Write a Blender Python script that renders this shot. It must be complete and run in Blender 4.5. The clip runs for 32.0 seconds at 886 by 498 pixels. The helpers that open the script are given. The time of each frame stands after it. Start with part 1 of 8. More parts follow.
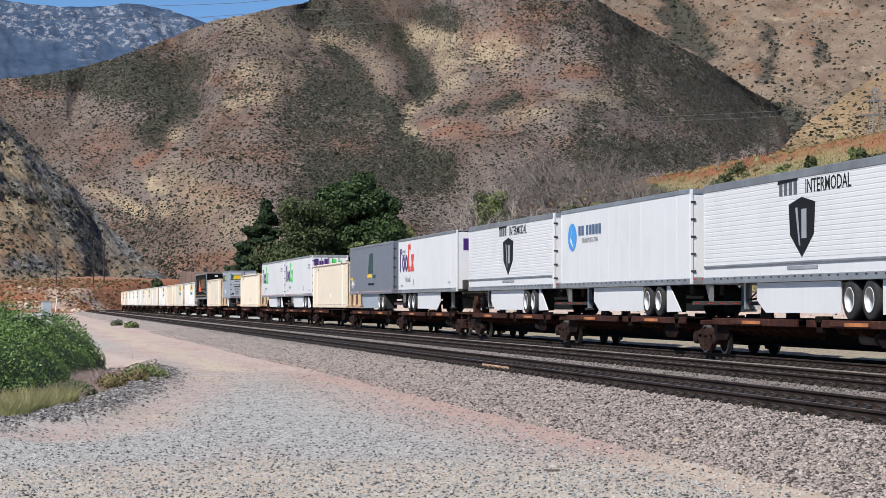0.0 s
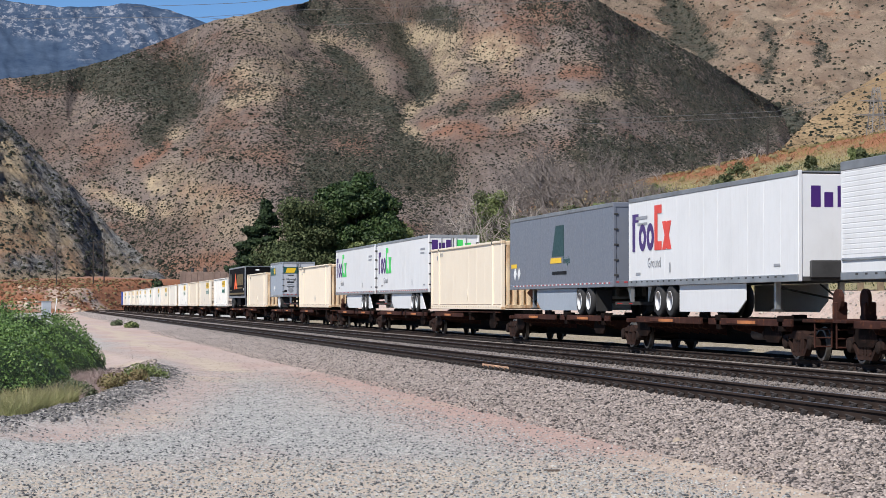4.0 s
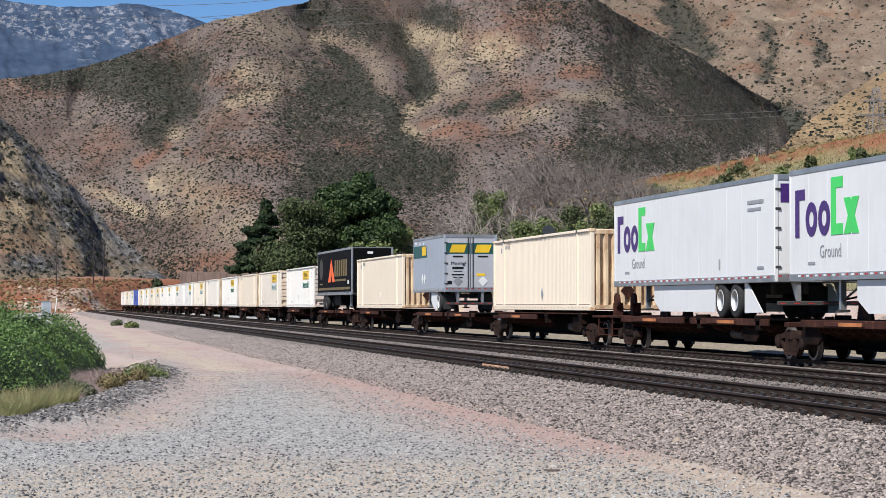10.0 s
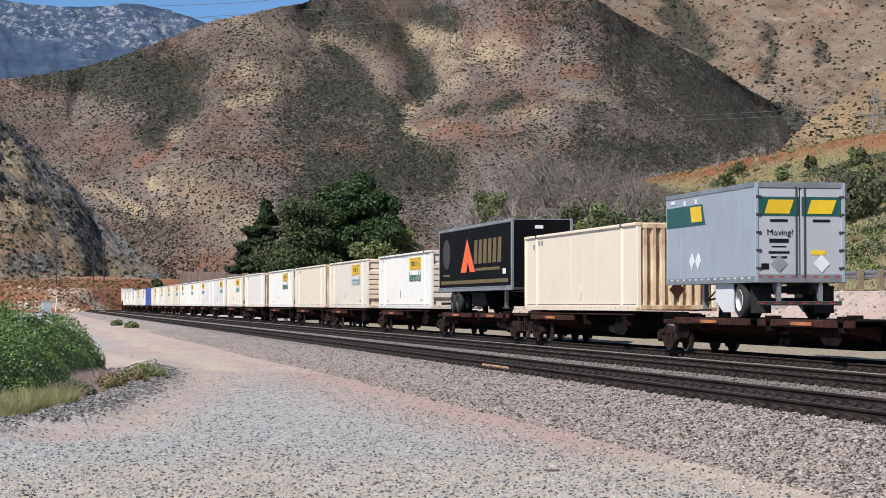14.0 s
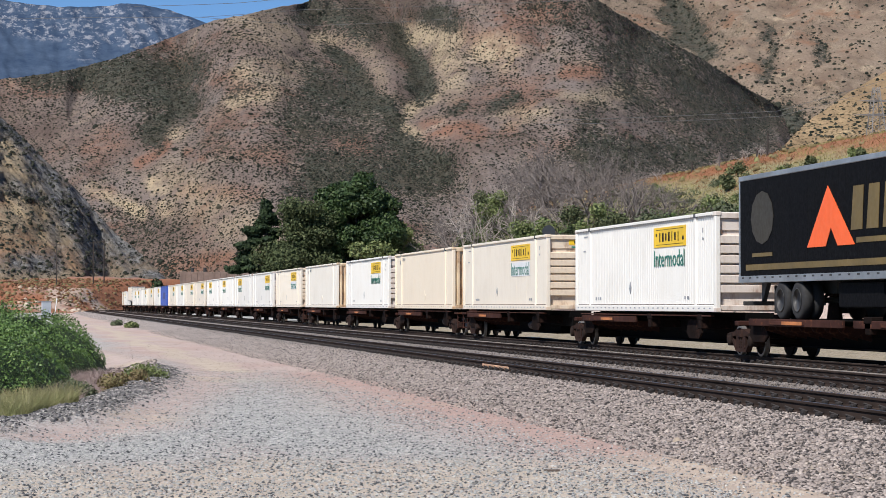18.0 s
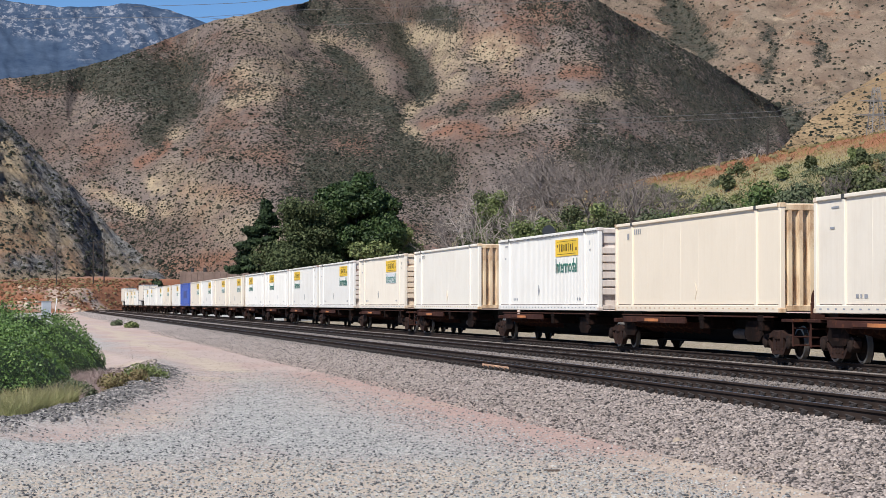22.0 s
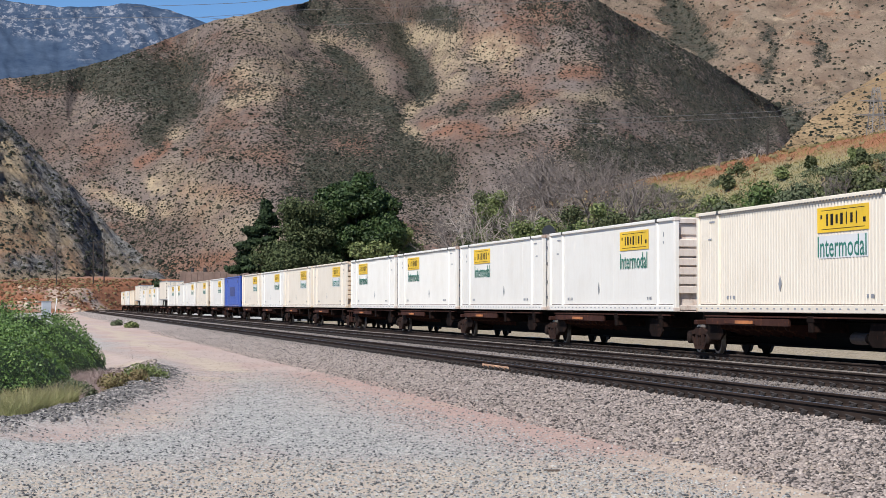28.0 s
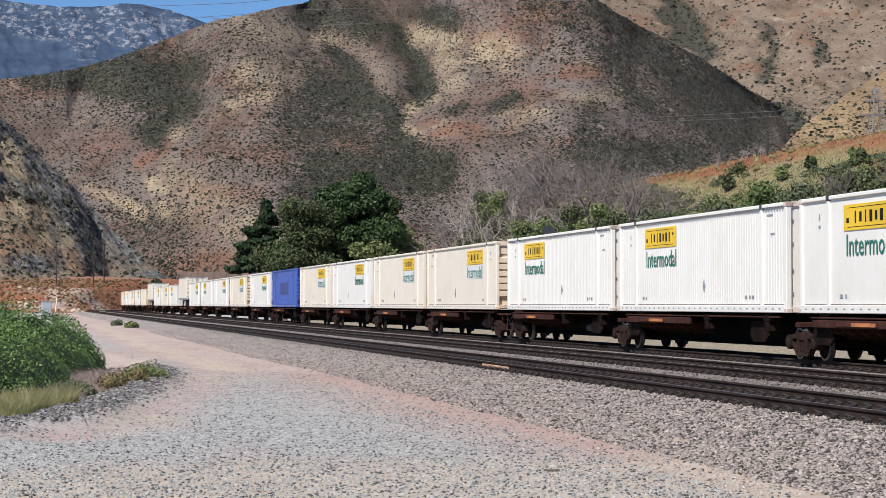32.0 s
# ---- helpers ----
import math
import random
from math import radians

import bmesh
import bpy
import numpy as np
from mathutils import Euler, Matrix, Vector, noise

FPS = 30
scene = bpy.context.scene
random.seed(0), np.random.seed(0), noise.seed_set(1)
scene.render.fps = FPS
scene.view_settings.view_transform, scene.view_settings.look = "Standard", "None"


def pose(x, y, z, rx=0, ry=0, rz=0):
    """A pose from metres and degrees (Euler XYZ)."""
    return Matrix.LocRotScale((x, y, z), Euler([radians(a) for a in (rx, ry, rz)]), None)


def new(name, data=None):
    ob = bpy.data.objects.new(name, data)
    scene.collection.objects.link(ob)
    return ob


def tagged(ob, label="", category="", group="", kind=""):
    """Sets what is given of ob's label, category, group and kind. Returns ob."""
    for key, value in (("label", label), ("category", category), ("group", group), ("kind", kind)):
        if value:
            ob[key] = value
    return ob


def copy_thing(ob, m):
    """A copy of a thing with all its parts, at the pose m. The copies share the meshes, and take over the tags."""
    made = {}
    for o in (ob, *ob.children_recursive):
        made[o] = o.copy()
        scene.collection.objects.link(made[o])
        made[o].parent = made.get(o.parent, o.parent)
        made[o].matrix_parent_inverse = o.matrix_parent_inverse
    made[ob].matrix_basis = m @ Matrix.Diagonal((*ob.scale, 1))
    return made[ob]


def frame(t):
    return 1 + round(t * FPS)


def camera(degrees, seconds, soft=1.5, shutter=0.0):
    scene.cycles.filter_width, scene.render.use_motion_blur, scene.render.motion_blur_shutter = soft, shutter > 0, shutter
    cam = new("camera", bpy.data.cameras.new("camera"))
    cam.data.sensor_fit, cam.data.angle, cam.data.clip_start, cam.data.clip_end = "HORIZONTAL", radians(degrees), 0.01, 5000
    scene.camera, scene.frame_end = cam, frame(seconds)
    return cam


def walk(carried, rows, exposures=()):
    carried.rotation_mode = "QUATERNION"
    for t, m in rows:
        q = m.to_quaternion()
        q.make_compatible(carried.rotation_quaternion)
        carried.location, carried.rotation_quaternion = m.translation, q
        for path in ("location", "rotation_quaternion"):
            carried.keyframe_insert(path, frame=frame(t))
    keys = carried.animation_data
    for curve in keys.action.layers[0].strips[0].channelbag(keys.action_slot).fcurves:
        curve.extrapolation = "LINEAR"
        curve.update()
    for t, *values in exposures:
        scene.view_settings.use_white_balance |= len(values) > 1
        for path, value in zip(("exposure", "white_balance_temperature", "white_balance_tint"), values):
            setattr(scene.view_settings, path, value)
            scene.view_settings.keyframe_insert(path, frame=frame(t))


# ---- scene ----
cam = camera(23.45, 32.0, soft=0.7)
EYE = pose(0, 0, 1.45, 91.478, 0, -10.88)
walk(cam, [(0.0, EYE), (32.0, EYE)])

# ---- light ----
SUN_TO = Vector((-0.68, -0.58, 1.0)).normalized()
sun = new("sun", bpy.data.lights.new("sun", "SUN"))
sun.data.energy, sun.data.angle, sun.data.color = 5.3, radians(0.53), (1.0, 0.965, 0.92)
sun.matrix_world = Matrix.Translation((0, 0, 60)) @ SUN_TO.to_track_quat("Z", "Y").to_matrix().to_4x4()
world = bpy.data.worlds.new("world")
scene.world = world
world.use_nodes = True
wn = world.node_tree
sky = wn.nodes.new("ShaderNodeTexSky")
sky.sky_type, sky.sun_disc = "NISHITA", False
sky.sun_elevation = math.asin(SUN_TO.z)
sky.sun_rotation = math.atan2(SUN_TO.x, SUN_TO.y)
sky.altitude, sky.air_density, sky.dust_density, sky.ozone_density = 2200, 1.0, 0.0, 4.0
tint = wn.nodes.new("ShaderNodeMix")
tint.data_type, tint.blend_type = "RGBA", "MULTIPLY"
tint.inputs[0].default_value, tint.inputs[7].default_value = 1.0, (0.72, 0.92, 1.12, 1)
wn.links.new(sky.outputs[0], tint.inputs[6])
wn.links.new(tint.outputs[2], wn.nodes["Background"].inputs[0])
wn.nodes["Background"].inputs[1].default_value = 0.09
scene.view_settings.exposure = 0.13

# ---- small tools ----
RNG = np.random.default_rng(7)


def lattice(ix, iy, seed):
    h = (ix.astype(np.int64) * 374761393 + iy.astype(np.int64) * 668265263 + seed * 974711) & 0xFFFFFFFF
    h = ((h ^ (h >> 13)) * 1274126177) & 0xFFFFFFFF
    return ((h ^ (h >> 16)) & 0xFFFF) / 65535.0


def vnoise(x, y, seed=0):
    """Smooth value noise of arrays, 0 to 1."""
    fx, fy = np.floor(x), np.floor(y)
    tx, ty = x - fx, y - fy
    tx, ty = tx * tx * (3 - 2 * tx), ty * ty * (3 - 2 * ty)
    a, b = lattice(fx, fy, seed), lattice(fx + 1, fy, seed)
    c, d = lattice(fx, fy + 1, seed), lattice(fx + 1, fy + 1, seed)
    return (a * (1 - tx) + b * tx) * (1 - ty) + (c * (1 - tx) + d * tx) * ty


def fbm(x, y, octaves=4, seed=0, gain=0.5):
    total, amp, norm = 0.0, 1.0, 0.0
    for o in range(octaves):
        total = total + amp * vnoise(x * 2**o + 17.3 * o, y * 2**o - 9.1 * o, seed + o)
        norm += amp
        amp *= gain
    return total / norm


def ridged(x, y, octaves=4, seed=0):
    total, amp, norm = 0.0, 1.0, 0.0
    for o in range(octaves):
        n = 1 - np.abs(2 * vnoise(x * 2**o + 5.7 * o, y * 2**o + 3.1 * o, seed + o) - 1)
        total = total + amp * n * n
        norm += amp
        amp *= 0.5
    return total / norm


def smooth(a, b, v):
    t = np.clip((v - a) / (b - a), 0, 1)
    return t * t * (3 - 2 * t)


def mesh_of(name, verts, faces, mats, smooth_shade=False):
    """A mesh from arrays; faces is one array (n, 3 or 4) or a list of tuples."""
    me = bpy.data.meshes.new(name)
    if isinstance(faces, np.ndarray):
        v = np.asarray(verts, dtype=np.float32)
        n, k = faces.shape
        me.vertices.add(len(v))
        me.vertices.foreach_set("co", v.ravel())
        me.loops.add(n * k)
        me.loops.foreach_set("vertex_index", faces.astype(np.int32).ravel())
        me.polygons.add(n)
        me.polygons.foreach_set("loop_start", np.arange(0, n * k, k, dtype=np.int32))
        me.update(calc_edges=True)
    else:
        me.from_pydata([tuple(p) for p in verts], [], faces)
    for m in (mats if isinstance(mats, (list, tuple)) else [mats]):
        me.materials.append(m)
    if smooth_shade:
        me.polygons.foreach_set("use_smooth", np.ones(len(me.polygons), dtype=bool))
    me.update()
    return me


class Form:
    """Collects simple solids into one mesh."""

    def __init__(self):
        self.v, self.f = [], []

    def add(self, verts, faces):
        n = len(self.v)
        self.v += [tuple(p) for p in verts]
        self.f += [tuple(i + n for i in q) for q in faces]
        return self

    def box(self, x0, x1, y0, y1, z0, z1, c=0.0):
        """A box with its upright and lying edges cut by c."""
        if c <= 0:
            p = [(x, y, z) for z in (z0, z1) for y in (y0, y1) for x in (x0, x1)]
            return self.add(p, [(0, 2, 3, 1), (4, 5, 7, 6), (0, 1, 5, 4), (2, 6, 7, 3), (0, 4, 6, 2), (1, 3, 7, 5)])
        ring = lambda d: [(x0 + d + c, y0 + d), (x1 - d - c, y0 + d), (x1 - d, y0 + d + c), (x1 - d, y1 - d - c),
                          (x1 - d - c, y1 - d), (x0 + d + c, y1 - d), (x0 + d, y1 - d - c), (x0 + d, y0 + d + c)]
        p = [(a, b, z) for z, d in ((z0, c), (z0 + c, 0), (z1 - c, 0), (z1, c)) for a, b in ring(d)]
        f = [tuple(range(7, -1, -1)), tuple(range(24, 32))]
        for k in range(3):
            f += [(k * 8 + i, k * 8 + (i + 1) % 8, k * 8 + 8 + (i + 1) % 8, k * 8 + 8 + i) for i in range(8)]
        return self.add(p, f)

    def prism(self, poly, axis, a, b):
        """A polygon given in the two other axes (in x, y, z order), pulled from a to b along axis."""
        put = {"x": lambda p, t: (t, p[0], p[1]), "y": lambda p, t: (p[0], t, p[1]), "z": lambda p, t: (p[0], p[1], t)}[axis]
        n = len(poly)
        pts = [put(p, a) for p in poly] + [put(p, b) for p in poly]
        return self.add(pts, [tuple(range(n)), tuple(range(2 * n - 1, n - 1, -1))] + [(i, i + n, (i + 1) % n + n, (i + 1) % n) for i in range(n)])

    def tube(self, p, q, r0, r1=None, n=8, caps=True):
        r1 = r0 if r1 is None else r1
        p, q = Vector(p), Vector(q)
        w = (q - p).normalized()
        u = w.orthogonal().normalized()
        t = w.cross(u)
        ring = [(math.cos(2 * math.pi * i / n), math.sin(2 * math.pi * i / n)) for i in range(n)]
        pts = [p + (u * a + t * b) * r0 for a, b in ring] + [q + (u * a + t * b) * r1 for a, b in ring]
        f = [(i, (i + 1) % n, (i + 1) % n + n, i + n) for i in range(n)]
        if caps:
            f += [tuple(range(n - 1, -1, -1)), tuple(range(n, 2 * n))]
        return self.add(pts, f)

    def lathe_x(self, profile, y, z, n=16):
        """Rings (x, radius) turned about a line along x through y, z."""
        pts = [(x, y + r * math.cos(2 * math.pi * i / n), z + r * math.sin(2 * math.pi * i / n)) for x, r in profile for i in range(n)]
        f = [(k * n + i, k * n + (i + 1) % n, (k + 1) * n + (i + 1) % n, (k + 1) * n + i) for k in range(len(profile) - 1) for i in range(n)]
        f += [tuple(range(n - 1, -1, -1)), tuple(range((len(profile) - 1) * n, len(profile) * n))]
        return self.add(pts, f)

    def mesh(self, name, mats, smooth_shade=False):
        me = mesh_of(name, self.v, self.f, mats, smooth_shade)
        bm = bmesh.new()
        bm.from_mesh(me)
        bmesh.ops.recalc_face_normals(bm, faces=bm.faces)
        bm.to_mesh(me)
        bm.free()
        return me


def part(name, form, material, parent, label="", at=(0, 0, 0)):
    """Links a Form or a mesh as one part under its thing."""
    me = form.mesh(name, material) if isinstance(form, Form) else form
    ob = new(name, me)
    ob.parent = parent
    ob.location = at
    return tagged(ob, label) if label else ob


def thing(name, label, category, group="", kind="", data=None):
    return tagged(new(name, data), label, category, group, kind)


WORDS = {}


def words(text, size, material, bold=0.0):
    """A thin lettered mesh that faces -x, reading along -y (seen from the camera's side), centred."""
    key = (text, size, material.name, bold)
    if key not in WORDS:
        cu = bpy.data.curves.new("lettering", "FONT")
        cu.body, cu.size, cu.extrude, cu.offset, cu.resolution_u = text, size, 0.002, bold, 2
        cu.align_x, cu.align_y = "CENTER", "CENTER"
        ob = bpy.data.objects.new("lettering", cu)
        me = bpy.data.meshes.new_from_object(ob)
        bpy.data.objects.remove(ob)
        me.transform(Matrix(((0, 0, -1, 0), (-1, 0, 0, 0), (0, 1, 0, 0), (0, 0, 0, 1))))
        me.materials.clear()
        me.materials.append(material)
        me.name = "lettering"
        WORDS[key] = me
    return WORDS[key]


# ---- materials ----
def shader(name, build):
    m = bpy.data.materials.new(name)
    m.use_nodes = True
    nt = m.node_tree
    b = nt.nodes["Principled BSDF"]
    build(nt, b)
    return m


def node(nt, kind, **sets):
    n = nt.nodes.new(kind)
    for k, v in sets.items():
        if isinstance(k, str) and k in n.inputs:
            n.inputs[k].default_value = v
    return n


def noise_node(nt, scale, detail=5.0, rough=0.6, coords="Object", stretch=None):
    tc = nt.nodes.new("ShaderNodeTexCoord")
    n = node(nt, "ShaderNodeTexNoise", Scale=scale, Detail=detail, Roughness=rough)
    if stretch:
        mp = nt.nodes.new("ShaderNodeMapping")
        mp.inputs["Scale"].default_value = stretch
        nt.links.new(tc.outputs[coords], mp.inputs[0])
        nt.links.new(mp.outputs[0], n.inputs[0])
    else:
        nt.links.new(tc.outputs[coords], n.inputs[0])
    return n.outputs[0]


def ramp(nt, src, stops):
    r = nt.nodes.new("ShaderNodeValToRGB")
    e = r.color_ramp.elements
    e[0].position, e[0].color = stops[0][0], (*stops[0][1], 1)
    e[1].position, e[1].color = stops[-1][0], (*stops[-1][1], 1)
    for p, c in stops[1:-1]:
        e.new(p).color = (*c, 1)
    nt.links.new(src, r.inputs[0])
    return r.outputs[0]


def mix(nt, fac, a, b, blend="MIX"):
    m = nt.nodes.new("ShaderNodeMix")
    m.data_type, m.blend_type = "RGBA", blend
    for sock, v in ((m.inputs[0], fac), (m.inputs[6], a), (m.inputs[7], b)):
        if hasattr(v, "links"):
            nt.links.new(v, sock)
        elif isinstance(v, (int, float)):
            sock.default_value = v
        else:
            sock.default_value = (*v, 1)
    return m.outputs[2]


def fmath(nt, op, a, b=0.0, clamp=False):
    m = nt.nodes.new("ShaderNodeMath")
    m.operation, m.use_clamp = op, clamp
    for sock, v in ((m.inputs[0], a), (m.inputs[1], b)):
        if hasattr(v, "links"):
            nt.links.new(v, sock)
        else:
            sock.default_value = v
    return m.outputs[0]


def bump(nt, b, src, dist, strength=1.0):
    n = node(nt, "ShaderNodeBump", Strength=strength, Distance=dist)
    nt.links.new(src, n.inputs["Height"])
    nt.links.new(n.outputs[0], b.inputs["Normal"])


def plain(name, c, rough=0.6, metal=0.0, vary=0.15, scale=6.0, bump_by=0.0, stretch=None, tint=None, spec=0.5):
    """Paint, metal or rubber with two scales of wear."""
    def build(nt, b):
        big = noise_node(nt, scale * 0.18, 4, 0.6, stretch=stretch)
        small = noise_node(nt, scale, 6, 0.65, stretch=stretch)
        dark = tuple(v * (1 - vary) for v in c)
        lite = tuple(min(1, v * (1 + vary * 0.5)) for v in c)
        base = mix(nt, ramp(nt, big, [(0.35, (0, 0, 0)), (0.68, (1, 1, 1))]), dark, lite)
        if tint:
            base = mix(nt, ramp(nt, small, [(0.56, (0, 0, 0)), (0.74, (0.8, 0.8, 0.8))]), base, tint)
        nt.links.new(base, b.inputs["Base Color"])
        nt.links.new(ramp(nt, small, [(0.3, (max(0.05, rough - 0.08),) * 3), (0.7, (min(1, rough + 0.08),) * 3)]), b.inputs["Roughness"])
        b.inputs["Metallic"].default_value = metal
        b.inputs["Specular IOR Level"].default_value = spec
        if bump_by:
            bump(nt, b, small, bump_by)
    return shader(name, build)


def box_paint(name, c, grime, grime_amount=0.3, rough=0.45, rust=0.0, spec=0.4):
    """Painted trailer or container skin: faint streaks, grime and rust that runs down."""
    def build(nt, b):
        streak = noise_node(nt, 2.2, 6, 0.7, stretch=(1.0, 3.2, 0.22))
        blot = noise_node(nt, 0.5, 6, 0.65)
        fine = noise_node(nt, 9.0, 5, 0.7)
        f1 = ramp(nt, streak, [(0.48, (0, 0, 0)), (0.78, (grime_amount,) * 3)])
        f2 = ramp(nt, blot, [(0.45, (0, 0, 0)), (0.75, (grime_amount * 0.8,) * 3)])
        col = mix(nt, f1, c, grime)
        col = mix(nt, f2, col, tuple(v * 0.8 for v in grime))
        inf = nt.nodes.new("ShaderNodeObjectInfo")
        col = mix(nt, fmath(nt, "MULTIPLY", inf.outputs["Random"], 0.22), col, tuple(v * 0.82 for v in c))
        if rust:
            rs = noise_node(nt, 1.6, 7, 0.75, stretch=(1.0, 2.5, 0.35))
            col = mix(nt, ramp(nt, rs, [(0.60 - 0.12 * rust, (0, 0, 0)), (0.80 - 0.12 * rust, (0.9,) * 3)]), col, (0.24, 0.095, 0.034))
        nt.links.new(col, b.inputs["Base Color"])
        nt.links.new(ramp(nt, fine, [(0.3, (rough - 0.08,) * 3), (0.7, (rough + 0.15,) * 3)]), b.inputs["Roughness"])
        b.inputs["Specular IOR Level"].default_value = spec
        bump(nt, b, blot, 0.006, 0.5)
    return shader(name, build)


WHITE_SKIN = box_paint("white_trailer_skin", (0.72, 0.72, 0.715), (0.50, 0.485, 0.46), 0.26)
WHITE_BOX = box_paint("white_container_paint", (0.82, 0.79, 0.725), (0.66, 0.58, 0.47), 0.32)
CREAM_BOX = box_paint("cream_container_paint", (0.84, 0.725, 0.565), (0.68, 0.53, 0.37), 0.22)
IVORY_BOX = box_paint("ivory_container_paint", (0.81, 0.728, 0.605), (0.62, 0.51, 0.38), 0.34)
PALE_BOX = box_paint("pale_cream_container_paint", (0.83, 0.775, 0.675), (0.68, 0.58, 0.44), 0.26)
WHITE_RUST = box_paint("worn_white_paint", (0.72, 0.64, 0.57), (0.42, 0.29, 0.20), 0.6, rust=0.75)
IVORY_RUST = box_paint("rusting_ivory_paint", (0.76, 0.63, 0.48), (0.55, 0.36, 0.21), 0.55, rust=0.85)
CREAM_RUST = box_paint("rusting_cream_paint", (0.76, 0.60, 0.40), (0.50, 0.25, 0.10), 0.7, rust=1.35)
GREY_SKIN = box_paint("grey_trailer_skin", (0.155, 0.170, 0.205), (0.21, 0.22, 0.24), 0.35, rough=0.4)
PALE_GREY = box_paint("pale_grey_skin", (0.34, 0.38, 0.43), (0.26, 0.28, 0.30), 0.4)
DOOR_GREY = box_paint("door_grey", (0.46, 0.47, 0.50), (0.36, 0.37, 0.38), 0.4)
BLACK_SKIN = box_paint("black_trailer_skin", (0.006, 0.006, 0.007), (0.010, 0.010, 0.009), 0.5, rough=0.6, spec=0.04)
BLUE_BOX = box_paint("blue_container_paint", (0.05, 0.11, 0.43), (0.05, 0.09, 0.26), 0.4)
STEEL = plain("galvanised_rail", (0.42, 0.43, 0.44), 0.42, 0.7, 0.25, 5)
DARK_STEEL = plain("dark_steel", (0.06, 0.058, 0.056), 0.6, 0.2, 0.4, 7)
TOP_GREY = plain("grey_top_rail", (0.24, 0.25, 0.26), 0.5, 0.3, 0.3, 4)
# car brown darkened to hold the shade below the deck
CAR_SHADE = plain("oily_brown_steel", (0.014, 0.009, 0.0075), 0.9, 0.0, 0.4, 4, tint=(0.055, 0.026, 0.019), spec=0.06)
RUBBER = plain("tyre_rubber", (0.022, 0.021, 0.021), 0.85, 0, 0.3, 12)
RIM_WHITE = plain("white_rim", (0.72, 0.72, 0.71), 0.45, 0, 0.25, 9)
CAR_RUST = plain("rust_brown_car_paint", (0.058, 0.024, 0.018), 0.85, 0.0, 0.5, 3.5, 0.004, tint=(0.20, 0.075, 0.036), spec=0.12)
CAR_ORANGE = plain("orange_rust_edge", (0.42, 0.15, 0.05), 0.75, 0, 0.5, 4, tint=(0.13, 0.06, 0.04))
# near black: grime, plus the shade under the loads put into the colour
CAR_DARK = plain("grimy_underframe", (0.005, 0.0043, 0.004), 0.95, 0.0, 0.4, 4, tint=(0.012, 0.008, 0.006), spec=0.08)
TRUCK_RUST = plain("rusty_cast_steel", (0.040, 0.022, 0.017), 0.9, 0.0, 0.5, 6, 0.004, tint=(0.10, 0.042, 0.028), spec=0.12)
WHEEL_DARK = plain("brown_wheel_steel", (0.024, 0.015, 0.012), 0.9, 0.0, 0.4, 6, spec=0.15)
TREAD = plain("polished_tread", (0.26, 0.24, 0.22), 0.5, 0.8, 0.3, 8)
REFLECT_RED = plain("red_marking_tape", (0.50, 0.03, 0.03), 0.4, 0, 0.1)
REFLECT_WHITE = plain("white_marking_tape", (0.78, 0.78, 0.76), 0.4, 0, 0.1)
YELLOW = plain("yellow_panel", (0.82, 0.52, 0.02), 0.5, 0, 0.15, 3)
GREEN_INK = plain("green_lettering", (0.02, 0.17, 0.12), 0.5, 0, 0.2)
BLACK_INK = plain("black_lettering", (0.010, 0.010, 0.011), 0.6, 0, 0.2, spec=0.15)
GREY_INK = plain("grey_lettering", (0.30, 0.31, 0.33), 0.5, 0, 0.2)
PURPLE = plain("purple_mark", (0.055, 0.015, 0.14), 0.45, 0, 0.1)
LIME = plain("green_mark", (0.06, 0.62, 0.12), 0.45, 0, 0.1)
RED_MARK = plain("red_mark", (0.72, 0.06, 0.035), 0.45, 0, 0.1)
BLUE_MARK = plain("blue_mark", (0.05, 0.30, 0.68), 0.45, 0, 0.1)
ORANGE_MARK = plain("orange_mark", (0.92, 0.13, 0.02), 0.45, 0, 0.1)
GOLD_MARK = plain("bronze_mark", (0.16, 0.108, 0.032), 0.5, 0, 0.25)
GREEN_BAND = plain("dark_green_band", (0.012, 0.085, 0.075), 0.5, 0, 0.15)
GREY_DIM = plain("dim_grey_mark", (0.10, 0.105, 0.115), 0.5, 0, 0.15)


def attr(nt, name):
    a = nt.nodes.new("ShaderNodeAttribute")
    a.attribute_name = name
    return a.outputs["Fac"]


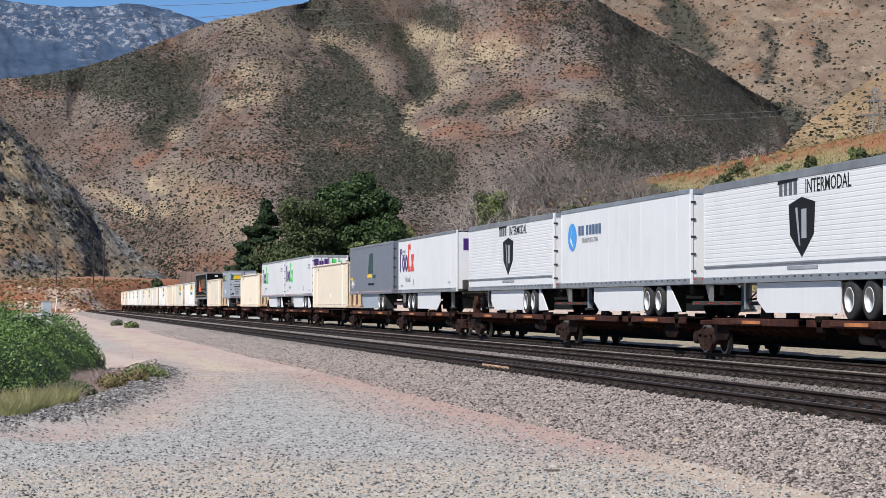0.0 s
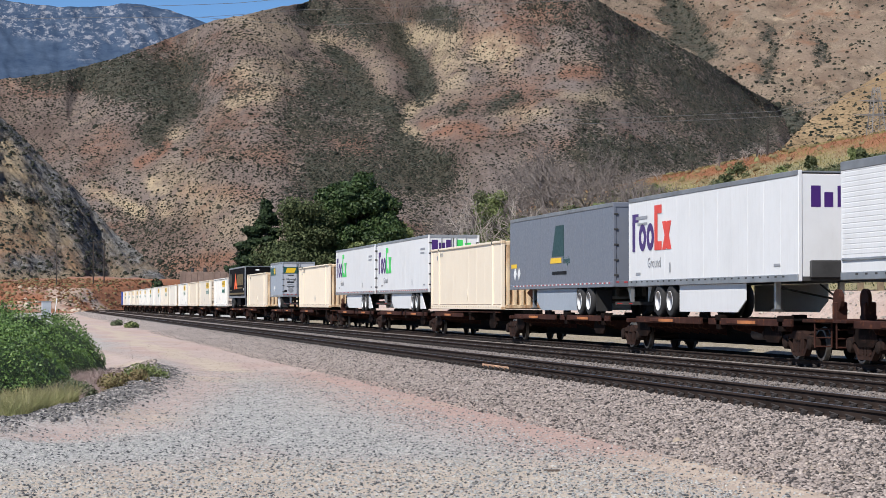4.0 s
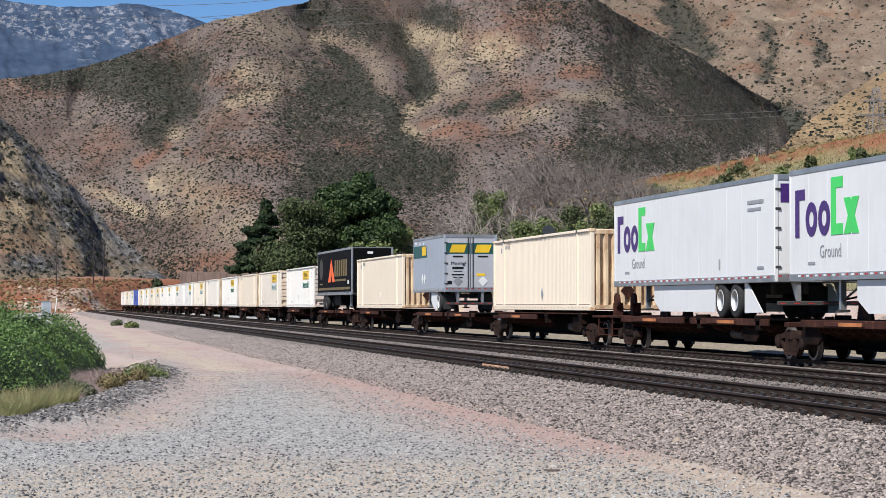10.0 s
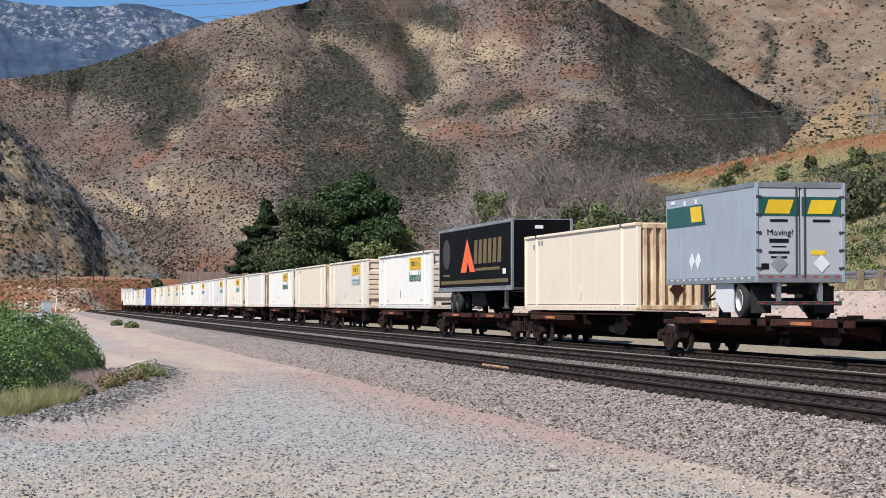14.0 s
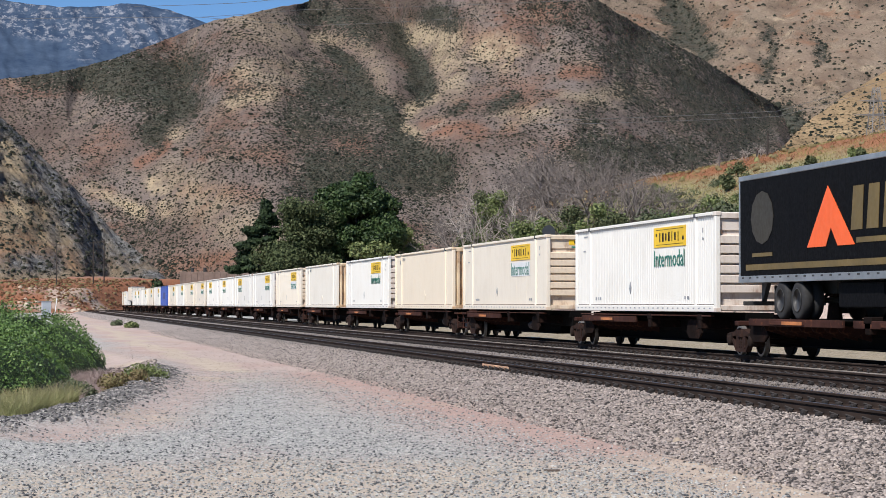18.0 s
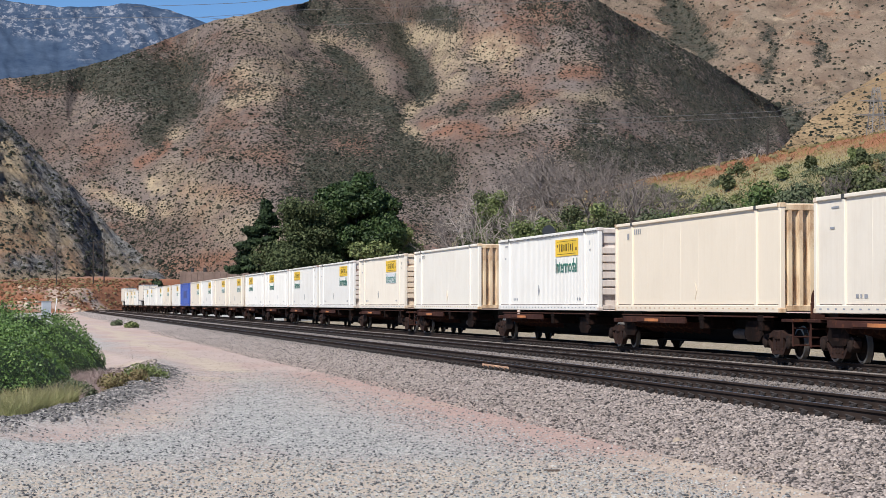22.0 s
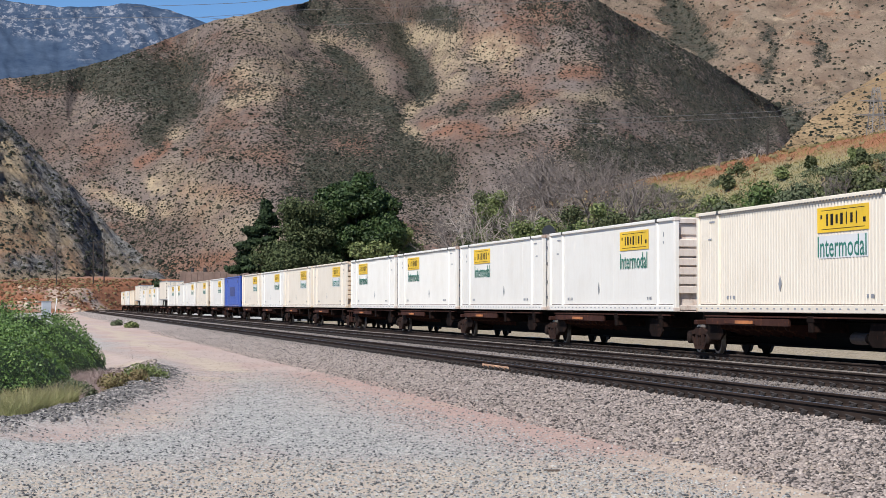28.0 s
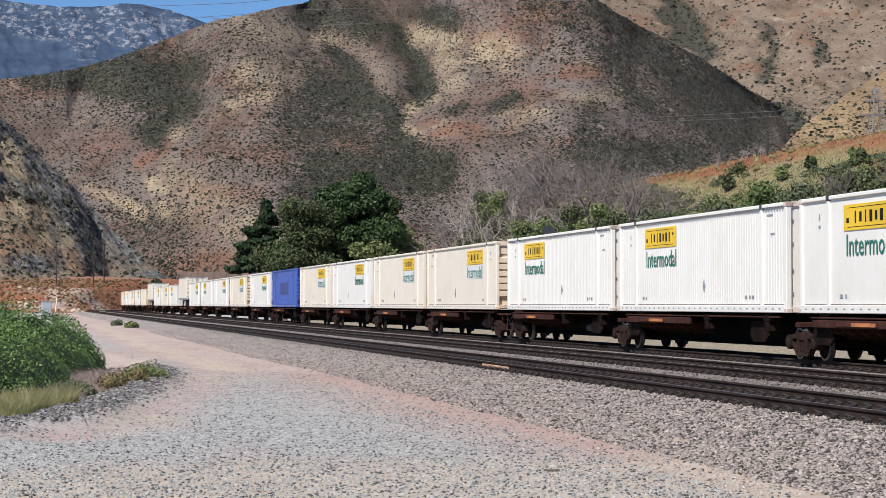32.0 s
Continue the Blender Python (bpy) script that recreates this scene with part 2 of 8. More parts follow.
def build_ground(nt, b):
    """Gravel, pink dirt, ballast, dry grass and red earth by how much of each lies there."""
    v = nt.nodes.new("ShaderNodeTexVoronoi")
    v.inputs["Scale"].default_value = 17.0
    tc = nt.nodes.new("ShaderNodeTexCoord")
    nt.links.new(tc.outputs["Object"], v.inputs[0])
    v2 = nt.nodes.new("ShaderNodeTexVoronoi")
    v2.inputs["Scale"].default_value = 34.0
    nt.links.new(tc.outputs["Object"], v2.inputs[0])
    big = noise_node(nt, 0.22, 6, 0.65)
    mid = noise_node(nt, 1.7, 6, 0.7)
    fine = noise_node(nt, 40.0, 4, 0.7)
    stone = ramp(nt, v.outputs["Color"], [(0.15, (0.085, 0.087, 0.086)), (0.5, (0.345, 0.342, 0.322)), (0.9, (0.61, 0.585, 0.53))])
    stone2 = ramp(nt, v2.outputs["Color"], [(0.15, (0.17, 0.171, 0.167)), (0.5, (0.40, 0.393, 0.368)), (0.9, (0.63, 0.60, 0.55))])
    gravel = mix(nt, ramp(nt, mid, [(0.4, (0, 0, 0)), (0.6, (1, 1, 1))]), stone, stone2)
    dirt = ramp(nt, mid, [(0.25, (0.39, 0.27, 0.228)), (0.55, (0.51, 0.385, 0.328)), (0.8, (0.60, 0.495, 0.422))])
    dirt = mix(nt, ramp(nt, v2.outputs["Color"], [(0.62, (0, 0, 0)), (0.7, (0.55,) * 3)]), dirt, (0.36, 0.32, 0.30))
    dirt = mix(nt, ramp(nt, fine, [(0.30, (0.6,) * 3), (0.48, (0, 0, 0))]), dirt, (0.24, 0.17, 0.145))
    clay = ramp(nt, mid, [(0.25, (0.30, 0.155, 0.112)), (0.55, (0.42, 0.272, 0.222)), (0.8, (0.52, 0.385, 0.325))])
    dirt = mix(nt, fmath(nt, "MULTIPLY", attr(nt, "clay"), ramp(nt, mid, [(0.35, (0.4,) * 3), (0.6, (1,) * 3)])), dirt, clay)
    ochre = mix(nt, ramp(nt, big, [(0.54, (0, 0, 0)), (0.66, (0.55,) * 3)]), dirt, (0.52, 0.41, 0.26))
    dirt = ochre
    ballast = ramp(nt, v.outputs["Color"], [(0.1, (0.065, 0.056, 0.051)), (0.5, (0.285, 0.237, 0.207)), (0.9, (0.52, 0.44, 0.385))])
    grass = ramp(nt, mid, [(0.25, (0.10, 0.105, 0.045)), (0.5, (0.22, 0.19, 0.09)), (0.8, (0.34, 0.27, 0.14))])
    red = ramp(nt, mid, [(0.3, (0.13, 0.050, 0.024)), (0.5, (0.27, 0.098, 0.042)), (0.75, (0.30, 0.17, 0.09))])
    sand = ramp(nt, mid, [(0.3, (0.42, 0.335, 0.245)), (0.7, (0.56, 0.475, 0.37))])
    wob = fmath(nt, "MULTIPLY", fmath(nt, "SUBTRACT", mid, 0.5), 0.9)
    def mask(name):
        return fmath(nt, "ADD", attr(nt, name), fmath(nt, "MULTIPLY", wob, fmath(nt, "MULTIPLY", attr(nt, name), 1.0)), True)
    col = mix(nt, mask("dirt"), gravel, dirt)
    col = mix(nt, mask("ballast"), col, ballast)
    col = mix(nt, fmath(nt, "MULTIPLY", attr(nt, "soot"), 0.62), col, ramp(nt, mid, [(0.3, (0.105, 0.086, 0.075)), (0.7, (0.20, 0.168, 0.146))]))
    col = mix(nt, mask("sand"), col, sand)
    col = mix(nt, mask("grass"), col, grass)
    col = mix(nt, mask("red"), col, red)
    nt.links.new(col, b.inputs["Base Color"])
    b.inputs["Roughness"].default_value = 0.92
    h = fmath(nt, "ADD", fmath(nt, "MULTIPLY", v.outputs["Distance"], 0.6), fmath(nt, "MULTIPLY", fine, 0.5))
    bump(nt, b, h, 0.03, 0.9)


GROUND = shader("gravel_and_earth", build_ground)


def hill_shader(name, soil_a, soil_b, soil_c, scrub, dots=0.40, rock=None):
    def build(nt, b):
        tc = nt.nodes.new("ShaderNodeTexCoord")
        big = noise_node(nt, 0.012, 6, 0.65)
        mid = noise_node(nt, 0.07, 6, 0.7)
        fine = noise_node(nt, 0.6, 6, 0.75)
        soil = mix(nt, ramp(nt, big, [(0.38, (0, 0, 0)), (0.62, (1, 1, 1))]), soil_a, soil_b)
        soil = mix(nt, ramp(nt, mid, [(0.50, (0, 0, 0)), (0.72, (0.85,) * 3)]), soil, soil_c)
        rusty = noise_node(nt, 0.02, 7, 0.7, stretch=(1, 1, 2.0))
        soil = mix(nt, ramp(nt, rusty, [(0.535, (0, 0, 0)), (0.62, (0.85,) * 3)]), soil, tuple(v * k for v, k in zip(soil_b, (1.06, 0.78, 0.64))))
        soil = mix(nt, ramp(nt, fine, [(0.36, (0.6,) * 3), (0.60, (0, 0, 0))]), soil, tuple(0.5 * v for v in soil_a))
        bald = noise_node(nt, 0.045, 7, 0.72)
        soil = mix(nt, ramp(nt, bald, [(0.58, (0, 0, 0)), (0.66, (0.75,) * 3)]), soil, tuple(min(1, 1.25 * q) for q in soil_c))
        stain = noise_node(nt, 0.026, 8, 0.72)
        soil = mix(nt, ramp(nt, stain, [(0.47, (0, 0, 0)), (0.60, (0.7,) * 3)]), soil, tuple(0.58 * q for q in soil_b))
        patch = ramp(nt, mid, [(0.36, (0, 0, 0)), (0.56, (1, 1, 1))])
        soil = mix(nt, fmath(nt, "MULTIPLY", attr(nt, "rust"), patch, True), soil, (0.265, 0.145, 0.100))
        soil = mix(nt, fmath(nt, "MULTIPLY", attr(nt, "tan"), patch, True), soil, (0.45, 0.355, 0.235))
        v = nt.nodes.new("ShaderNodeTexVoronoi")
        v.inputs["Scale"].default_value = dots
        nt.links.new(tc.outputs["Object"], v.inputs[0])
        v2 = nt.nodes.new("ShaderNodeTexVoronoi")
        v2.inputs["Scale"].default_value = dots * 2.4
        nt.links.new(tc.outputs["Object"], v2.inputs[0])
        veg = attr(nt, "veg")
        cover = fmath(nt, "ADD", veg, fmath(nt, "MULTIPLY", fmath(nt, "SUBTRACT", mid, 0.5), 0.9))
        lone = nt.nodes.new("ShaderNodeMapRange")
        for k, val in ((1, -0.06), (2, 0.10), (3, 0.0), (4, 1.0)):
            lone.inputs[k].default_value = val
        nt.links.new(fmath(nt, "SUBTRACT", fmath(nt, "MULTIPLY", cover, 0.75), v.outputs["Distance"]), lone.inputs[0])
        lone2 = nt.nodes.new("ShaderNodeMapRange")
        for k, val in ((1, -0.05), (2, 0.12), (3, 0.0), (4, 1.0)):
            lone2.inputs[k].default_value = val
        nt.links.new(fmath(nt, "SUBTRACT", fmath(nt, "ADD", fmath(nt, "MULTIPLY", cover, 0.85), 0.10), v2.outputs["Distance"]), lone2.inputs[0])
        m = fmath(nt, "MAXIMUM", lone.outputs[0], lone2.outputs[0])
        green = mix(nt, v.outputs["Color"], tuple(0.75 * c for c in scrub), tuple(min(1, 2.0 * c) for c in scrub))
        green = mix(nt, ramp(nt, mid, [(0.4, (0, 0, 0)), (0.7, (0.6,) * 3)]), green, (0.10, 0.074, 0.055))
        green = mix(nt, ramp(nt, fine, [(0.5, (0, 0, 0)), (0.75, (0.7,) * 3)]), green, (0.17, 0.13, 0.095))
        col = mix(nt, m, soil, green)
        if rock:
            rk = ramp(nt, noise_node(nt, 0.35, 8, 0.8, stretch=(1, 1, 0.5)), [(0.38, tuple(0.22 * c for c in rock)), (0.5, rock), (0.62, tuple(min(1, 1.9 * c) for c in rock))])
            col = mix(nt, fmath(nt, "MULTIPLY", attr(nt, "rock"), ramp(nt, mid, [(0.3, (0.2,) * 3), (0.5, (1,) * 3)])), col, rk)
        nt.links.new(col, b.inputs["Base Color"])
        b.inputs["Roughness"].default_value = 0.95
        b.inputs["Specular IOR Level"].default_value = 0.1
        hh = fmath(nt, "ADD", fmath(nt, "MULTIPLY", m, 0.9), fmath(nt, "MULTIPLY", fine, 1.2))
        bump(nt, b, hh, 1.1, 1.0)
    return shader(name, build)


SCRUB = (0.046, 0.050, 0.040)
HILL_A = hill_shader("scrub_hillside", (0.255, 0.209, 0.185), (0.236, 0.170, 0.140), (0.37, 0.292, 0.213), SCRUB, rock=(0.30, 0.28, 0.27))
HILL_B = hill_shader("tan_scrub_hillside", (0.325, 0.255, 0.188), (0.275, 0.195, 0.143), (0.395, 0.31, 0.21), SCRUB)
HILL_D = hill_shader("pale_dry_hillside", (0.50, 0.36, 0.205), (0.46, 0.315, 0.18), (0.54, 0.41, 0.24), (0.06, 0.06, 0.03), 0.6)
HILL_E = hill_shader("rocky_hillside", (0.36, 0.285, 0.19), (0.31, 0.23, 0.155), (0.39, 0.315, 0.215), SCRUB, 0.5, rock=(0.145, 0.142, 0.138))


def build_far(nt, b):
    """Blue-green forest with pale granite outcrops; distance haze is painted into both colours."""
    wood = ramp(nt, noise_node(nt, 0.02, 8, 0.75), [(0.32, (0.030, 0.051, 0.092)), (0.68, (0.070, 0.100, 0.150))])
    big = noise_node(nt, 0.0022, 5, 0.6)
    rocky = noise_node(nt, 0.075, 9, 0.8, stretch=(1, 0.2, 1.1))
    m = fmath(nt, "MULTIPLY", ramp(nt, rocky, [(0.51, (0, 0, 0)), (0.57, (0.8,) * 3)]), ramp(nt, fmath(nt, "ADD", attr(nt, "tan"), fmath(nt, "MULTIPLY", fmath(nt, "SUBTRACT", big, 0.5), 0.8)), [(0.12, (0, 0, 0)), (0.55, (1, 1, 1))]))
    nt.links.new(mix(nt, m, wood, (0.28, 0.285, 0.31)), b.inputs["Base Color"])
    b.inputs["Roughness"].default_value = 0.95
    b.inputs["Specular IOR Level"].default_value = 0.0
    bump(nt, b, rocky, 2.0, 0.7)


FAR_HAZE_BLUE = shader("far_blue_mountain", build_far)

# ---- the plan: tracks run along y, the train comes towards the eye ----
EDGE = ([22, 32.3, 33.4, 36.8, 42.9, 49.0, 64, 75, 110], [-3.51, -0.55, 0.3, 0.95, 1.9, 2.75, 3.7, 2.3, 0.1])
TRACKS = (12.09, 16.34, 20.59)
BEND, RADIUS = 470.0, 120.0


def on_line(s, x=20.59):
    """Place and heading (degrees) s metres along a track: straight, then bending to the right through a quarter turn."""
    r = RADIUS + TRACKS[2] - x
    if s <= BEND:
        return x, s, 0.0
    a = (s - BEND) / RADIUS
    if a <= math.pi / 2:
        return x + r * (1 - math.cos(a)), BEND + r * math.sin(a), -math.degrees(a)
    return x + r + (a - math.pi / 2) * RADIUS, BEND + r, -90.0


def off_line(x, y):
    """Distance of points from the middle of the three tracks."""
    xc, r = TRACKS[1], RADIUS + TRACKS[2] - TRACKS[1]
    d1 = np.where(y < BEND, np.abs(x - xc), 1e9)
    cx, cy = xc + r, BEND
    inside = (x < cx) & (y >= cy)
    d2 = np.where(inside, np.abs(np.hypot(x - cx, y - cy) - r), 1e9)
    d3 = np.where(x >= cx, np.abs(y - (BEND + r)), 1e9)
    return np.minimum(np.minimum(d1, d2), d3)


def ground_z(x, y):
    """Height of the ground above the rail tops."""
    base = -0.45 + 0.10 * (fbm(x * 0.11, y * 0.05, 3, 3) - 0.5) + 0.03 * (fbm(x * 0.9, y * 0.9, 3, 5) - 0.5)
    d = off_line(x, y)
    bed = np.interp(d, [0, 6.2, 8.0, 10.5], [-0.19, -0.20, -0.47, -0.47])
    z = np.maximum(base, bed + 0.02 * (vnoise(x * 4, y * 4, 9) - 0.5))
    fade = (1 - smooth(195, 225, y)) * smooth(-400, -300, y)
    rise = np.interp(x, [23.4, 26.6, 27.8, 29.3, 29.7, 39.5, 42.5, 62.0, 80.0, 140.0], [0, 0.42, 0.75, 2.2, 2.35, 2.5, 4.35, 14.6, 16.4, 14.6])
    lump = np.where(x > 40.0, 1.3 * (fbm(x * 0.09, y * 0.06, 4, 21) - 0.5) * smooth(40, 48, x), 0.10 * (fbm(x * 0.9, y * 0.5, 3, 22) - 0.5))
    long_fade = np.where(x > 40, 1 - smooth(265, 330, y), fade)
    z = z + (rise + np.where(x > 23.4, lump, 0)) * np.maximum(fade * (x < 44), long_fade * (x >= 44) + fade * (x >= 44) * 0) * (x > 23.4)
    # red bank behind the bend
    rng = np.hypot(x, y)
    az = np.degrees(np.arctan2(x, y))
    bank = np.interp(rng, [490, 508, 525, 550, 590, 650], [0, 2.9, 5.9, 7.9, 8.4, 4.5]) * (1 - smooth(3.9, 5.1, az)) * smooth(-25, -20, az)
    bank = bank * (0.8 + 0.4 * fbm(x * 0.06, y * 0.06, 4, 31))
    z = z + bank * smooth(7.5, 16, d)
    # low berm round the vine thicket
    u = x - np.interp(y, *EDGE)
    z = z + 0.24 * np.exp(-(u / 0.75) ** 2) * (y > 20) * (y < 100) * (0.7 + 0.6 * fbm(x, y, 2, 41))
    return z


def sheet(name, xs, ys, material):
    gx, gy = np.meshgrid(xs, ys)
    z = ground_z(gx, gy)
    v = np.stack([gx, gy, z], -1).reshape(-1, 3)
    nx, ny = len(xs), len(ys)
    i = (np.arange(ny - 1)[:, None] * nx + np.arange(nx - 1)[None, :]).ravel()
    me = mesh_of(name, v, np.stack([i, i + 1, i + nx + 1, i + nx], -1), material, True)
    return me, gx.ravel(), gy.ravel()


def give(me, name, values):
    a = me.attributes.new(name, "FLOAT", "POINT")
    a.data.foreach_set("value", np.asarray(values, dtype=np.float32))


xs = np.concatenate([np.linspace(-4500, -200, 16), np.linspace(-180, -16, 20), np.arange(-15, 30, 0.4), np.arange(30, 76, 1.2), np.linspace(80, 200, 20), np.linspace(240, 4500, 18)])
ys = np.concatenate([np.linspace(-4500, -200, 14), np.linspace(-180, 14, 22), np.arange(16, 125, 0.55), np.arange(125, 640, 2.7), np.linspace(660, 4800, 20)])
me, gx, gy = sheet("ground", xs, ys, GROUND)
away = off_line(gx, gy)
w = fbm(gx * 0.35, gy * 0.16, 4, 51) - 0.5
give(me, "ballast", (1 - smooth(8.0, 8.6, away + w * 1.2 - 2.6 * (gx > 20) * (gy < 450) + 2.6 * smooth(455, 475, gy))))
lane = np.exp(-((gx - 7.45 - w * 1.8) / 1.9) ** 2)
beyond = smooth(47, 62, gy + w * 14) * smooth(2.0, 4.5, gx + w * 3)
patchy = 0.45 * smooth(0.52, 0.66, fbm(gx * 0.22, gy * 0.10, 4, 57)) * (gx < 9)
inside = smooth(41, 46, gy) * (gy < 90) * (1 - smooth(3.0, 4.2, gx)) * 0.8
rim = np.exp(-((gx - np.interp(gy, *EDGE) - 1.3 - w * 1.5) / 0.75) ** 2) * (gy > 30) * (gy < 62) * 0.9
inside = np.maximum(inside, rim)
give(me, "clay", np.clip(lane * 1.5 * (1 - smooth(44, 62, gy)) + 0.55 * smooth(0.50, 0.62, fbm(gx * 0.3, gy * 0.12, 4, 58)), 0, 1))
give(me, "dirt", np.clip(np.maximum(np.maximum(np.maximum(lane * 0.95, beyond * 0.9), inside), patchy), 0, 1) * (away > 7) * (gx < 12) + ((gx > 22.6) & (gx < 40.5) & (gy < 230)) * 0.9)
give(me, "soot", 1 - smooth(5.0, 5.6, away + w * 0.8))
pale = smooth(0.55, 0.62, fbm(gx * 0.16, gy * 0.14, 4, 63)) * (gy > 478) * (gy < 526)
give(me, "sand", np.clip(pale * 0.5 + np.maximum((1 - smooth(22.5, 26, gy - 0.19 * gx + w * 5)) * (gx < 9) * 0.7, ((np.abs(gx - 5.3 - w * 2) < 0.5) & (gy > 58) & (gy < 200)) * 0.8), 0, 1))
give(me, "grass", np.clip(((gx > 38) & (gy < 340)) * smooth(38, 40, gx) + smooth(-4, -9, gx) * (gy < 450) * 0.7 + (gy > 610) * 0.8 + 0.45 * ((gx > 23.3) & (gx < 28.2) & (gy < 330)), 0, 1))
redness = ((gx > 40) & (gy < 340)) * smooth(0.62, 0.84, fbm(gx * 0.09, gy * 0.05, 4, 61) * 0.6 + 0.5 * smooth(56.5, 60.5, gx))
give(me, "red", np.clip((1 - 0.7 * pale) * np.maximum(redness, (gy > 474) * (away > 5.5) * (0.75 + 0.25 * smooth(0.3, 0.5, fbm(gx * 0.05, gy * 0.05, 3, 62)))), 0, 1))
thing("ground", "grey gravel, pink dirt track and dry earth beside railway tracks", "ground", "", "structure", me)


def hill(name, label, crest, foot, material, cols, rows, seed, veg, folds=(), spur=14.0, small=7.0, grain=1.0, behind=0.9, drop=0.35, rock=None, rust=None, tan=None, ease=0.18):
    """A hillside seen from its foot: a crest line of (bearing, height, distance), rising from its foot and falling away behind.
    Folds (lines of bearing and elevation, depth, width) set gullies back into the face and bring spurs forward."""
    bear = np.linspace(crest[0][0], crest[-1][0], cols)
    cb = np.array(crest)
    top, far = np.interp(bear, cb[:, 0], cb[:, 1]), np.interp(bear, cb[:, 0], cb[:, 2])
    k = np.ones(9) / 9
    pad = lambda a: np.convolve(np.pad(a, 4, mode="edge"), k, "valid")
    top, far = pad(top), pad(far)
    fb = np.array(foot)
    near, low = np.interp(bear, fb[:, 0], fb[:, 1]), np.interp(bear, fb[:, 0], fb[:, 2])
    e0, e1 = np.degrees(np.arctan2(low - 1.45, near)), np.degrees(np.arctan2(top - 1.45, far))
    e1 = e1 + 0.07 * (fbm(bear * 3.1, bear * 0, 5, seed + 2) - 0.5)
    B, up = np.meshgrid(bear, np.linspace(0, 1, rows))
    E = e0 + (e1 - e0) * up
    R = near + (far - near) * up**0.95
    arc, lift = np.radians(B) * R, np.radians(E) * R
    warp = 22 * (fbm(arc * 0.013, lift * 0.02, 3, seed + 9) - 0.5)
    for pts, deep, wide in folds:
        dist = np.full_like(B, 1e9)
        for (b0, a0), (b1, a1) in zip(pts[:-1], pts[1:]):
            q = np.clip(((B - b0) * (b1 - b0) + (E - a0) * (a1 - a0)) / ((b1 - b0) ** 2 + (a1 - a0) ** 2), 0, 1)
            dist = np.minimum(dist, np.hypot(B - b0 - q * (b1 - b0), E - a0 - q * (a1 - a0)) * R * 0.01745)
        dist = np.abs(dist + 0.16 * warp)
        R = R + (deep * np.exp(-dist / wide) * (ease + (1 - ease) * smooth(0.42, 0.95, up)) if deep > 0 else deep / (1 + (dist / wide) ** 2))
    ribs = ridged((arc + warp + 0.35 * lift) / 62.0, lift / 210.0, 4, seed)
    R = R - spur * (ribs - 0.45) - small * (ridged((arc - 0.6 * warp + 0.2 * lift) / 19.0, lift / 60.0, 3, seed + 4) - 0.45)
    R = R - grain * 3.4 * (fbm(arc * 0.12, lift * 0.16, 3, seed + 7) - 0.5)
    rk = np.zeros_like(B)
    if rock is not None:
        rk = rock(B, E, arc, lift)
        R = R - rk * 7.5 * (ridged((arc + 0.75 * lift) * 0.11, (lift - 0.9 * arc) * 0.022, 4, seed + 12) - 0.4) - rk * 2.4 * (ridged((arc + lift) * 0.4, (lift - arc) * 0.12, 3, seed + 21) - 0.4)
    R = np.maximum.accumulate(R, axis=0)
    Z = 1.45 + R * np.tan(np.radians(E))
    s = np.linspace(0.06, 1, max(8, rows // 6))[:, None]
    R2 = R[-1] + (far - near) * behind * s
    Z2 = low + (Z[-1] - low) * (1 - (1 - drop) * smooth(0, 1, s))
    grow = lambda a: np.concatenate([a, np.repeat(a[-1:], len(s), 0)])
    face = grow(np.ones_like(B))
    face[rows:] = 0
    R, Z = np.concatenate([R, R2]), np.concatenate([Z, Z2])
    B, E, rk, ribs, arc, lift = grow(B), grow(E), grow(rk), grow(ribs), grow(arc), grow(lift)
    X, Y = R * np.sin(np.radians(B)), R * np.cos(np.radians(B))
    v = np.stack([X, Y, Z], -1).reshape(-1, 3)
    nx, ny = B.shape[1], B.shape[0]
    i = (np.arange(ny - 1)[:, None] * nx + np.arange(nx - 1)[None, :]).ravel()
    me = mesh_of(name, v, np.stack([i, i + 1, i + nx + 1, i + nx], -1), material, rock is None)
    ragged = fbm(arc * 0.05, lift * 0.09, 5, seed + 3) - 0.5
    dens = np.clip(veg(B + 0.9 * ragged, E + 0.5 * (fbm(arc * 0.05, lift * 0.09, 5, seed + 33) - 0.5)) + 0.25 * (0.5 - ribs) + 0.45 * ragged, 0.02, 0.85)
    give(me, "veg", dens.ravel())
    give(me, "rock", rk.ravel())
    wild = 0.6 + 1.4 * fbm(arc * 0.05, lift * 0.08, 4, seed + 41)
    give(me, "rust", (rust(B + 0.5 * ragged, E) * wild if rust else 0 * X).ravel())
    give(me, "tan", (tan(B + 0.5 * ragged, E) * wild if tan else 0 * X).ravel())
    ob = thing(name, label, "hill", "", "structure", me)
    return ob, X, Y, Z, dens, face, B, E


def zones(rows, b, e):
    """Soft patches along short lines: (bearing, elevation) twice, half-width, strength."""
    out = np.zeros_like(b)
    for b0, a0, b1, a1, w, k in rows:
        q = np.clip(((b - b0) * (b1 - b0) + (e - a0) * (a1 - a0)) / ((b1 - b0) ** 2 + (a1 - a0) ** 2 + 1e-6), 0, 1)
        out = np.maximum(out, k * np.exp(-(((b - b0 - q * (b1 - b0)) ** 2 + (e - a0 - q * (a1 - a0)) ** 2) / w**2) ** 1.3))
    return out


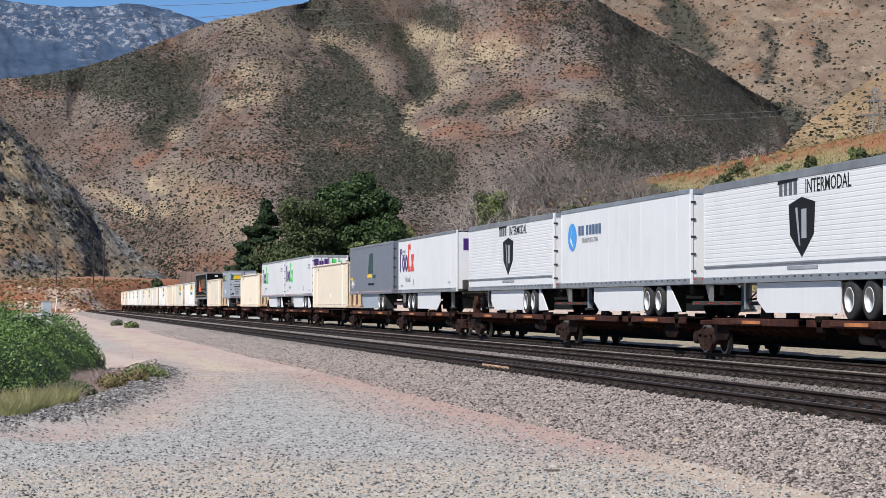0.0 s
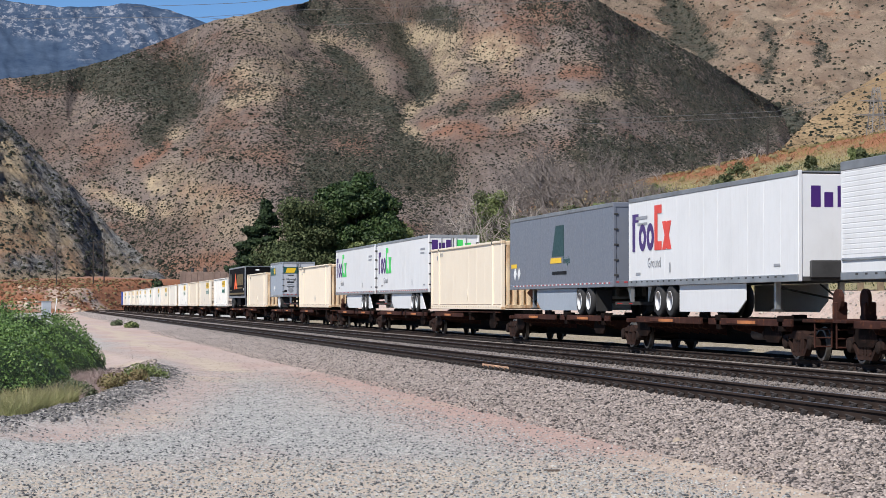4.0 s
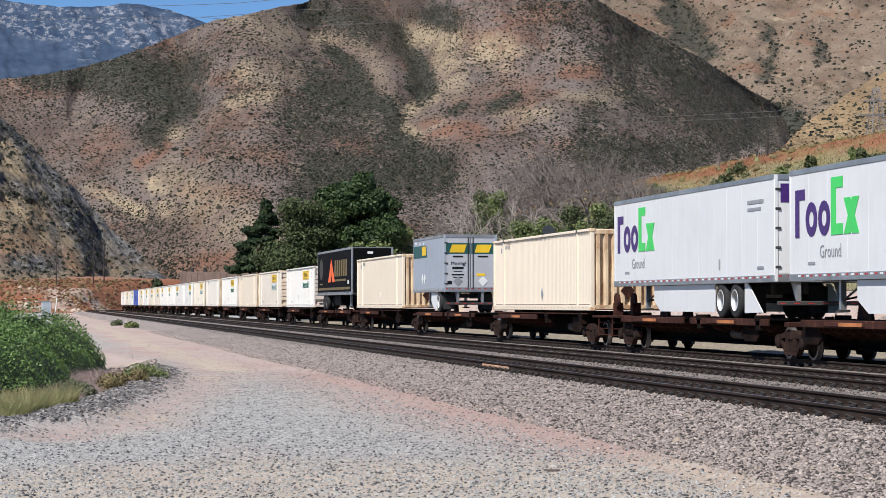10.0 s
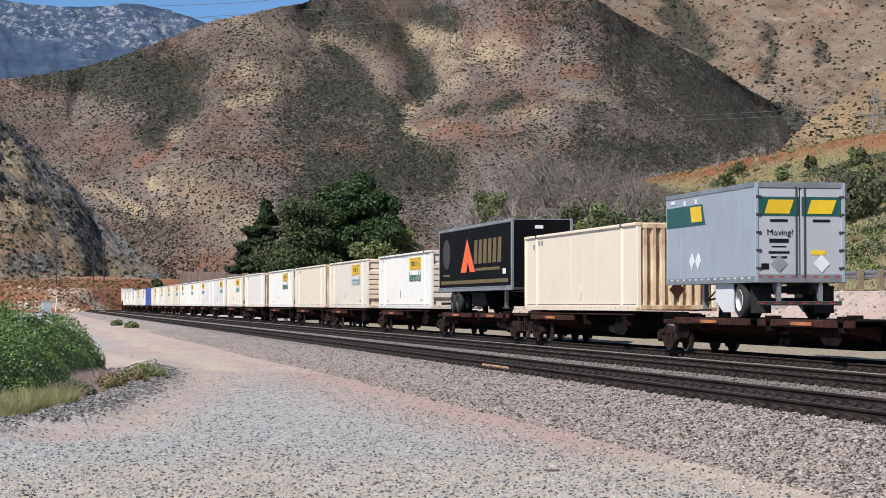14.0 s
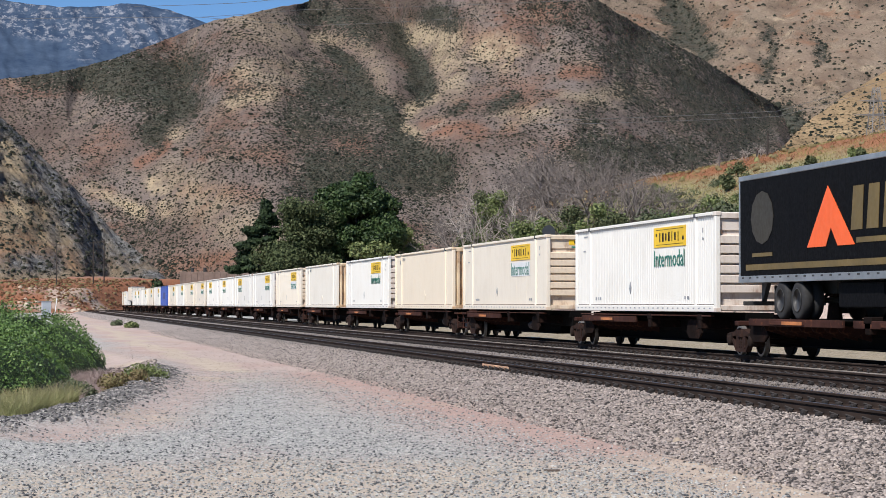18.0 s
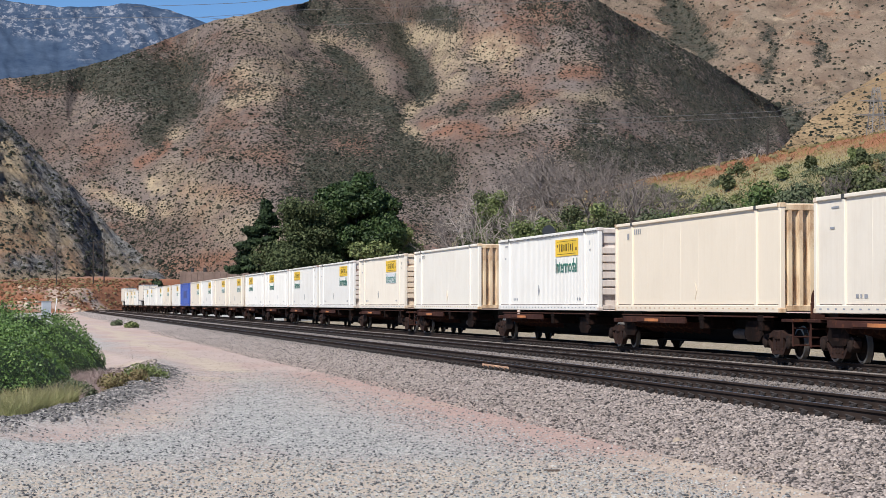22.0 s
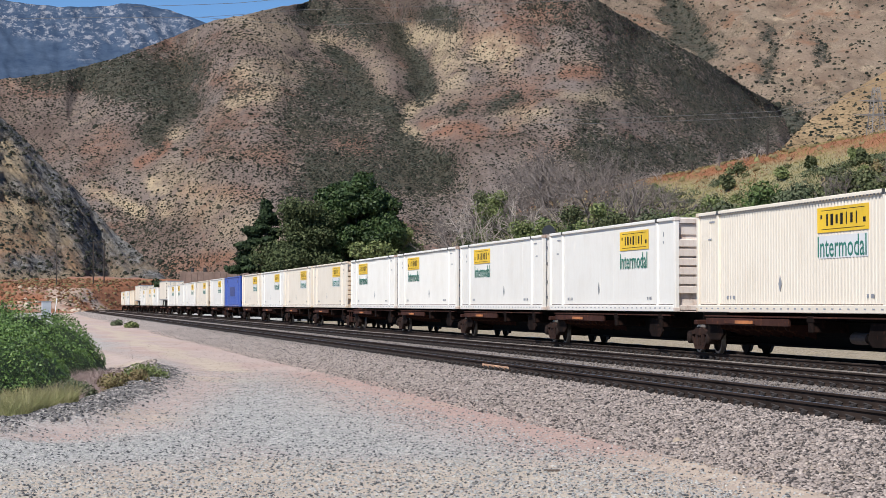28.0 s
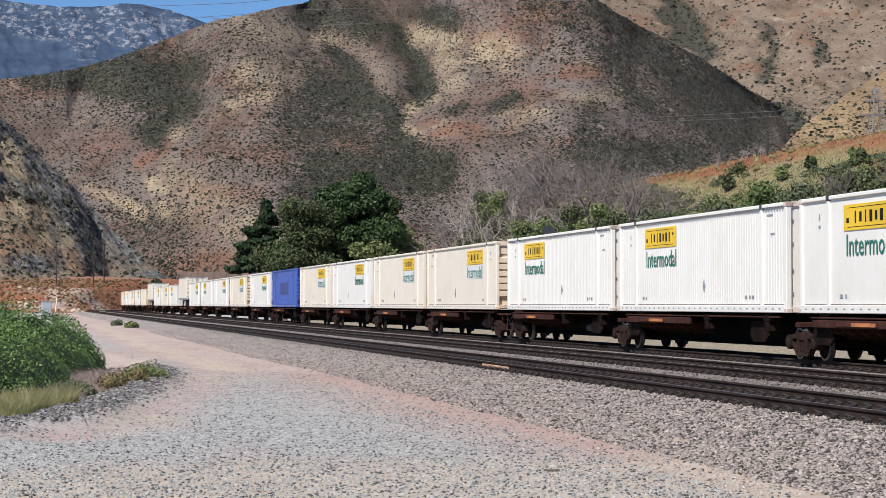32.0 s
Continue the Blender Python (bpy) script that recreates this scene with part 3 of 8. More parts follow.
A_CREST = [(-5.14, 86.3, 855), (-0.85, 89.7, 855), (0.61, 92.8, 852), (2.09, 98, 850), (3.58, 106.7, 848), (4.62, 113.2, 848), (6.27, 119, 850), (7.18, 122.2, 852), (8.46, 130.1, 860), (9.61, 138.3, 865), (11.48, 136.7, 862), (14.15, 129.6, 860), (15.06, 124.5, 865), (15.82, 118, 872), (17.76, 104.6, 895), (19.11, 91.8, 910), (19.91, 84.4, 915), (20.18, 70, 915), (20.75, 45.1, 915)]
C_CREST = [(12.64, 333.8, 1700), (17.76, 287.3, 1650), (24.51, 285.6, 1600), (30.7, 292.4, 1600)]
D_CREST = [(18.66, 23, 430), (19.32, 30.6, 440), (19.92, 34, 450), (20.58, 41.1, 470), (21.61, 48.8, 490), (22.61, 55.3, 505), (25.22, 69.4, 520), (28.72, 79, 530)]
E_CREST = [(-7.9, 83.8, 643), (-1.72, 63.4, 632), (-0.85, 55.7, 627), (0.02, 45.7, 621), (1.05, 35, 616), (2.09, 21.9, 610), (2.83, 15.5, 605), (3.45, 9.3, 600), (4.02, 4.3, 594)]
FAR_CREST = [(-6.53, 617.7, 4200), (-2.29, 596.7, 4200), (-0.85, 590, 4200), (0.02, 581.8, 4200), (1.35, 578.5, 4200), (2.54, 589, 4200), (3.42, 580.3, 4200), (4.17, 563.5, 4200), (5.08, 536.7, 4200), (8.09, 510.8, 4200)]

A_FOLDS = [([(8.69, 9.03), (9.61, 7.54), (10.14, 6.48), (10.47, 5.86), (10.09, 5.25), (9.67, 4.73), (10.28, 3.99), (10.97, 3.44), (11.35, 2.86)], 165, 22),
           ([(7.18, 7.84), (8.06, 6.76), (8.82, 5.96), (9.48, 5.08), (9.69, 4.71)], 36, 14),
           ([(9, 7.08), (9.42, 6.48), (9.51, 5.66), (9.45, 5.2)], -20, 11),
           ([(8.39, 8.58), (7.18, 7.99), (6.24, 6.94), (5.9, 5.89), (5.79, 4.68), (5.52, 3.31), (5.68, 1.79)], -30, 26),
           ([(3.58, 7.24), (3.85, 6.33), (4.1, 5.36), (3.58, 4.71), (3.1, 4.19), (2.31, 3.54), (1.21, 2.71)], 60, 17),
           ([(5.22, 7.08), (4.65, 5.76), (3.75, 4.49), (2.91, 3.81), (1.8, 2.98)], -16, 15),
           ([(4.25, 4.29), (3.58, 3.31), (3.02, 2.52), (2.61, 1.65)], 26, 9),
           ([(6.27, 5.58), (5.22, 4.38), (4.25, 3.24), (3.58, 1.95)], -12, 17),
           ([(1.35, 5.89), (0.9, 4.82), (0.03, 3.62), (-0.55, 3.16)], 20, 12),
           ([(2.31, 5.66), (2.68, 5.13), (1.94, 4.38), (0.61, 3.46)], -14, 13),
           ([(8.09, 8.44), (7.48, 7.24), (6.88, 6.33), (6.66, 4.82), (6.88, 3.16)], 14, 10),
           ([(8.69, 4.6), (8.09, 3.62), (7.78, 2.71)], 16, 11)]
B_FOLDS = [([(14.31, 6.48), (13.17, 5.73), (12.34, 5.28), (11.35, 4.45), (10.97, 3.62)], 26, 10),
           ([(13.85, 8.74), (14.31, 8.14), (14.91, 7.24), (15.73, 6.03), (15.33, 4.95), (14.83, 3.46)], -34, 34),
           ([(14.45, 5.96), (13.01, 5.13), (12.04, 4.15)], -14, 13),
           ([(11.88, 8.58), (11.65, 7.24), (11.12, 6.19), (10.74, 5.28)], -14, 15),
           ([(12.64, 8.58), (12.71, 7.24), (12.04, 6.19), (11.12, 4.98)], 9, 12),
           ([(13.39, 7.83), (13.55, 6.78), (13.09, 6.03)], 14, 8),
           ([(16.57, 7.24), (17.39, 6.19), (18.51, 5.05), (19.25, 4.52)], 34, 17),
           ([(15.96, 5.89), (16.71, 4.98), (17.16, 3.76)], 24, 14),
           ([(18.66, 5.89), (19.18, 5.36), (19.57, 4.95)], 14, 5),
           ([(16.87, 6.64), (17.91, 5.43), (18.51, 4.07)], -12, 12),
           ([(14.91, 5.43), (14.75, 4.52), (14.15, 3.46)], 14, 9),
           ([(21.61, 6.94), (20.14, 5.58), (19.84, 4.9)], 60, 30)]
C_FOLDS = [([(16.87, 8.58), (17.39, 7.46), (17.84, 6.56)], 150, 40),
           ([(18.51, 8.28), (18.28, 7.24), (18.51, 6.41)], -50, 35),
           ([(20.44, 8.14), (19.81, 7.24), (19.47, 6.48), (19.32, 5.89), (19.99, 5.28)], 60, 30),
           ([(19.11, 7.24), (18.8, 6.03)], -40, 30),
           ([(21.47, 8.14), (20.73, 6.64), (20.22, 5.43)], -50, 35),
           ([(22.27, 7.83), (20.95, 6.56), (20.36, 5.43)], 80, 25),
           ([(22.77, 8.44), (21.9, 6.78)], -40, 30)]
E_FOLDS = [([(-1.71, 5.31), (-0.85, 4.52), (-0.04, 3.68), (0.61, 2.89), (0.99, 2.09), (1.21, 0.73)], -20, 11),
           ([(-1.42, 5.66), (-0.55, 4.95), (0.32, 4.04), (0.99, 3.24), (1.47, 2.48), (1.82, 1.65), (2.06, 0.73)], 40, 11),
           ([(0.9, 3.08), (1.57, 2.09), (2.09, 1.34), (2.31, 0.73)], -4, 4),
           ([(1.13, 3.16), (1.94, 2.09), (2.61, 1.04)], 5, 3),
           ([(2.31, 1.79), (2.91, 1.04)], 4, 3),
           ([(0.03, 3.16), (0.25, 2.09), (0.03, 0.89)], 7, 7),
           ([(-0.55, 3.62), (-0.4, 2.41), (-0.55, 0.89)], -5, 8),
           ([(0.61, 2.09), (0.76, 0.89)], 6, 4)]
E_FOLDS += [([(-0.8, 4.25 - 0.5 * k), (0.6, 2.95 - 0.5 * k), (1.9 - 0.12 * k, 1.6 - 0.42 * k), (2.8 - 0.45 * k, 0.7)], 7, 1.7) for k in range(4)]
A_SCRUB = [(0.03, 6.03, 4.17, 6.26, 0.46, 0.45), (1.35, 6.03, 3.88, 5.43, 0.52, 0.62), (3.88, 5.36, 3.02, 4.38, 0.33, 0.55), (7.48, 5.89, 9.45, 5.05, 0.54, 0.5),
     (8.09, 6.71, 9.61, 4.9, 0.27, 0.75), (7.48, 3.46, 10.67, 3.62, 0.7, 0.6), (9.61, 4.38, 10.74, 3.62, 0.4, 0.7), (7.18, 4.68, 9, 4.38, 0.76, 0.36),
     # ravine row, 9.61 to 10.39: burnt scrub and the ravine's painted shade together
     (7.34, 7.92, 8.92, 7.46, 0.46, 0.5), (9.61, 7.24, 10.39, 5.58, 0.3, 0.75), (10.67, 7.76, 11.12, 7.56, 0.33, 0.5), (8.69, 5.58, 9.45, 5.13, 0.24, 0.6)]
B_SCRUB = [(15.06, 7.99, 19.7, 5.2, 0.6, 0.8), (15.96, 6.64, 19.11, 4.75, 0.94, 0.75), (14.91, 3.99, 18.95, 4.15, 0.6, 0.75), (16.41, 5.5, 18.07, 4.68, 0.91, 0.7),
     (14.31, 7.69, 15.06, 6.71, 0.52, 0.4), (12.4, 5.32, 12.79, 5.55, 0.18, 0.8), (14.83, 5.13, 15.06, 3.85, 0.43, 0.5), (13.39, 7.24, 14.75, 6.94, 0.6, 0.2),
     (11.58, 5.28, 11.35, 5.2, 0.14, 0.7), (10.37, 6.33, 10.67, 5.73, 0.18, 0.5), (19.7, 5.05, 20.44, 5.13, 0.36, 0.5)]
A_RUST = [(3.75, 6.37, 4.4, 6.19, 0.24, 1), (4.02, 5.8, 4.33, 5.73, 0.16, 0.8), (4.7, 5.92, 5.56, 6.16, 0.16, 0.8), (3.46, 4.28, 2.68, 3.74, 0.17, 1),
     (4.1, 4.04, 4.47, 3.92, 0.14, 0.8), (1.21, 5.76, 1.57, 5.8, 0.27, 0.7), (1.5, 4.19, 2.09, 4.45, 0.33, 0.6), (7.94, 4.25, 8.69, 4.29, 0.2, 0.7),
     (2.02, 2.98, 1.5, 2.94, 0.16, 0.9), (3.88, 3.01, 5.97, 2.94, 0.21, 0.6), (3.72, 1.04, 6.27, 1.26, 0.3, 0.8), (-0.55, 5.73, 0.18, 5.66, 0.3, 0.5),
     (4.6, 6.1, 5.7, 5.7, 0.35, 0.6), (4.5, 4.9, 5.8, 5.2, 0.3, 0.5), (4.8, 4.3, 6.4, 3.9, 0.3, 0.5)]
B_RUST = [(10.51, 4.65, 11.88, 4.65, 0.3, 0.9), (14.15, 6.16, 14.94, 6.19, 0.23, 0.9), (13.17, 5.31, 12.57, 4.6, 0.23, 0.7), (14.38, 4.38, 13.24, 4.07, 0.23, 0.6),
     (13.55, 7.76, 14.15, 7.76, 0.23, 0.6), (12.64, 6.03, 13.09, 5.89, 0.27, 0.5), (18.51, 5.58, 18.8, 5.28, 0.3, 0.4), (11.5, 7.2, 12.9, 6.5, 0.35, 0.55), (11.4, 5.3, 12.2, 5.6, 0.3, 0.5)]
A_TAN = [(7.48, 7.08, 8.69, 7.05, 0.21, 0.6), (8.92, 6.71, 9.48, 5.36, 0.2, 0.25), (5.52, 6.19, 6.88, 6.11, 0.33, 0.6), (5.22, 5.36, 6.43, 5.66, 0.21, 0.7),
     (3.72, 3.16, 5.52, 2.09, 0.6, 0.4), (1.5, 3.07, 2.98, 2.41, 0.18, 0.9), (3.13, 3.16, 3.58, 2.55, 0.27, 1), (3.72, 4.52, 4.02, 4.6, 0.18, 0.8),
     (5.52, 7.54, 6.88, 7.24, 0.46, 0.4)]
B_TAN = [(9.84, 7.08, 10.44, 7.24, 0.3, 1), (10.97, 7.08, 11.12, 6.03, 0.49, 0.75), (12.04, 6.78, 12.64, 6.64, 0.43, 0.8), (9.91, 5.13, 10.67, 5.58, 0.2, 0.9),
     (10.21, 4.52, 9.75, 4.75, 0.16, 0.9), (12.64, 4.98, 13.55, 5.13, 0.24, 0.6), (14.15, 5.43, 15.96, 5.66, 0.27, 0.5), (19.03, 5.58, 19.52, 5.02, 0.04, 1.2),
     (15.66, 7.83, 16.87, 7.24, 0.1, 0.6)]
C_SCRUB = [(16.94, 8.14, 17.76, 6.71, 0.36, 0.8), (19.4, 6.03, 19.77, 7.24, 0.18, 0.5), (20.73, 6.33, 20.9, 6.76, 0.16, 0.6), (19.77, 5.05, 20.44, 4.75, 0.27, 0.8)]
# first two rows: scrub that stands in for shade on the rock face
E_SCRUB_SHADE = [(-0.91, 4.75, 0.54, 3.69, 0.13, 0.8), (0.76, 2.71, 1.5, 1.04, 0.21, 0.35), (-0.85, 2.94, 0.32, 2.71, 0.13, 0.4)]
E_ROCK = [(-1.13, 4.9, 0.03, 3.99, 0.21, 1), (0.03, 3.99, 1.64, 1.04, 0.4, 1), (1.64, 2.09, 3.13, 0.81, 0.6, 1), (-0.85, 3.24, 0.18, 2.94, 0.24, 0.8),
     (-0.99, 1.04, 0.61, 1.12, 0.33, 0.8), (0.47, 2.09, 0.76, 1.49, 0.24, 0.6), (1.06, 3.01, 2.09, 1.79, 0.3, 1)]
E_TAN = [(-0.85, 4.07, -0.19, 3.85, 0.43, 1), (-0.26, 2.41, 0.47, 1.95, 0.4, 0.7), (-0.85, 2.18, -0.55, 2.09, 0.3, 0.5)]
FAR_ROCK = [(-0.55, 7.54, 0.47, 7.39, 0.4, 1), (0.47, 7.69, 1.35, 6.78, 0.33, 0.9), (1.21, 7.54, 1.64, 7.08, 0.21, 0.8), (1.94, 7.54, 3.13, 7.31, 0.33, 0.9),
     (2.09, 7.08, 2.54, 6.94, 0.18, 0.8), (2.83, 7.01, 3.43, 7.24, 0.21, 0.8), (3.58, 7.69, 4.02, 7.39, 0.18, 0.7)]
HILLS = [
    hill("hill_1", "brown and tan hillsides with dry grass and dark scrub", A_CREST, [(-5.2, 690, 2), (4.2, 680, 2), (6.5, 620, 3), (9.0, 600, 3), (11.5, 600, 4), (20.8, 620, 4)], HILL_A, 800, 230, 11,
         lambda b, e: 0.17 + zones(A_SCRUB, b, e) + 0.62 * zones(B_SCRUB, b, e) - 0.10 * zones(A_TAN + B_TAN, b, e) + 0.05 * smooth(3.5, 6.5, e), A_FOLDS + B_FOLDS,
         rust=lambda b, e: zones(A_RUST + B_RUST, b, e), tan=lambda b, e: zones(A_TAN + B_TAN, b, e)),
    hill("hill_3", "distant tan mountainside dotted with shrubs", C_CREST, [(12.6, 1000, 20), (30, 1000, 20)], HILL_B, 260, 140, 37,
         lambda b, e: 0.19 + zones(C_SCRUB, b, e), C_FOLDS, 40.0, 22.0, 2.0),
    hill("hill_4", "pale dry grass slope with small shrubs", D_CREST, [(18.3, 350, 6), (28.1, 330, 8)], HILL_D, 180, 90, 41,
         lambda b, e: 0.10 + 0.0 * b, (), 7.0, 3.0, behind=0.25, drop=0.0),
    hill("hill_5", "steep hillside of grey shattered rock and dry grass", E_CREST, [(-7.9, 548, 3), (4.1, 556, 3)], HILL_E, 460, 200, 53,
         lambda b, e: 0.15 + zones(E_SCRUB_SHADE, b, e), E_FOLDS, 4.0, 3.0, 0.5, behind=0.3, drop=0.1, ease=1.0,
         rock=lambda b, e, u, v: np.clip(1.5 * zones(E_ROCK, b, e) * (0.35 + 1.3 * fbm(u * 0.09, v * 0.09, 3, 77)) - 0.15, 0, 1), tan=lambda b, e: zones(E_TAN, b, e)),
    hill("backdrop", "far mountain range tinted with blue haze under a clear sky", FAR_CREST, [(-5.83, 2700, 60), (8.24, 2700, 60)], FAR_HAZE_BLUE, 220, 100, 67,
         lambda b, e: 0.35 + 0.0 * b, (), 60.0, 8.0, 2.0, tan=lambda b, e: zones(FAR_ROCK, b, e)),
]


# ---- shrubs on the hills ----
def leafy(name, dark, light, rough=0.7, hue=None, spec=0.25):
    def build(nt, b):
        g = nt.nodes.new("ShaderNodeNewGeometry")
        r = g.outputs["Random Per Island"]
        stops = [(0.0, dark), (0.75, light), (1.0, hue or light)]
        col = ramp(nt, r, stops)
        col = mix(nt, ramp(nt, noise_node(nt, 0.8, 4, 0.6), [(0.35, (0.0,) * 3), (0.7, (0.4,) * 3)]), col, tuple(0.6 * v for v in dark))
        nt.links.new(col, b.inputs["Base Color"])
        b.inputs["Roughness"].default_value = rough
        b.inputs["Specular IOR Level"].default_value = spec
    return shader(name, build)


SHRUB = leafy("hill_shrub", (0.021, 0.024, 0.019), (0.049, 0.052, 0.038), 0.95, (0.090, 0.080, 0.058), 0.05)
ICO = np.array([(0, 0, 1.0), (0.894, 0, 0.447), (0.276, 0.851, 0.447), (-0.724, 0.526, 0.447), (-0.724, -0.526, 0.447), (0.276, -0.851, 0.447),
                (0.724, 0.526, -0.447), (-0.276, 0.851, -0.447), (-0.894, 0, -0.447), (-0.276, -0.851, -0.447), (0.724, -0.526, -0.447)])
ICO_F = np.array([(0, 1, 2), (0, 2, 3), (0, 3, 4), (0, 4, 5), (0, 5, 1), (1, 6, 2), (2, 7, 3), (3, 8, 4), (4, 9, 5), (5, 10, 1), (2, 6, 7), (3, 7, 8), (4, 8, 9), (5, 9, 10), (1, 10, 6)])


def clumps(name, at, size, material, squash=0.75, rough=0.5, rng=RNG):
    """Small ragged clumps, one island each, in a single mesh."""
    n = len(at)
    r = 1 + rough * (rng.random((n, 11, 1)) * 2 - 1)
    v = ICO[None] * r * np.asarray(size)[:, None, None]
    turn = rng.random(n) * 6.283
    c, s = np.cos(turn)[:, None], np.sin(turn)[:, None]
    x, y = v[..., 0] * c - v[..., 1] * s, v[..., 0] * s + v[..., 1] * c
    v = np.stack([x, y, v[..., 2] * squash], -1) + np.asarray(at)[:, None, :]
    f = (ICO_F[None] + (np.arange(n) * 11)[:, None, None]).reshape(-1, 3)
    return mesh_of(name, v.reshape(-1, 3), f, material)


def scatter(entry, count, low, high, rng):
    """Picks places on a hill's near face, more where the scrub is denser."""
    ob, X, Y, Z, dens, face, B, E = entry
    cell = np.abs(np.gradient(B, axis=1) * np.gradient(E, axis=0)) * face * (B > -1.3) * (B < 23.1) * (E < 8.5)
    p = (cell * np.clip(dens + 0.10, 0.05, 1.0)).ravel()
    i = rng.choice(p.size, count, p=p / p.sum())
    iy, ix = np.unravel_index(i, X.shape)
    jy, jx = np.minimum(iy + 1, X.shape[0] - 1), np.minimum(ix + 1, X.shape[1] - 1)
    a, b = rng.random(count), rng.random(count)
    pick = lambda G: G[iy, ix] * (1 - a) * (1 - b) + G[iy, jx] * a * (1 - b) + G[jy, ix] * (1 - a) * b + G[jy, jx] * a * b
    at = np.stack([pick(X), pick(Y), pick(Z)], -1)
    size = low + (high - low) * rng.random(count) ** 2.0
    at[:, 2] += size * 0.2
    return at, size


for entry, count, low, high in ((HILLS[0], 60000, 0.14, 0.52), (HILLS[0], 420, 0.5, 1.15), (HILLS[1], 5200, 0.4, 1.5), (HILLS[2], 900, 0.2, 0.6), (HILLS[3], 1500, 0.12, 0.7)):
    at, size = scatter(entry, count, low, high, RNG)
    thing("hill_shrubs", "dark olive shrubs scattered over a dry hillside", "shrubs", "", "stuff", clumps("hill_shrubs", at, size, SHRUB))

# ---- tracks ----
RAIL_SIDE = plain("brown_rail_web", (0.040, 0.028, 0.023), 0.95, 0.0, 0.4, 5, tint=(0.065, 0.045, 0.036), spec=0.1)
RAIL_TOP = plain("worn_rail_head", (0.34, 0.31, 0.28), 0.42, 1.0, 0.25, 4)
TIE = plain("weathered_tie", (0.30, 0.27, 0.245), 0.9, 0, 0.4, 7, 0.006, tint=(0.14, 0.12, 0.105))
CLIP = plain("dark_rail_clip", (0.025, 0.02, 0.018), 0.8, 0.1, 0.4, 20)
PROFILE = [(-0.075, -0.186), (0.075, -0.186), (0.075, -0.172), (0.012, -0.155), (0.012, -0.048), (0.036, -0.036), (0.037, -0.010), (0.028, 0.0),
           (-0.028, 0.0), (-0.037, -0.010), (-0.036, -0.036), (-0.012, -0.048), (-0.012, -0.155), (-0.075, -0.172)]


def rail_mesh(x):
    """A rail of real section swept along its track; the running surface is bright."""
    s = np.concatenate([np.arange(-40, BEND, 20.0), np.arange(BEND, BEND + 130, 4.0)])
    v, f, bright = [], [], []
    n = len(PROFILE)
    for a in s:
        px, py, h = on_line(a, x)
        c, d = math.cos(math.radians(h)), math.sin(math.radians(h))
        v += [(px + q * c, py + q * d, z) for q, z in PROFILE]
    for k in range(len(s) - 1):
        for i in range(n):
            f.append((k * n + i, k * n + (i + 1) % n, (k + 1) * n + (i + 1) % n, (k + 1) * n + i))
            bright.append(i == 7)
    me = mesh_of("rail", v, f, [RAIL_SIDE, RAIL_TOP])
    me.polygons.foreach_set("material_index", np.array(bright, dtype=np.int32))
    return me


tie_form = Form().prism([(-1.28, -0.36), (1.28, -0.36), (1.28, -0.205), (1.24, -0.190), (0.3, -0.194), (-0.3, -0.194), (-1.24, -0.190), (-1.28, -0.205)], "y", -0.13, 0.13)
TIE_MESH = tie_form.mesh("tie", TIE)
plate = Form().box(-0.17, 0.17, -0.09, 0.09, -0.19, -0.176)
for sx in (-1, 1):
    plate.box(min(sx * 0.07, sx * 0.15), max(sx * 0.07, sx * 0.15), -0.065, 0.065, -0.178, -0.120, 0.012)
    plate.tube((sx * 0.075, -0.08, -0.135), (sx * 0.155, 0.05, -0.095), 0.016, n=6)
    plate.tube((sx * 0.155, 0.05, -0.095), (sx * 0.10, 0.09, -0.15), 0.016, n=6)
PLATE_MESH = plate.mesh("rail_clip", CLIP)


def joined(name, me, poses, material):
    """Many copies of one small mesh as a single mesh."""
    v = np.array([p.co[:] for p in me.vertices])
    f = [tuple(p.vertices) for p in me.polygons]
    vs, fs, n = [], [], len(v)
    for k, m in enumerate(poses):
        a = np.array(m)
        vs.append(v @ a[:3, :3].T + a[:3, 3])
        fs += [tuple(i + k * n for i in q) for q in f]
    return mesh_of(name, np.concatenate(vs), fs, material)


for k, x in enumerate(TRACKS):
    track = thing("railway_track", "worn steel rails clipped to weathered ties in pinkish ballast", "railway track", "parallel tracks", "structure")
    for side in (-0.7525, 0.7525):
        part("rail", rail_mesh(x + side), None, track, "brown rail with a polished running surface")
    near, step = (24.0, 0.61)
    picked = (150, 110, 60)[k]
    far = []
    for i in range(780):
        s = near + i * step
        px, py, h = on_line(s, x)
        m = pose(px, py, 0.004 * math.sin(i * 1.7), 0, 0, h + 0.4 * math.sin(i * 2.3))
        if i < picked:
            tie = part("tie", TIE_MESH, None, track)
            tie.matrix_basis = m
            for side in (-0.7525, 0.7525):
                part("rail_clip", PLATE_MESH, None, tie, "", (side, 0, 0))
        else:
            far.append(m)
    tagged(part("far_ties", joined("far_ties", TIE_MESH, far, TIE), None, track), kind="stuff")
    clips = [m @ Matrix.Translation((side, 0, 0)) for m in far[: 230 if k < 2 else 60] for side in (-0.7525, 0.7525)]
    tagged(part("far_rail_clips", joined("far_rail_clips", PLATE_MESH, clips, CLIP), None, track), kind="stuff")
joint = Form().box(-0.06, -0.02, -1.5, 1.5, -0.15, -0.065, 0.01)
for i in range(6):
    joint.tube((-0.09, -1.25 + 0.5 * i, -0.105), (-0.06, -1.25 + 0.5 * i, -0.105), 0.022, n=6)
bar = part("joint_bar", joint, plain("faded_orange_joint_bar", (0.50, 0.30, 0.19), 0.7, 0, 0.4, 8, tint=(0.58, 0.42, 0.28)), track, "faded orange joint bar")
bar.location = (TRACKS[0] - 0.7525, 51.9, 0)

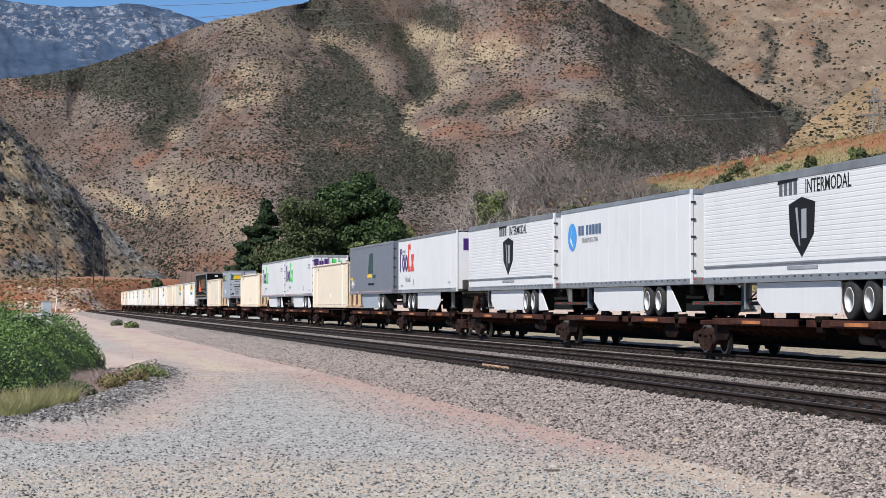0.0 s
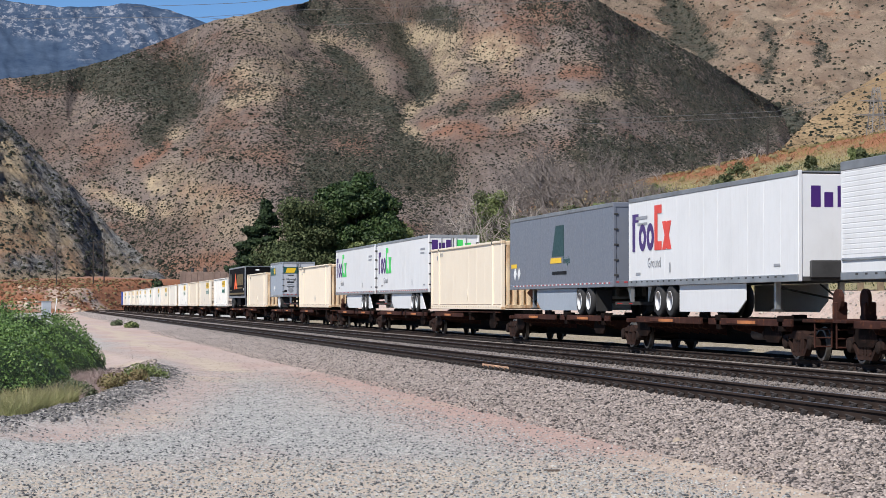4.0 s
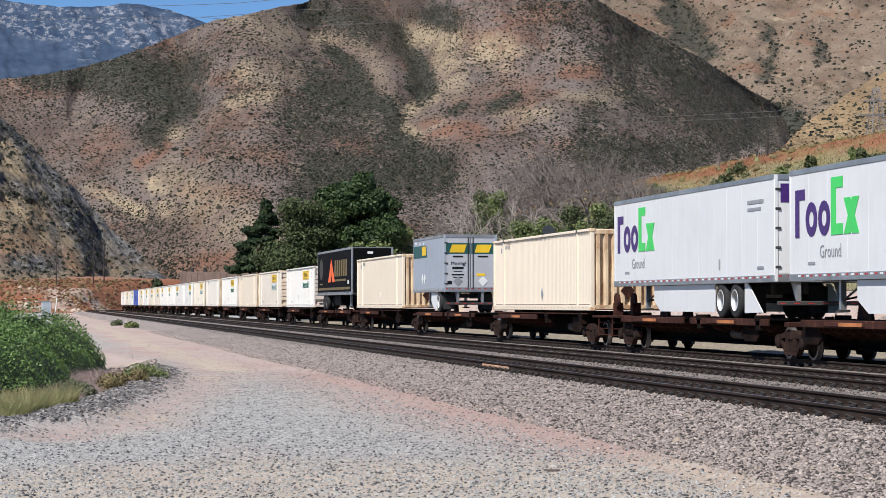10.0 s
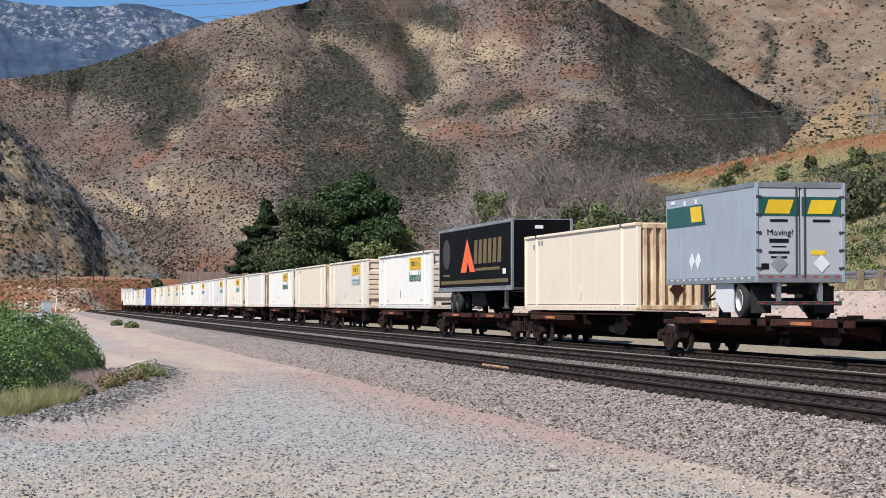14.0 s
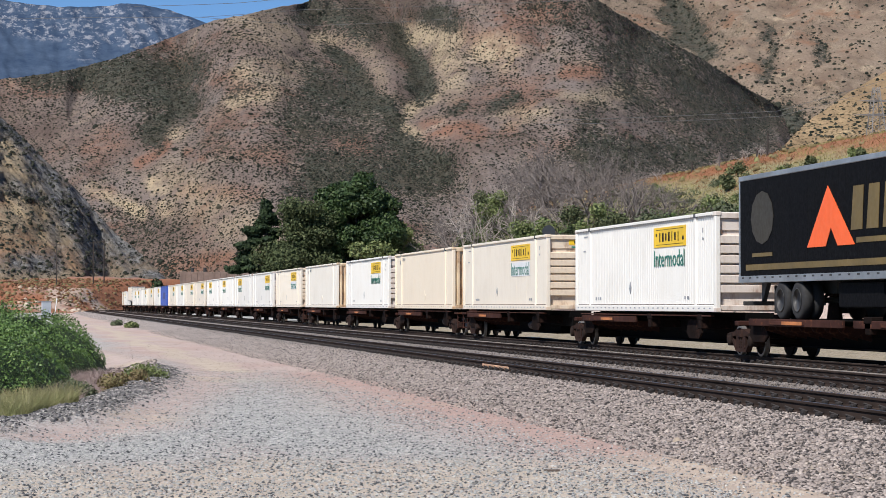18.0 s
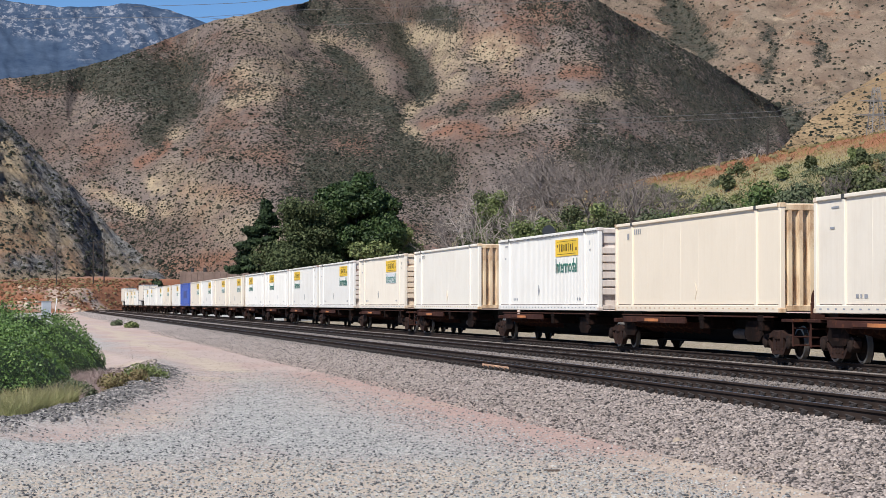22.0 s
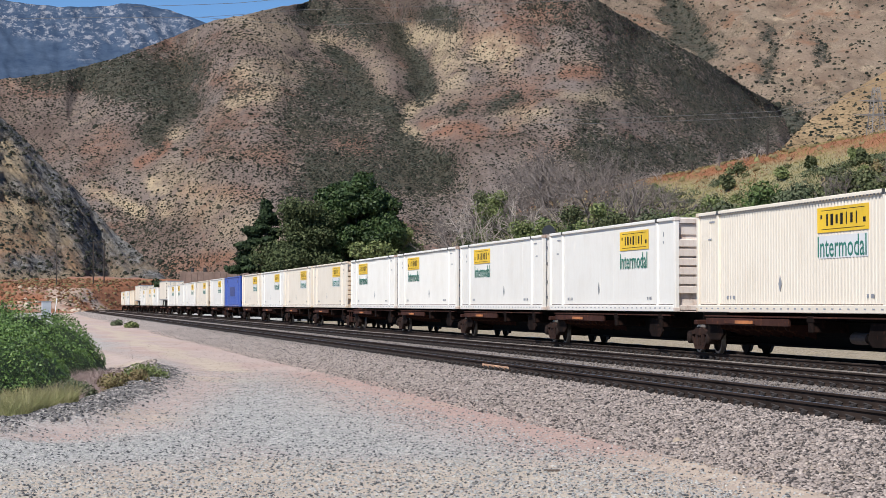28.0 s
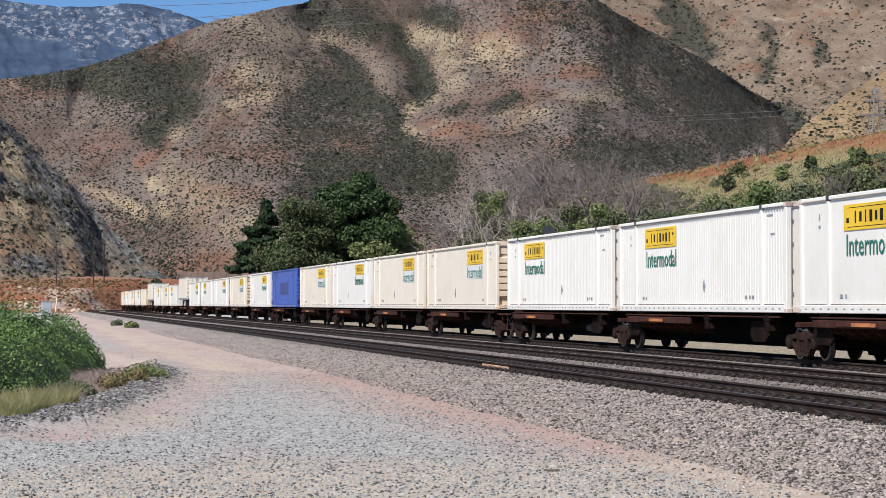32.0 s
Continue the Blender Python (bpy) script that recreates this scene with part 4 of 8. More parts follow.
# ---- the train: loads ----
LONG, TRAILER, SHORT = 16.15, 15.85, 8.25
BASE = 1.22
MESHES = {}


def once(key, make):
    if key not in MESHES:
        MESHES[key] = make()
    return MESHES[key]


def corrugated(name, y0, y1, z0, z1, x, depth, pitch, material, out):
    """An upright corrugated panel in the plane x, ribs facing out (+1 or -1 along x)."""
    prof, y = [], y0
    while y < y1 - pitch * 0.5:
        prof += [(y, 0), (y + pitch * 0.34, 0), (y + pitch * 0.5, depth), (y + pitch * 0.84, depth)]
        y += pitch
    prof.append((y1, 0))
    outer = [(x + out * (d - depth), yy) for yy, d in prof]
    inner = [(x - out * (depth + 0.03), yy) for yy, _ in reversed(prof)]
    n = len(prof)
    v = [(a, b, z) for z in (z0, z1) for a, b in outer]
    f = [(i, i + 1, n + i + 1, n + i) for i in range(n - 1)]
    b0 = len(v)
    v += [(inner[0][0], y1, z0), (inner[0][0], y0, z0), (inner[0][0], y1, z1), (inner[0][0], y0, z1)]
    f += [(b0, b0 + 1, b0 + 3, b0 + 2)]
    me = mesh_of(name, v, f, material)
    return me


def profiled(name, prof, a, b, x, out, material, upright=True):
    """A panel in the plane x from a profile of (place, height) steps, pulled from a to b along z (upright) or y."""
    n = len(prof)
    put = (lambda p, d, t: (x + out * d, p, t)) if upright else (lambda p, d, t: (x + out * d, t, p))
    v = [put(p, d, t) for t in (a, b) for p, d in prof] + [put(p, -0.05, t) for t in (a, b) for p in (prof[0][0], prof[-1][0])]
    f = [(i, i + 1, n + i + 1, n + i) for i in range(n - 1)]
    k = 2 * n
    f += [(k, k + 1, k + 3, k + 2), (0, n, k + 2, k), (n - 1, 2 * n - 1, k + 3, k + 1), tuple(range(n)) + (k + 1, k), tuple(range(n, 2 * n)) + (k + 3, k + 2)]
    return Form().add(v, f).mesh(name, material)


def strips(y0, y1, n, width, proud):
    prof = [(y0, 0.0)]
    for i in range(1, n):
        y = y0 + i * (y1 - y0) / n
        prof += [(y - width, 0.0), (y - width + 0.004, proud), (y + width - 0.004, proud), (y + width, 0.0)]
    return prof + [(y1, 0.0)]


def marks(parent, rows, material, x, label=""):
    """Small plain bars: rows of (y, z, width, height) on the side at x."""
    o = -0.004 if x < 0 else 0.004
    for y, z, w, h in rows:
        part("mark", Form().box(min(x, x + o), max(x, x + o), y - w / 2, y + w / 2, z - h / 2, z + h / 2), material, parent, label)


def container(kind):
    """A 53-foot box: posts, rails, side panels, a ribbed front wall at -y and doors at +y."""
    skin = {"white": WHITE_BOX, "ivory": IVORY_BOX, "white_corr": WHITE_BOX, "ivory_corr": IVORY_BOX, "cream": CREAM_BOX, "cream_corr": CREAM_BOX, "cream_pale": PALE_BOX, "blue": BLUE_BOX}[kind]
    corr = kind.endswith("corr")
    signed = kind[:5] in ("white", "ivory")
    worn = CREAM_RUST if kind.startswith("cream") else IVORY_RUST if kind.startswith("ivory") else WHITE_RUST if signed else skin
    label = {"white": "white steel intermodal container with yellow sign", "ivory": "ivory steel intermodal container with yellow sign, grimy",
             "white_corr": "white corrugated intermodal container with yellow sign", "ivory_corr": "off-white corrugated intermodal container with yellow sign",
             "cream": "plain cream steel container with rusty end wall", "cream_pale": "plain off-white steel container with rusty end wall", "cream_corr": "cream corrugated steel container with grey diamond mark", "blue": "blue steel intermodal container with dark markings"}[kind]
    box = thing("container", label, "container", "loads on the train")
    h, L, W, z = LONG / 2, LONG, 1.295, BASE
    H = 2.896
    for sx in (-1, 1):
        a, b = (-W + 0.006, -W + 0.06) if sx < 0 else (W - 0.06, W - 0.006)
        if corr:
            part("side_panel", once(("corr", kind, sx), lambda: corrugated("side_panel", -h + 0.16, h - 0.16, z + 0.20, z + H - 0.09, sx * W, 0.010, 0.21, skin, sx)), None, box)
        else:
            part("side_panel", profiled("side_panel", strips(-h + 0.16, h - 0.16, 9, 0.03, 0.003), z + 0.20, z + H - 0.09, sx * (W - 0.006), sx, skin), None, box)
        part("top_rail", Form().box(sx * W - 0.055, sx * W + 0.055, -h + 0.15, h - 0.15, z + H - 0.10, z + H, 0.015), skin, box)
        part("bottom_rail", Form().box(sx * W - 0.06, sx * W + 0.06, -h + 0.15, h - 0.15, z, z + 0.20, 0.015), skin, box)
        for y in (-h + 0.09, -6.09, 6.09, h - 0.09):
            corner = abs(y) > 7
            p = part("corner_post" if corner else "lifting_post", Form().box(sx * (W - 0.03) - 0.075, sx * (W - 0.03) + 0.075, y - 0.09, y + 0.09, z, z + H, 0.018), skin, box)
            for zz in (z + 0.06, z + H - 0.06):
                part("corner_casting" if corner else "lifting_casting", Form().box(sx * (W - 0.03) - 0.088, sx * (W - 0.03) + 0.088, y - 0.11, y + 0.11, zz - 0.062, zz + 0.062, 0.012), worn if corner or zz < z + 1 else DARK_STEEL, p)
        part("sill_groove", Form().box(sx * (W - 0.004) - 0.006, sx * (W - 0.004) + 0.006, -h + 0.3, h - 0.3, z + 0.205, z + 0.222), CAR_RUST, box)
        dash = Form()
        for i in range(30):
            y = -h + 0.5 + i * (L - 1) / 29
            dash.box(sx * (W + 0.062) - 0.004, sx * (W + 0.062) + 0.004, y - 0.07, y + 0.07, z + 0.09, z + 0.125)
        tagged(part("marking_strip", dash, GREY_INK if signed else CREAM_RUST, box), kind="stuff")
        if corr:
            # dark dashes stand for the shading at the tops of the corrugations
            rib_shade = Form()
            for i in range(72):
                y = -h + 0.35 + i * (L - 0.7) / 71
                rib_shade.box(sx * (W + 0.057) - 0.003, sx * (W + 0.057) + 0.003, y - 0.045, y + 0.045, z + H - 0.125, z + H - 0.085)
            tagged(part("rail_notch", rib_shade, GREY_DIM, box), kind="stuff")
        X = sx * (W + 0.004)
        if signed:
            panel = part("sign", Form().box(min(X, X + sx * 0.012), max(X, X + sx * 0.012), -5.1, -1.75, z + 2.0, z + 2.62), YELLOW, box, "yellow sign panel with dark bars")
            bars = Form()
            for i, (wd, hh) in enumerate(((0.08, 0.30), (0.15, 0.24), (0.07, 0.30), (0.17, 0.28), (0.14, 0.22), (0.18, 0.28), (0.11, 0.30))):
                y = -4.35 + i * 0.32
                bars.box(X + sx * 0.012 - 0.003, X + sx * 0.012 + 0.003, y - wd / 2, y + wd / 2, z + 2.31 - hh / 2, z + 2.31 + hh / 2)
            bars.box(X + sx * 0.012 - 0.003, X + sx * 0.012 + 0.003, -4.92, -4.76, z + 2.18, z + 2.30).box(X + sx * 0.012 - 0.003, X + sx * 0.012 + 0.003, -2.1, -1.98, z + 2.34, z + 2.44)
            xo = X + sx * 0.012
            for za, zb in ((2.07, 2.085), (2.535, 2.55)):
                bars.box(xo - 0.003, xo + 0.003, -4.85, -2.05, z + za, z + zb)
            tagged(part("sign_mark", bars, BLACK_INK, panel), kind="stuff")
            if kind.startswith("ivory"):
                part("patch", Form().box(min(X, X + sx * 0.003), max(X, X + sx * 0.003), -5.05, -1.8, z + 1.36, z + 1.92), WHITE_SKIN, box, "white backing patch")
            w = part("lettering", words("Intermodal", 0.74, GREEN_INK, 0.004), None, box, "dark green lettering")
            w.location, w.rotation_euler = (X + sx * 0.006, -3.35, z + 1.62), (0, 0, 0 if sx < 0 else math.pi)
            marks(box, [(6.7, z + 2.6, 0.5, 0.05), (5.3, z + 0.42, 0.16, 0.09), (5.05, z + 0.42, 0.1, 0.09), (4.75, z + 0.42, 0.2, 0.09), (-5.3, z + 0.42, 0.2, 0.09), (-5.0, z + 0.42, 0.12, 0.09), (-6.75, z + 2.4, 0.07, 0.14), (-6.75, z + 2.15, 0.12, 0.07), (6.9, z + 2.1, 0.3, 0.05)], GREY_INK, X)
            vent = Form().prism([(1.0, z + 0.55), (1.12, z + 0.75), (1.0, z + 0.98), (0.88, z + 0.75)], "x", X - 0.006, X + 0.006)
            part("placard_holder", vent, GREY_INK if corr else STEEL, box)
        elif kind == "blue":
            part("sign", Form().box(X - 0.01, X + 0.01, -2.6, 2.6, z + 1.0, z + 1.9), plain("dark_blue_panel", (0.03, 0.05, 0.2), 0.5), box, "dark blue panel")
            marks(box, [(5.6, z + 2.5, 1.6, 0.25), (-5.6, z + 2.4, 1.6, 0.25)], plain("navy_mark", (0.03, 0.05, 0.2), 0.5), X)
        else:
            part("placard_holder", Form().prism([(-0.6, z + 0.34), (-0.42, z + 0.62), (-0.6, z + 0.9), (-0.78, z + 0.62)], "x", X - 0.006, X + 0.006), GREY_INK if corr else CREAM_BOX, box, "grey diamond placard holder")
            marks(box, [(5.2 + 0.22 * i, z + 2.58, 0.10, 0.17) for i in range(5)] + [(6.6, z + 2.45, 0.2, 0.2)], GREY_INK, X)
    part("roof", Form().box(-W + 0.05, W - 0.05, -h + 0.1, h - 0.1, z + H - 0.05, z + H - 0.015), skin, box)
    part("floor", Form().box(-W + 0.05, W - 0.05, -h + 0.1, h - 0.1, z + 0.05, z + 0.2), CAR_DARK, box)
    # front wall
    wall = Form().box(-W + 0.1, W - 0.1, -h + 0.115, -h + 0.15, z + 0.1, z + H - 0.1)
    part("front_wall", wall, worn, box)
    for zz in (z + 0.04, z + H - 0.2):
        part("front_sill", Form().box(-W + 0.1, W - 0.1, -h + 0.005, -h + 0.12, zz, zz + 0.16, 0.015), worn, box)
    if signed or kind == "blue":
        for i in range(6):
            zz = z + 0.68 + i * 0.285
            part("front_rib", once("front_rib" + worn.name, lambda: Form().prism([(-0.075, -0.115), (-0.075, 0.085), (0.05, 0.135), (0.05, -0.125)], "x", -W + 0.1, W - 0.1).mesh("front_rib", worn)), None, box, "", (0, -h + 0.08, zz))
        fs = part("front_sign", Form().box(-0.45, 0.75, -h + 0.055, -h + 0.07, z + 2.50, z + 2.68), YELLOW, box, "small yellow sign")
        tagged(part("sign_mark", Form().box(-0.25, -0.15, -h + 0.050, -h + 0.055, z + 2.55, z + 2.63).box(-0.08, 0.1, -h + 0.050, -h + 0.055, z + 2.55, z + 2.63).box(0.17, 0.5, -h + 0.050, -h + 0.055, z + 2.55, z + 2.63), BLACK_INK, fs), kind="stuff")
        part("mark", Form().box(-0.35, 0.6, -h + 0.062, -h + 0.07, z + 2.38, z + 2.44), GREEN_INK, box)
        part("front_panel", Form().box(-W + 0.12, W - 0.12, -h + 0.07, -h + 0.118, z + 2.36, z + H - 0.21), worn, box)
    else:
        for i in range(8):
            xx = -W + 0.24 + i * 0.30
            part("front_rib", once("front_rib_v" + worn.name, lambda: Form().prism([(-0.05, -0.07), (0.05, -0.07), (0.095, 0.03), (-0.095, 0.03)], "z", z + 0.18, z + H - 0.2).mesh("front_rib", worn)), None, box, "", (xx, -h + 0.07, 0))
        part("placard_holder", Form().prism([(0.0, z + 0.4), (0.26, z + 0.7), (0.0, z + 1.0), (-0.26, z + 0.7)], "y", -h - 0.012, -h), CAR_RUST, box, "dark diamond placard holder")
    # doors
    for sx in (-1, 1):
        door = part("door", Form().box(min(0.012 * sx, (W - 0.1) * sx), max(0.012 * sx, (W - 0.1) * sx), h - 0.10, h - 0.05, z + 0.14, z + H - 0.12, 0.012), skin, box)
        for k in (0.35, 0.85):
            part("lock_rod", Form().tube((sx * k, h - 0.03, z + 0.1), (sx * k, h - 0.03, z + H - 0.08), 0.022, n=6), STEEL, door)
        for zz in (z + 0.5, z + 1.1, z + 1.8, z + 2.4):
            part("hinge", Form().box(sx * (W - 0.1) - 0.06, sx * (W - 0.1) + 0.06, h - 0.055, h - 0.02, zz - 0.05, zz + 0.05, 0.01), STEEL, door)
    for zz in (z + 0.0, z + H - 0.13):
        part("door_sill", Form().box(-W + 0.1, W - 0.1, h - 0.12, h - 0.005, zz, zz + 0.14, 0.015), worn, box)
    return box


def road_wheel(y, z, sx, parent, rim):
    """A dual road wheel: tyres and a dished rim."""
    def tyre():
        prof = [(-0.30, 0.30), (-0.31, 0.44), (-0.27, 0.50), (-0.08, 0.50), (-0.05, 0.44), (0.0, 0.44), (0.03, 0.50), (0.22, 0.50), (0.26, 0.44), (0.25, 0.30)]
        return Form().lathe_x(prof, 0, 0, 24).mesh("tyre", RUBBER, True)

    def disc():
        prof = [(-0.315, 0.31), (-0.325, 0.29), (-0.25, 0.27), (-0.20, 0.21), (-0.20, 0.13), (-0.28, 0.115), (-0.31, 0.07)]
        return Form().lathe_x(prof, 0, 0, 24).mesh("rim", rim, True)
    w = part("wheel", once("tyre", tyre), None, parent, "black dual truck tyre")
    w.location, w.rotation_euler = (sx * 0.98, y, z), (0, 0, 0 if sx < 0 else math.pi)
    part("rim", once("rim" + rim.name, disc), None, w, "painted dished rim")


def blocks(parent, X, y0, z0, h, ink_a, ink_b, wide, g=1):
    """A two-coloured mark drawn as five plain blocks, running towards -y."""
    y = y0
    for i, (w, hh) in enumerate(((0.17, 1.0), (0.20, 0.72), (0.20, 0.72), (0.19, 1.16), (0.24, 0.72))):
        w *= wide
        a, b, top = min(y, y - g * w * 0.92), max(y, y - g * w * 0.92), z0 + h * hh
        c, r, ink = (a + b) / 2, (b - a) / 2, ink_a if i < 3 else ink_b
        if i in (0, 3):
            k = b - 0.42 * (b - a) if g > 0 else a + 0.42 * (b - a)
            form = Form().box(X - 0.004, X + 0.004, min(k, b if g > 0 else a), max(k, b if g > 0 else a), z0, top)
            form.box(X - 0.0035, X + 0.0035, a, b, top - 0.22 * h, top)
            if i == 3:
                form.box(X - 0.0035, X + 0.0035, a, b, z0, z0 + 0.22 * h)
        elif i == 4:
            q = 0.45 * r
            form = Form().prism([(a, z0), (a + 2 * q, z0), (b, top), (b - 2 * q, top)], "x", X - 0.004, X + 0.004)
            form.prism([(b, z0), (b - 2 * q, z0), (a, top), (a + 2 * q, top)], "x", X - 0.0035, X + 0.0035)
        else:
            m, hz = (z0 + top) / 2, (top - z0) / 2
            n = 16
            at = lambda k, f: (c + f * r * math.cos(6.2832 * k / n), m + (hz - (1 - f) * r) * math.sin(6.2832 * k / n))
            pts = [(X + d, *at(k, f)) for d in (-0.004, 0.004) for f in (1.0, 0.42) for k in range(n)]
            faces = []
            for k in range(n):
                q = (k + 1) % n
                faces += [(k, q, n + q, n + k), (2 * n + k, 3 * n + k, 3 * n + q, 2 * n + q), (k, 2 * n + k, 2 * n + q, q), (n + k, n + q, 3 * n + q, 3 * n + k)]
            form = Form().add(pts, faces)
        part("mark", form, ink, parent)
        y -= g * w


def trailer(kind):
    """A road trailer: panelled body, rails, doors at -y, landing gear, tandem axles, skirts."""
    skin = {"grey": GREY_SKIN, "pup": PALE_GREY, "black": BLACK_SKIN, "plain": IVORY_BOX}.get(kind, WHITE_SKIN)
    label = {"grey": "dark grey dry-van trailer with green and yellow mark", "pup": "short light grey trailer with green band and double doors",
             "black": "black trailer with bronze lettering blocks and orange peak mark", "green": "white trailer with purple and green block mark",
             "red": "white trailer with purple and red block mark", "blue": "plain white trailer with a small blue oval mark",
             "reefer": "white ribbed refrigerated trailer with black shield mark", "plain": "tall plain white trailer"}[kind]
    t = thing("trailer", label + " on a rail car" if len(label.split()) < 9 else label, "trailer", "loads on the train")
    L = SHORT if kind == "pup" else TRAILER
    h, W, z0, z1 = L / 2, 1.295, 2.03, 4.90 if kind != "black" else 4.98
    if kind == "pup":
        z1 = 4.78
    rail = STEEL if kind in ("black", "green", "blue", "pup", "plain") else TOP_GREY
    for sx in (-1, 1):
        a, b = sorted((sx * (W - 0.05), sx * W))
        if kind == "reefer":
            prof = [(z0 + 0.16, 0.0), (z0 + 0.6, 0.0)]
            for i in range(17):
                zz = z0 + 0.62 + i * 0.125
                prof += [(zz, 0.0), (zz + 0.006, 0.006), (zz + 0.098, 0.006), (zz + 0.104, 0.0)]
            panel = profiled("side_panel", prof + [(z1 - 0.12, 0.0)], -h + 0.06, h - 0.06, sx * W, sx, skin, False)
        else:
            panel = profiled("side_panel", strips(-h + 0.06, h - 0.06, int(L / 1.22), 0.02, 0.003), z0 + 0.16, z1 - 0.12, sx * W, sx, skin)
        part("side_panel", panel, None, t)
        part("top_rail", Form().box(sx * (W - 0.02) - 0.04, sx * (W - 0.02) + 0.04, -h, h, z1 - 0.14 if kind != "reefer" else z1 - 0.22, z1, 0.015), rail, t)
        part("bottom_rail", Form().box(sx * (W - 0.015) - 0.045, sx * (W - 0.015) + 0.045, -h, h, z0, z0 + 0.19, 0.012), STEEL if kind != "grey" else GREY_SKIN, t)
        tape, pale = Form(), Form()
        for i in range(int(L / 0.62)):
            y = -h + 0.4 + i * 0.6
            tape.box(sx * (W + 0.034) - 0.003, sx * (W + 0.034) + 0.003, y - 0.075, y + 0.075, z0 + 0.115, z0 + 0.16)
            if kind in ("green", "grey"):
                pale.box(sx * (W + 0.034) - 0.003, sx * (W + 0.034) + 0.003, y + 0.18, y + 0.36, z0 + 0.115, z0 + 0.16)
        tagged(part("marking_tape", tape, REFLECT_RED if kind in ("green", "grey") else REFLECT_WHITE if kind == "pup" else DARK_STEEL, t), kind="stuff")
        if pale.v:
            tagged(part("pale_marking_tape", pale, REFLECT_WHITE, t), kind="stuff")
        if kind == "reefer":
            part("rub_rail", Form().box(sx * (W + 0.02) - 0.025, sx * (W + 0.02) + 0.025, -h + 0.1, h - 0.1, z0 + 0.47, z0 + 0.53, 0.012), STEEL, t)
        for y in (-h + 0.05, h - 0.05):
            part("corner_post", Form().box(sx * (W - 0.05) - 0.06, sx * (W - 0.05) + 0.06, y - 0.06, y + 0.06, z0, z1, 0.02), STEEL if kind == "black" else skin, t)
        X = sx * (W + 0.011)
        if kind in ("green", "red"):
            ink = LIME if kind == "green" else RED_MARK
            g = 1 if kind == "green" else -1
            if sx == -g:
                blocks(t, X, g * (h - 0.45), z0 + 1.12, 1.22, PURPLE, ink, 4.4, g)
                w = part("lettering", words("Ground", 0.46, GREY_INK), None, t)
                w.location, w.rotation_euler = (X, g * (h - 2.9), z0 + 0.72), (0, 0, 0 if g > 0 else math.pi)
            marks(t, [(-h + 1.5, z0 + 2.2, 1.3, 0.10), (-h + 1.6, z0 + 2.0, 1.1, 0.08), (-h + 4.6, z0 + 0.55, 0.12, 0.3), (h - 1.6, z0 + 0.45, 0.5, 0.07), (-h + 1.1, z0 + 0.4, 0.5, 0.08)], GREY_INK, X)
        elif kind == "grey":
            part("mark", Form().prism([(-1.1, z0 + 1.2), (0.75, z0 + 1.2), (0.15, z0 + 2.35), (-1.1, z0 + 2.35)] if sx < 0 else [(1.1, z0 + 1.2), (-0.75, z0 + 1.2), (-0.15, z0 + 2.35), (1.1, z0 + 2.35)], "x", X - 0.004, X + 0.004), plain("deep_green_mark", (0.012, 0.05, 0.05), 0.5), t, "dark green block mark")
            part("mark", Form().prism([(-0.7, z0 + 0.95), (1.0, z0 + 0.95), (0.9, z0 + 1.15), (-0.7, z0 + 1.15)], "x", X - 0.006, X + 0.006), YELLOW, t, "yellow stripe")
            w = part("lettering", words("Freight", 0.36, GREEN_BAND), None, t)
            w.location, w.rotation_euler = (X, -1.5 * (1 if sx < 0 else -1), z0 + 1.03), (0, 0, 0 if sx < 0 else math.pi)
            marks(t, [(-0.4, z0 + 0.58, 2.2, 0.12)], BLACK_INK, X)
            marks(t, [(7.2, z0 + 0.95, 1.0, 0.16)], YELLOW, X)
            for y in (7.0, 6.3):
                part("placard", Form().prism([(y, z0 + 0.36), (y + 0.25, z0 + 0.62), (y, z0 + 0.88), (y - 0.25, z0 + 0.62)], "x", X - 0.005, X + 0.005), REFLECT_WHITE, t, "white diamond placard")
        elif kind == "pup":
            part("band", Form().prism([(h - 0.1, z0 + 1.75), (h - 0.1, z0 + 2.35), (h - 3.6, z0 + 2.35), (h - 3.9, z0 + 1.75)], "x", X - 0.004, X + 0.004), GREEN_BAND, t, "dark green band")
            part("mark", Form().prism([(h - 2.6, z0 + 1.85), (h - 2.45, z0 + 2.3), (h - 3.5, z0 + 2.3), (h - 3.6, z0 + 1.85)], "x", X - 0.008, X + 0.008), YELLOW, t, "yellow block mark")
            for y in (h - 2.6, h - 3.2):
                part("placard", Form().prism([(y, z0 + 0.42), (y + 0.26, z0 + 0.68), (y, z0 + 0.94), (y - 0.26, z0 + 0.68)], "x", X - 0.005, X + 0.005), REFLECT_WHITE, t, "white diamond placard")
            marks(t, [(h - 0.7, z1 - 0.24, 0.45, 0.10), (h - 1.9, z1 - 0.30, 0.22, 0.14), (h - 3.0, z1 - 0.30, 0.22, 0.14)], REFLECT_WHITE, X)
        elif kind == "black":
            g = -1 if sx > 0 else 1
            part("mark", Form().prism([(g * 2.6, z0 + 0.85), (g * 1.15, z0 + 2.35), (g * -0.6, z0 + 0.85), (g * 0.5, z0 + 0.85), (g * 0.95, z0 + 1.3), (g * 1.3, z0 + 0.85)], "x", X - 0.006, X + 0.006), ORANGE_MARK, t, "orange peak mark")
            for i in range(6):
                y = g * (-0.35 - i * 0.98)
                part("mark", Form().prism([(y, z0 + 1.2), (y - g * 0.18, z0 + 2.25), (y - g * 0.82, z0 + 2.25), (y - g * 0.72, z0 + 1.2)], "x", X - 0.004, X + 0.004), GOLD_MARK, t)
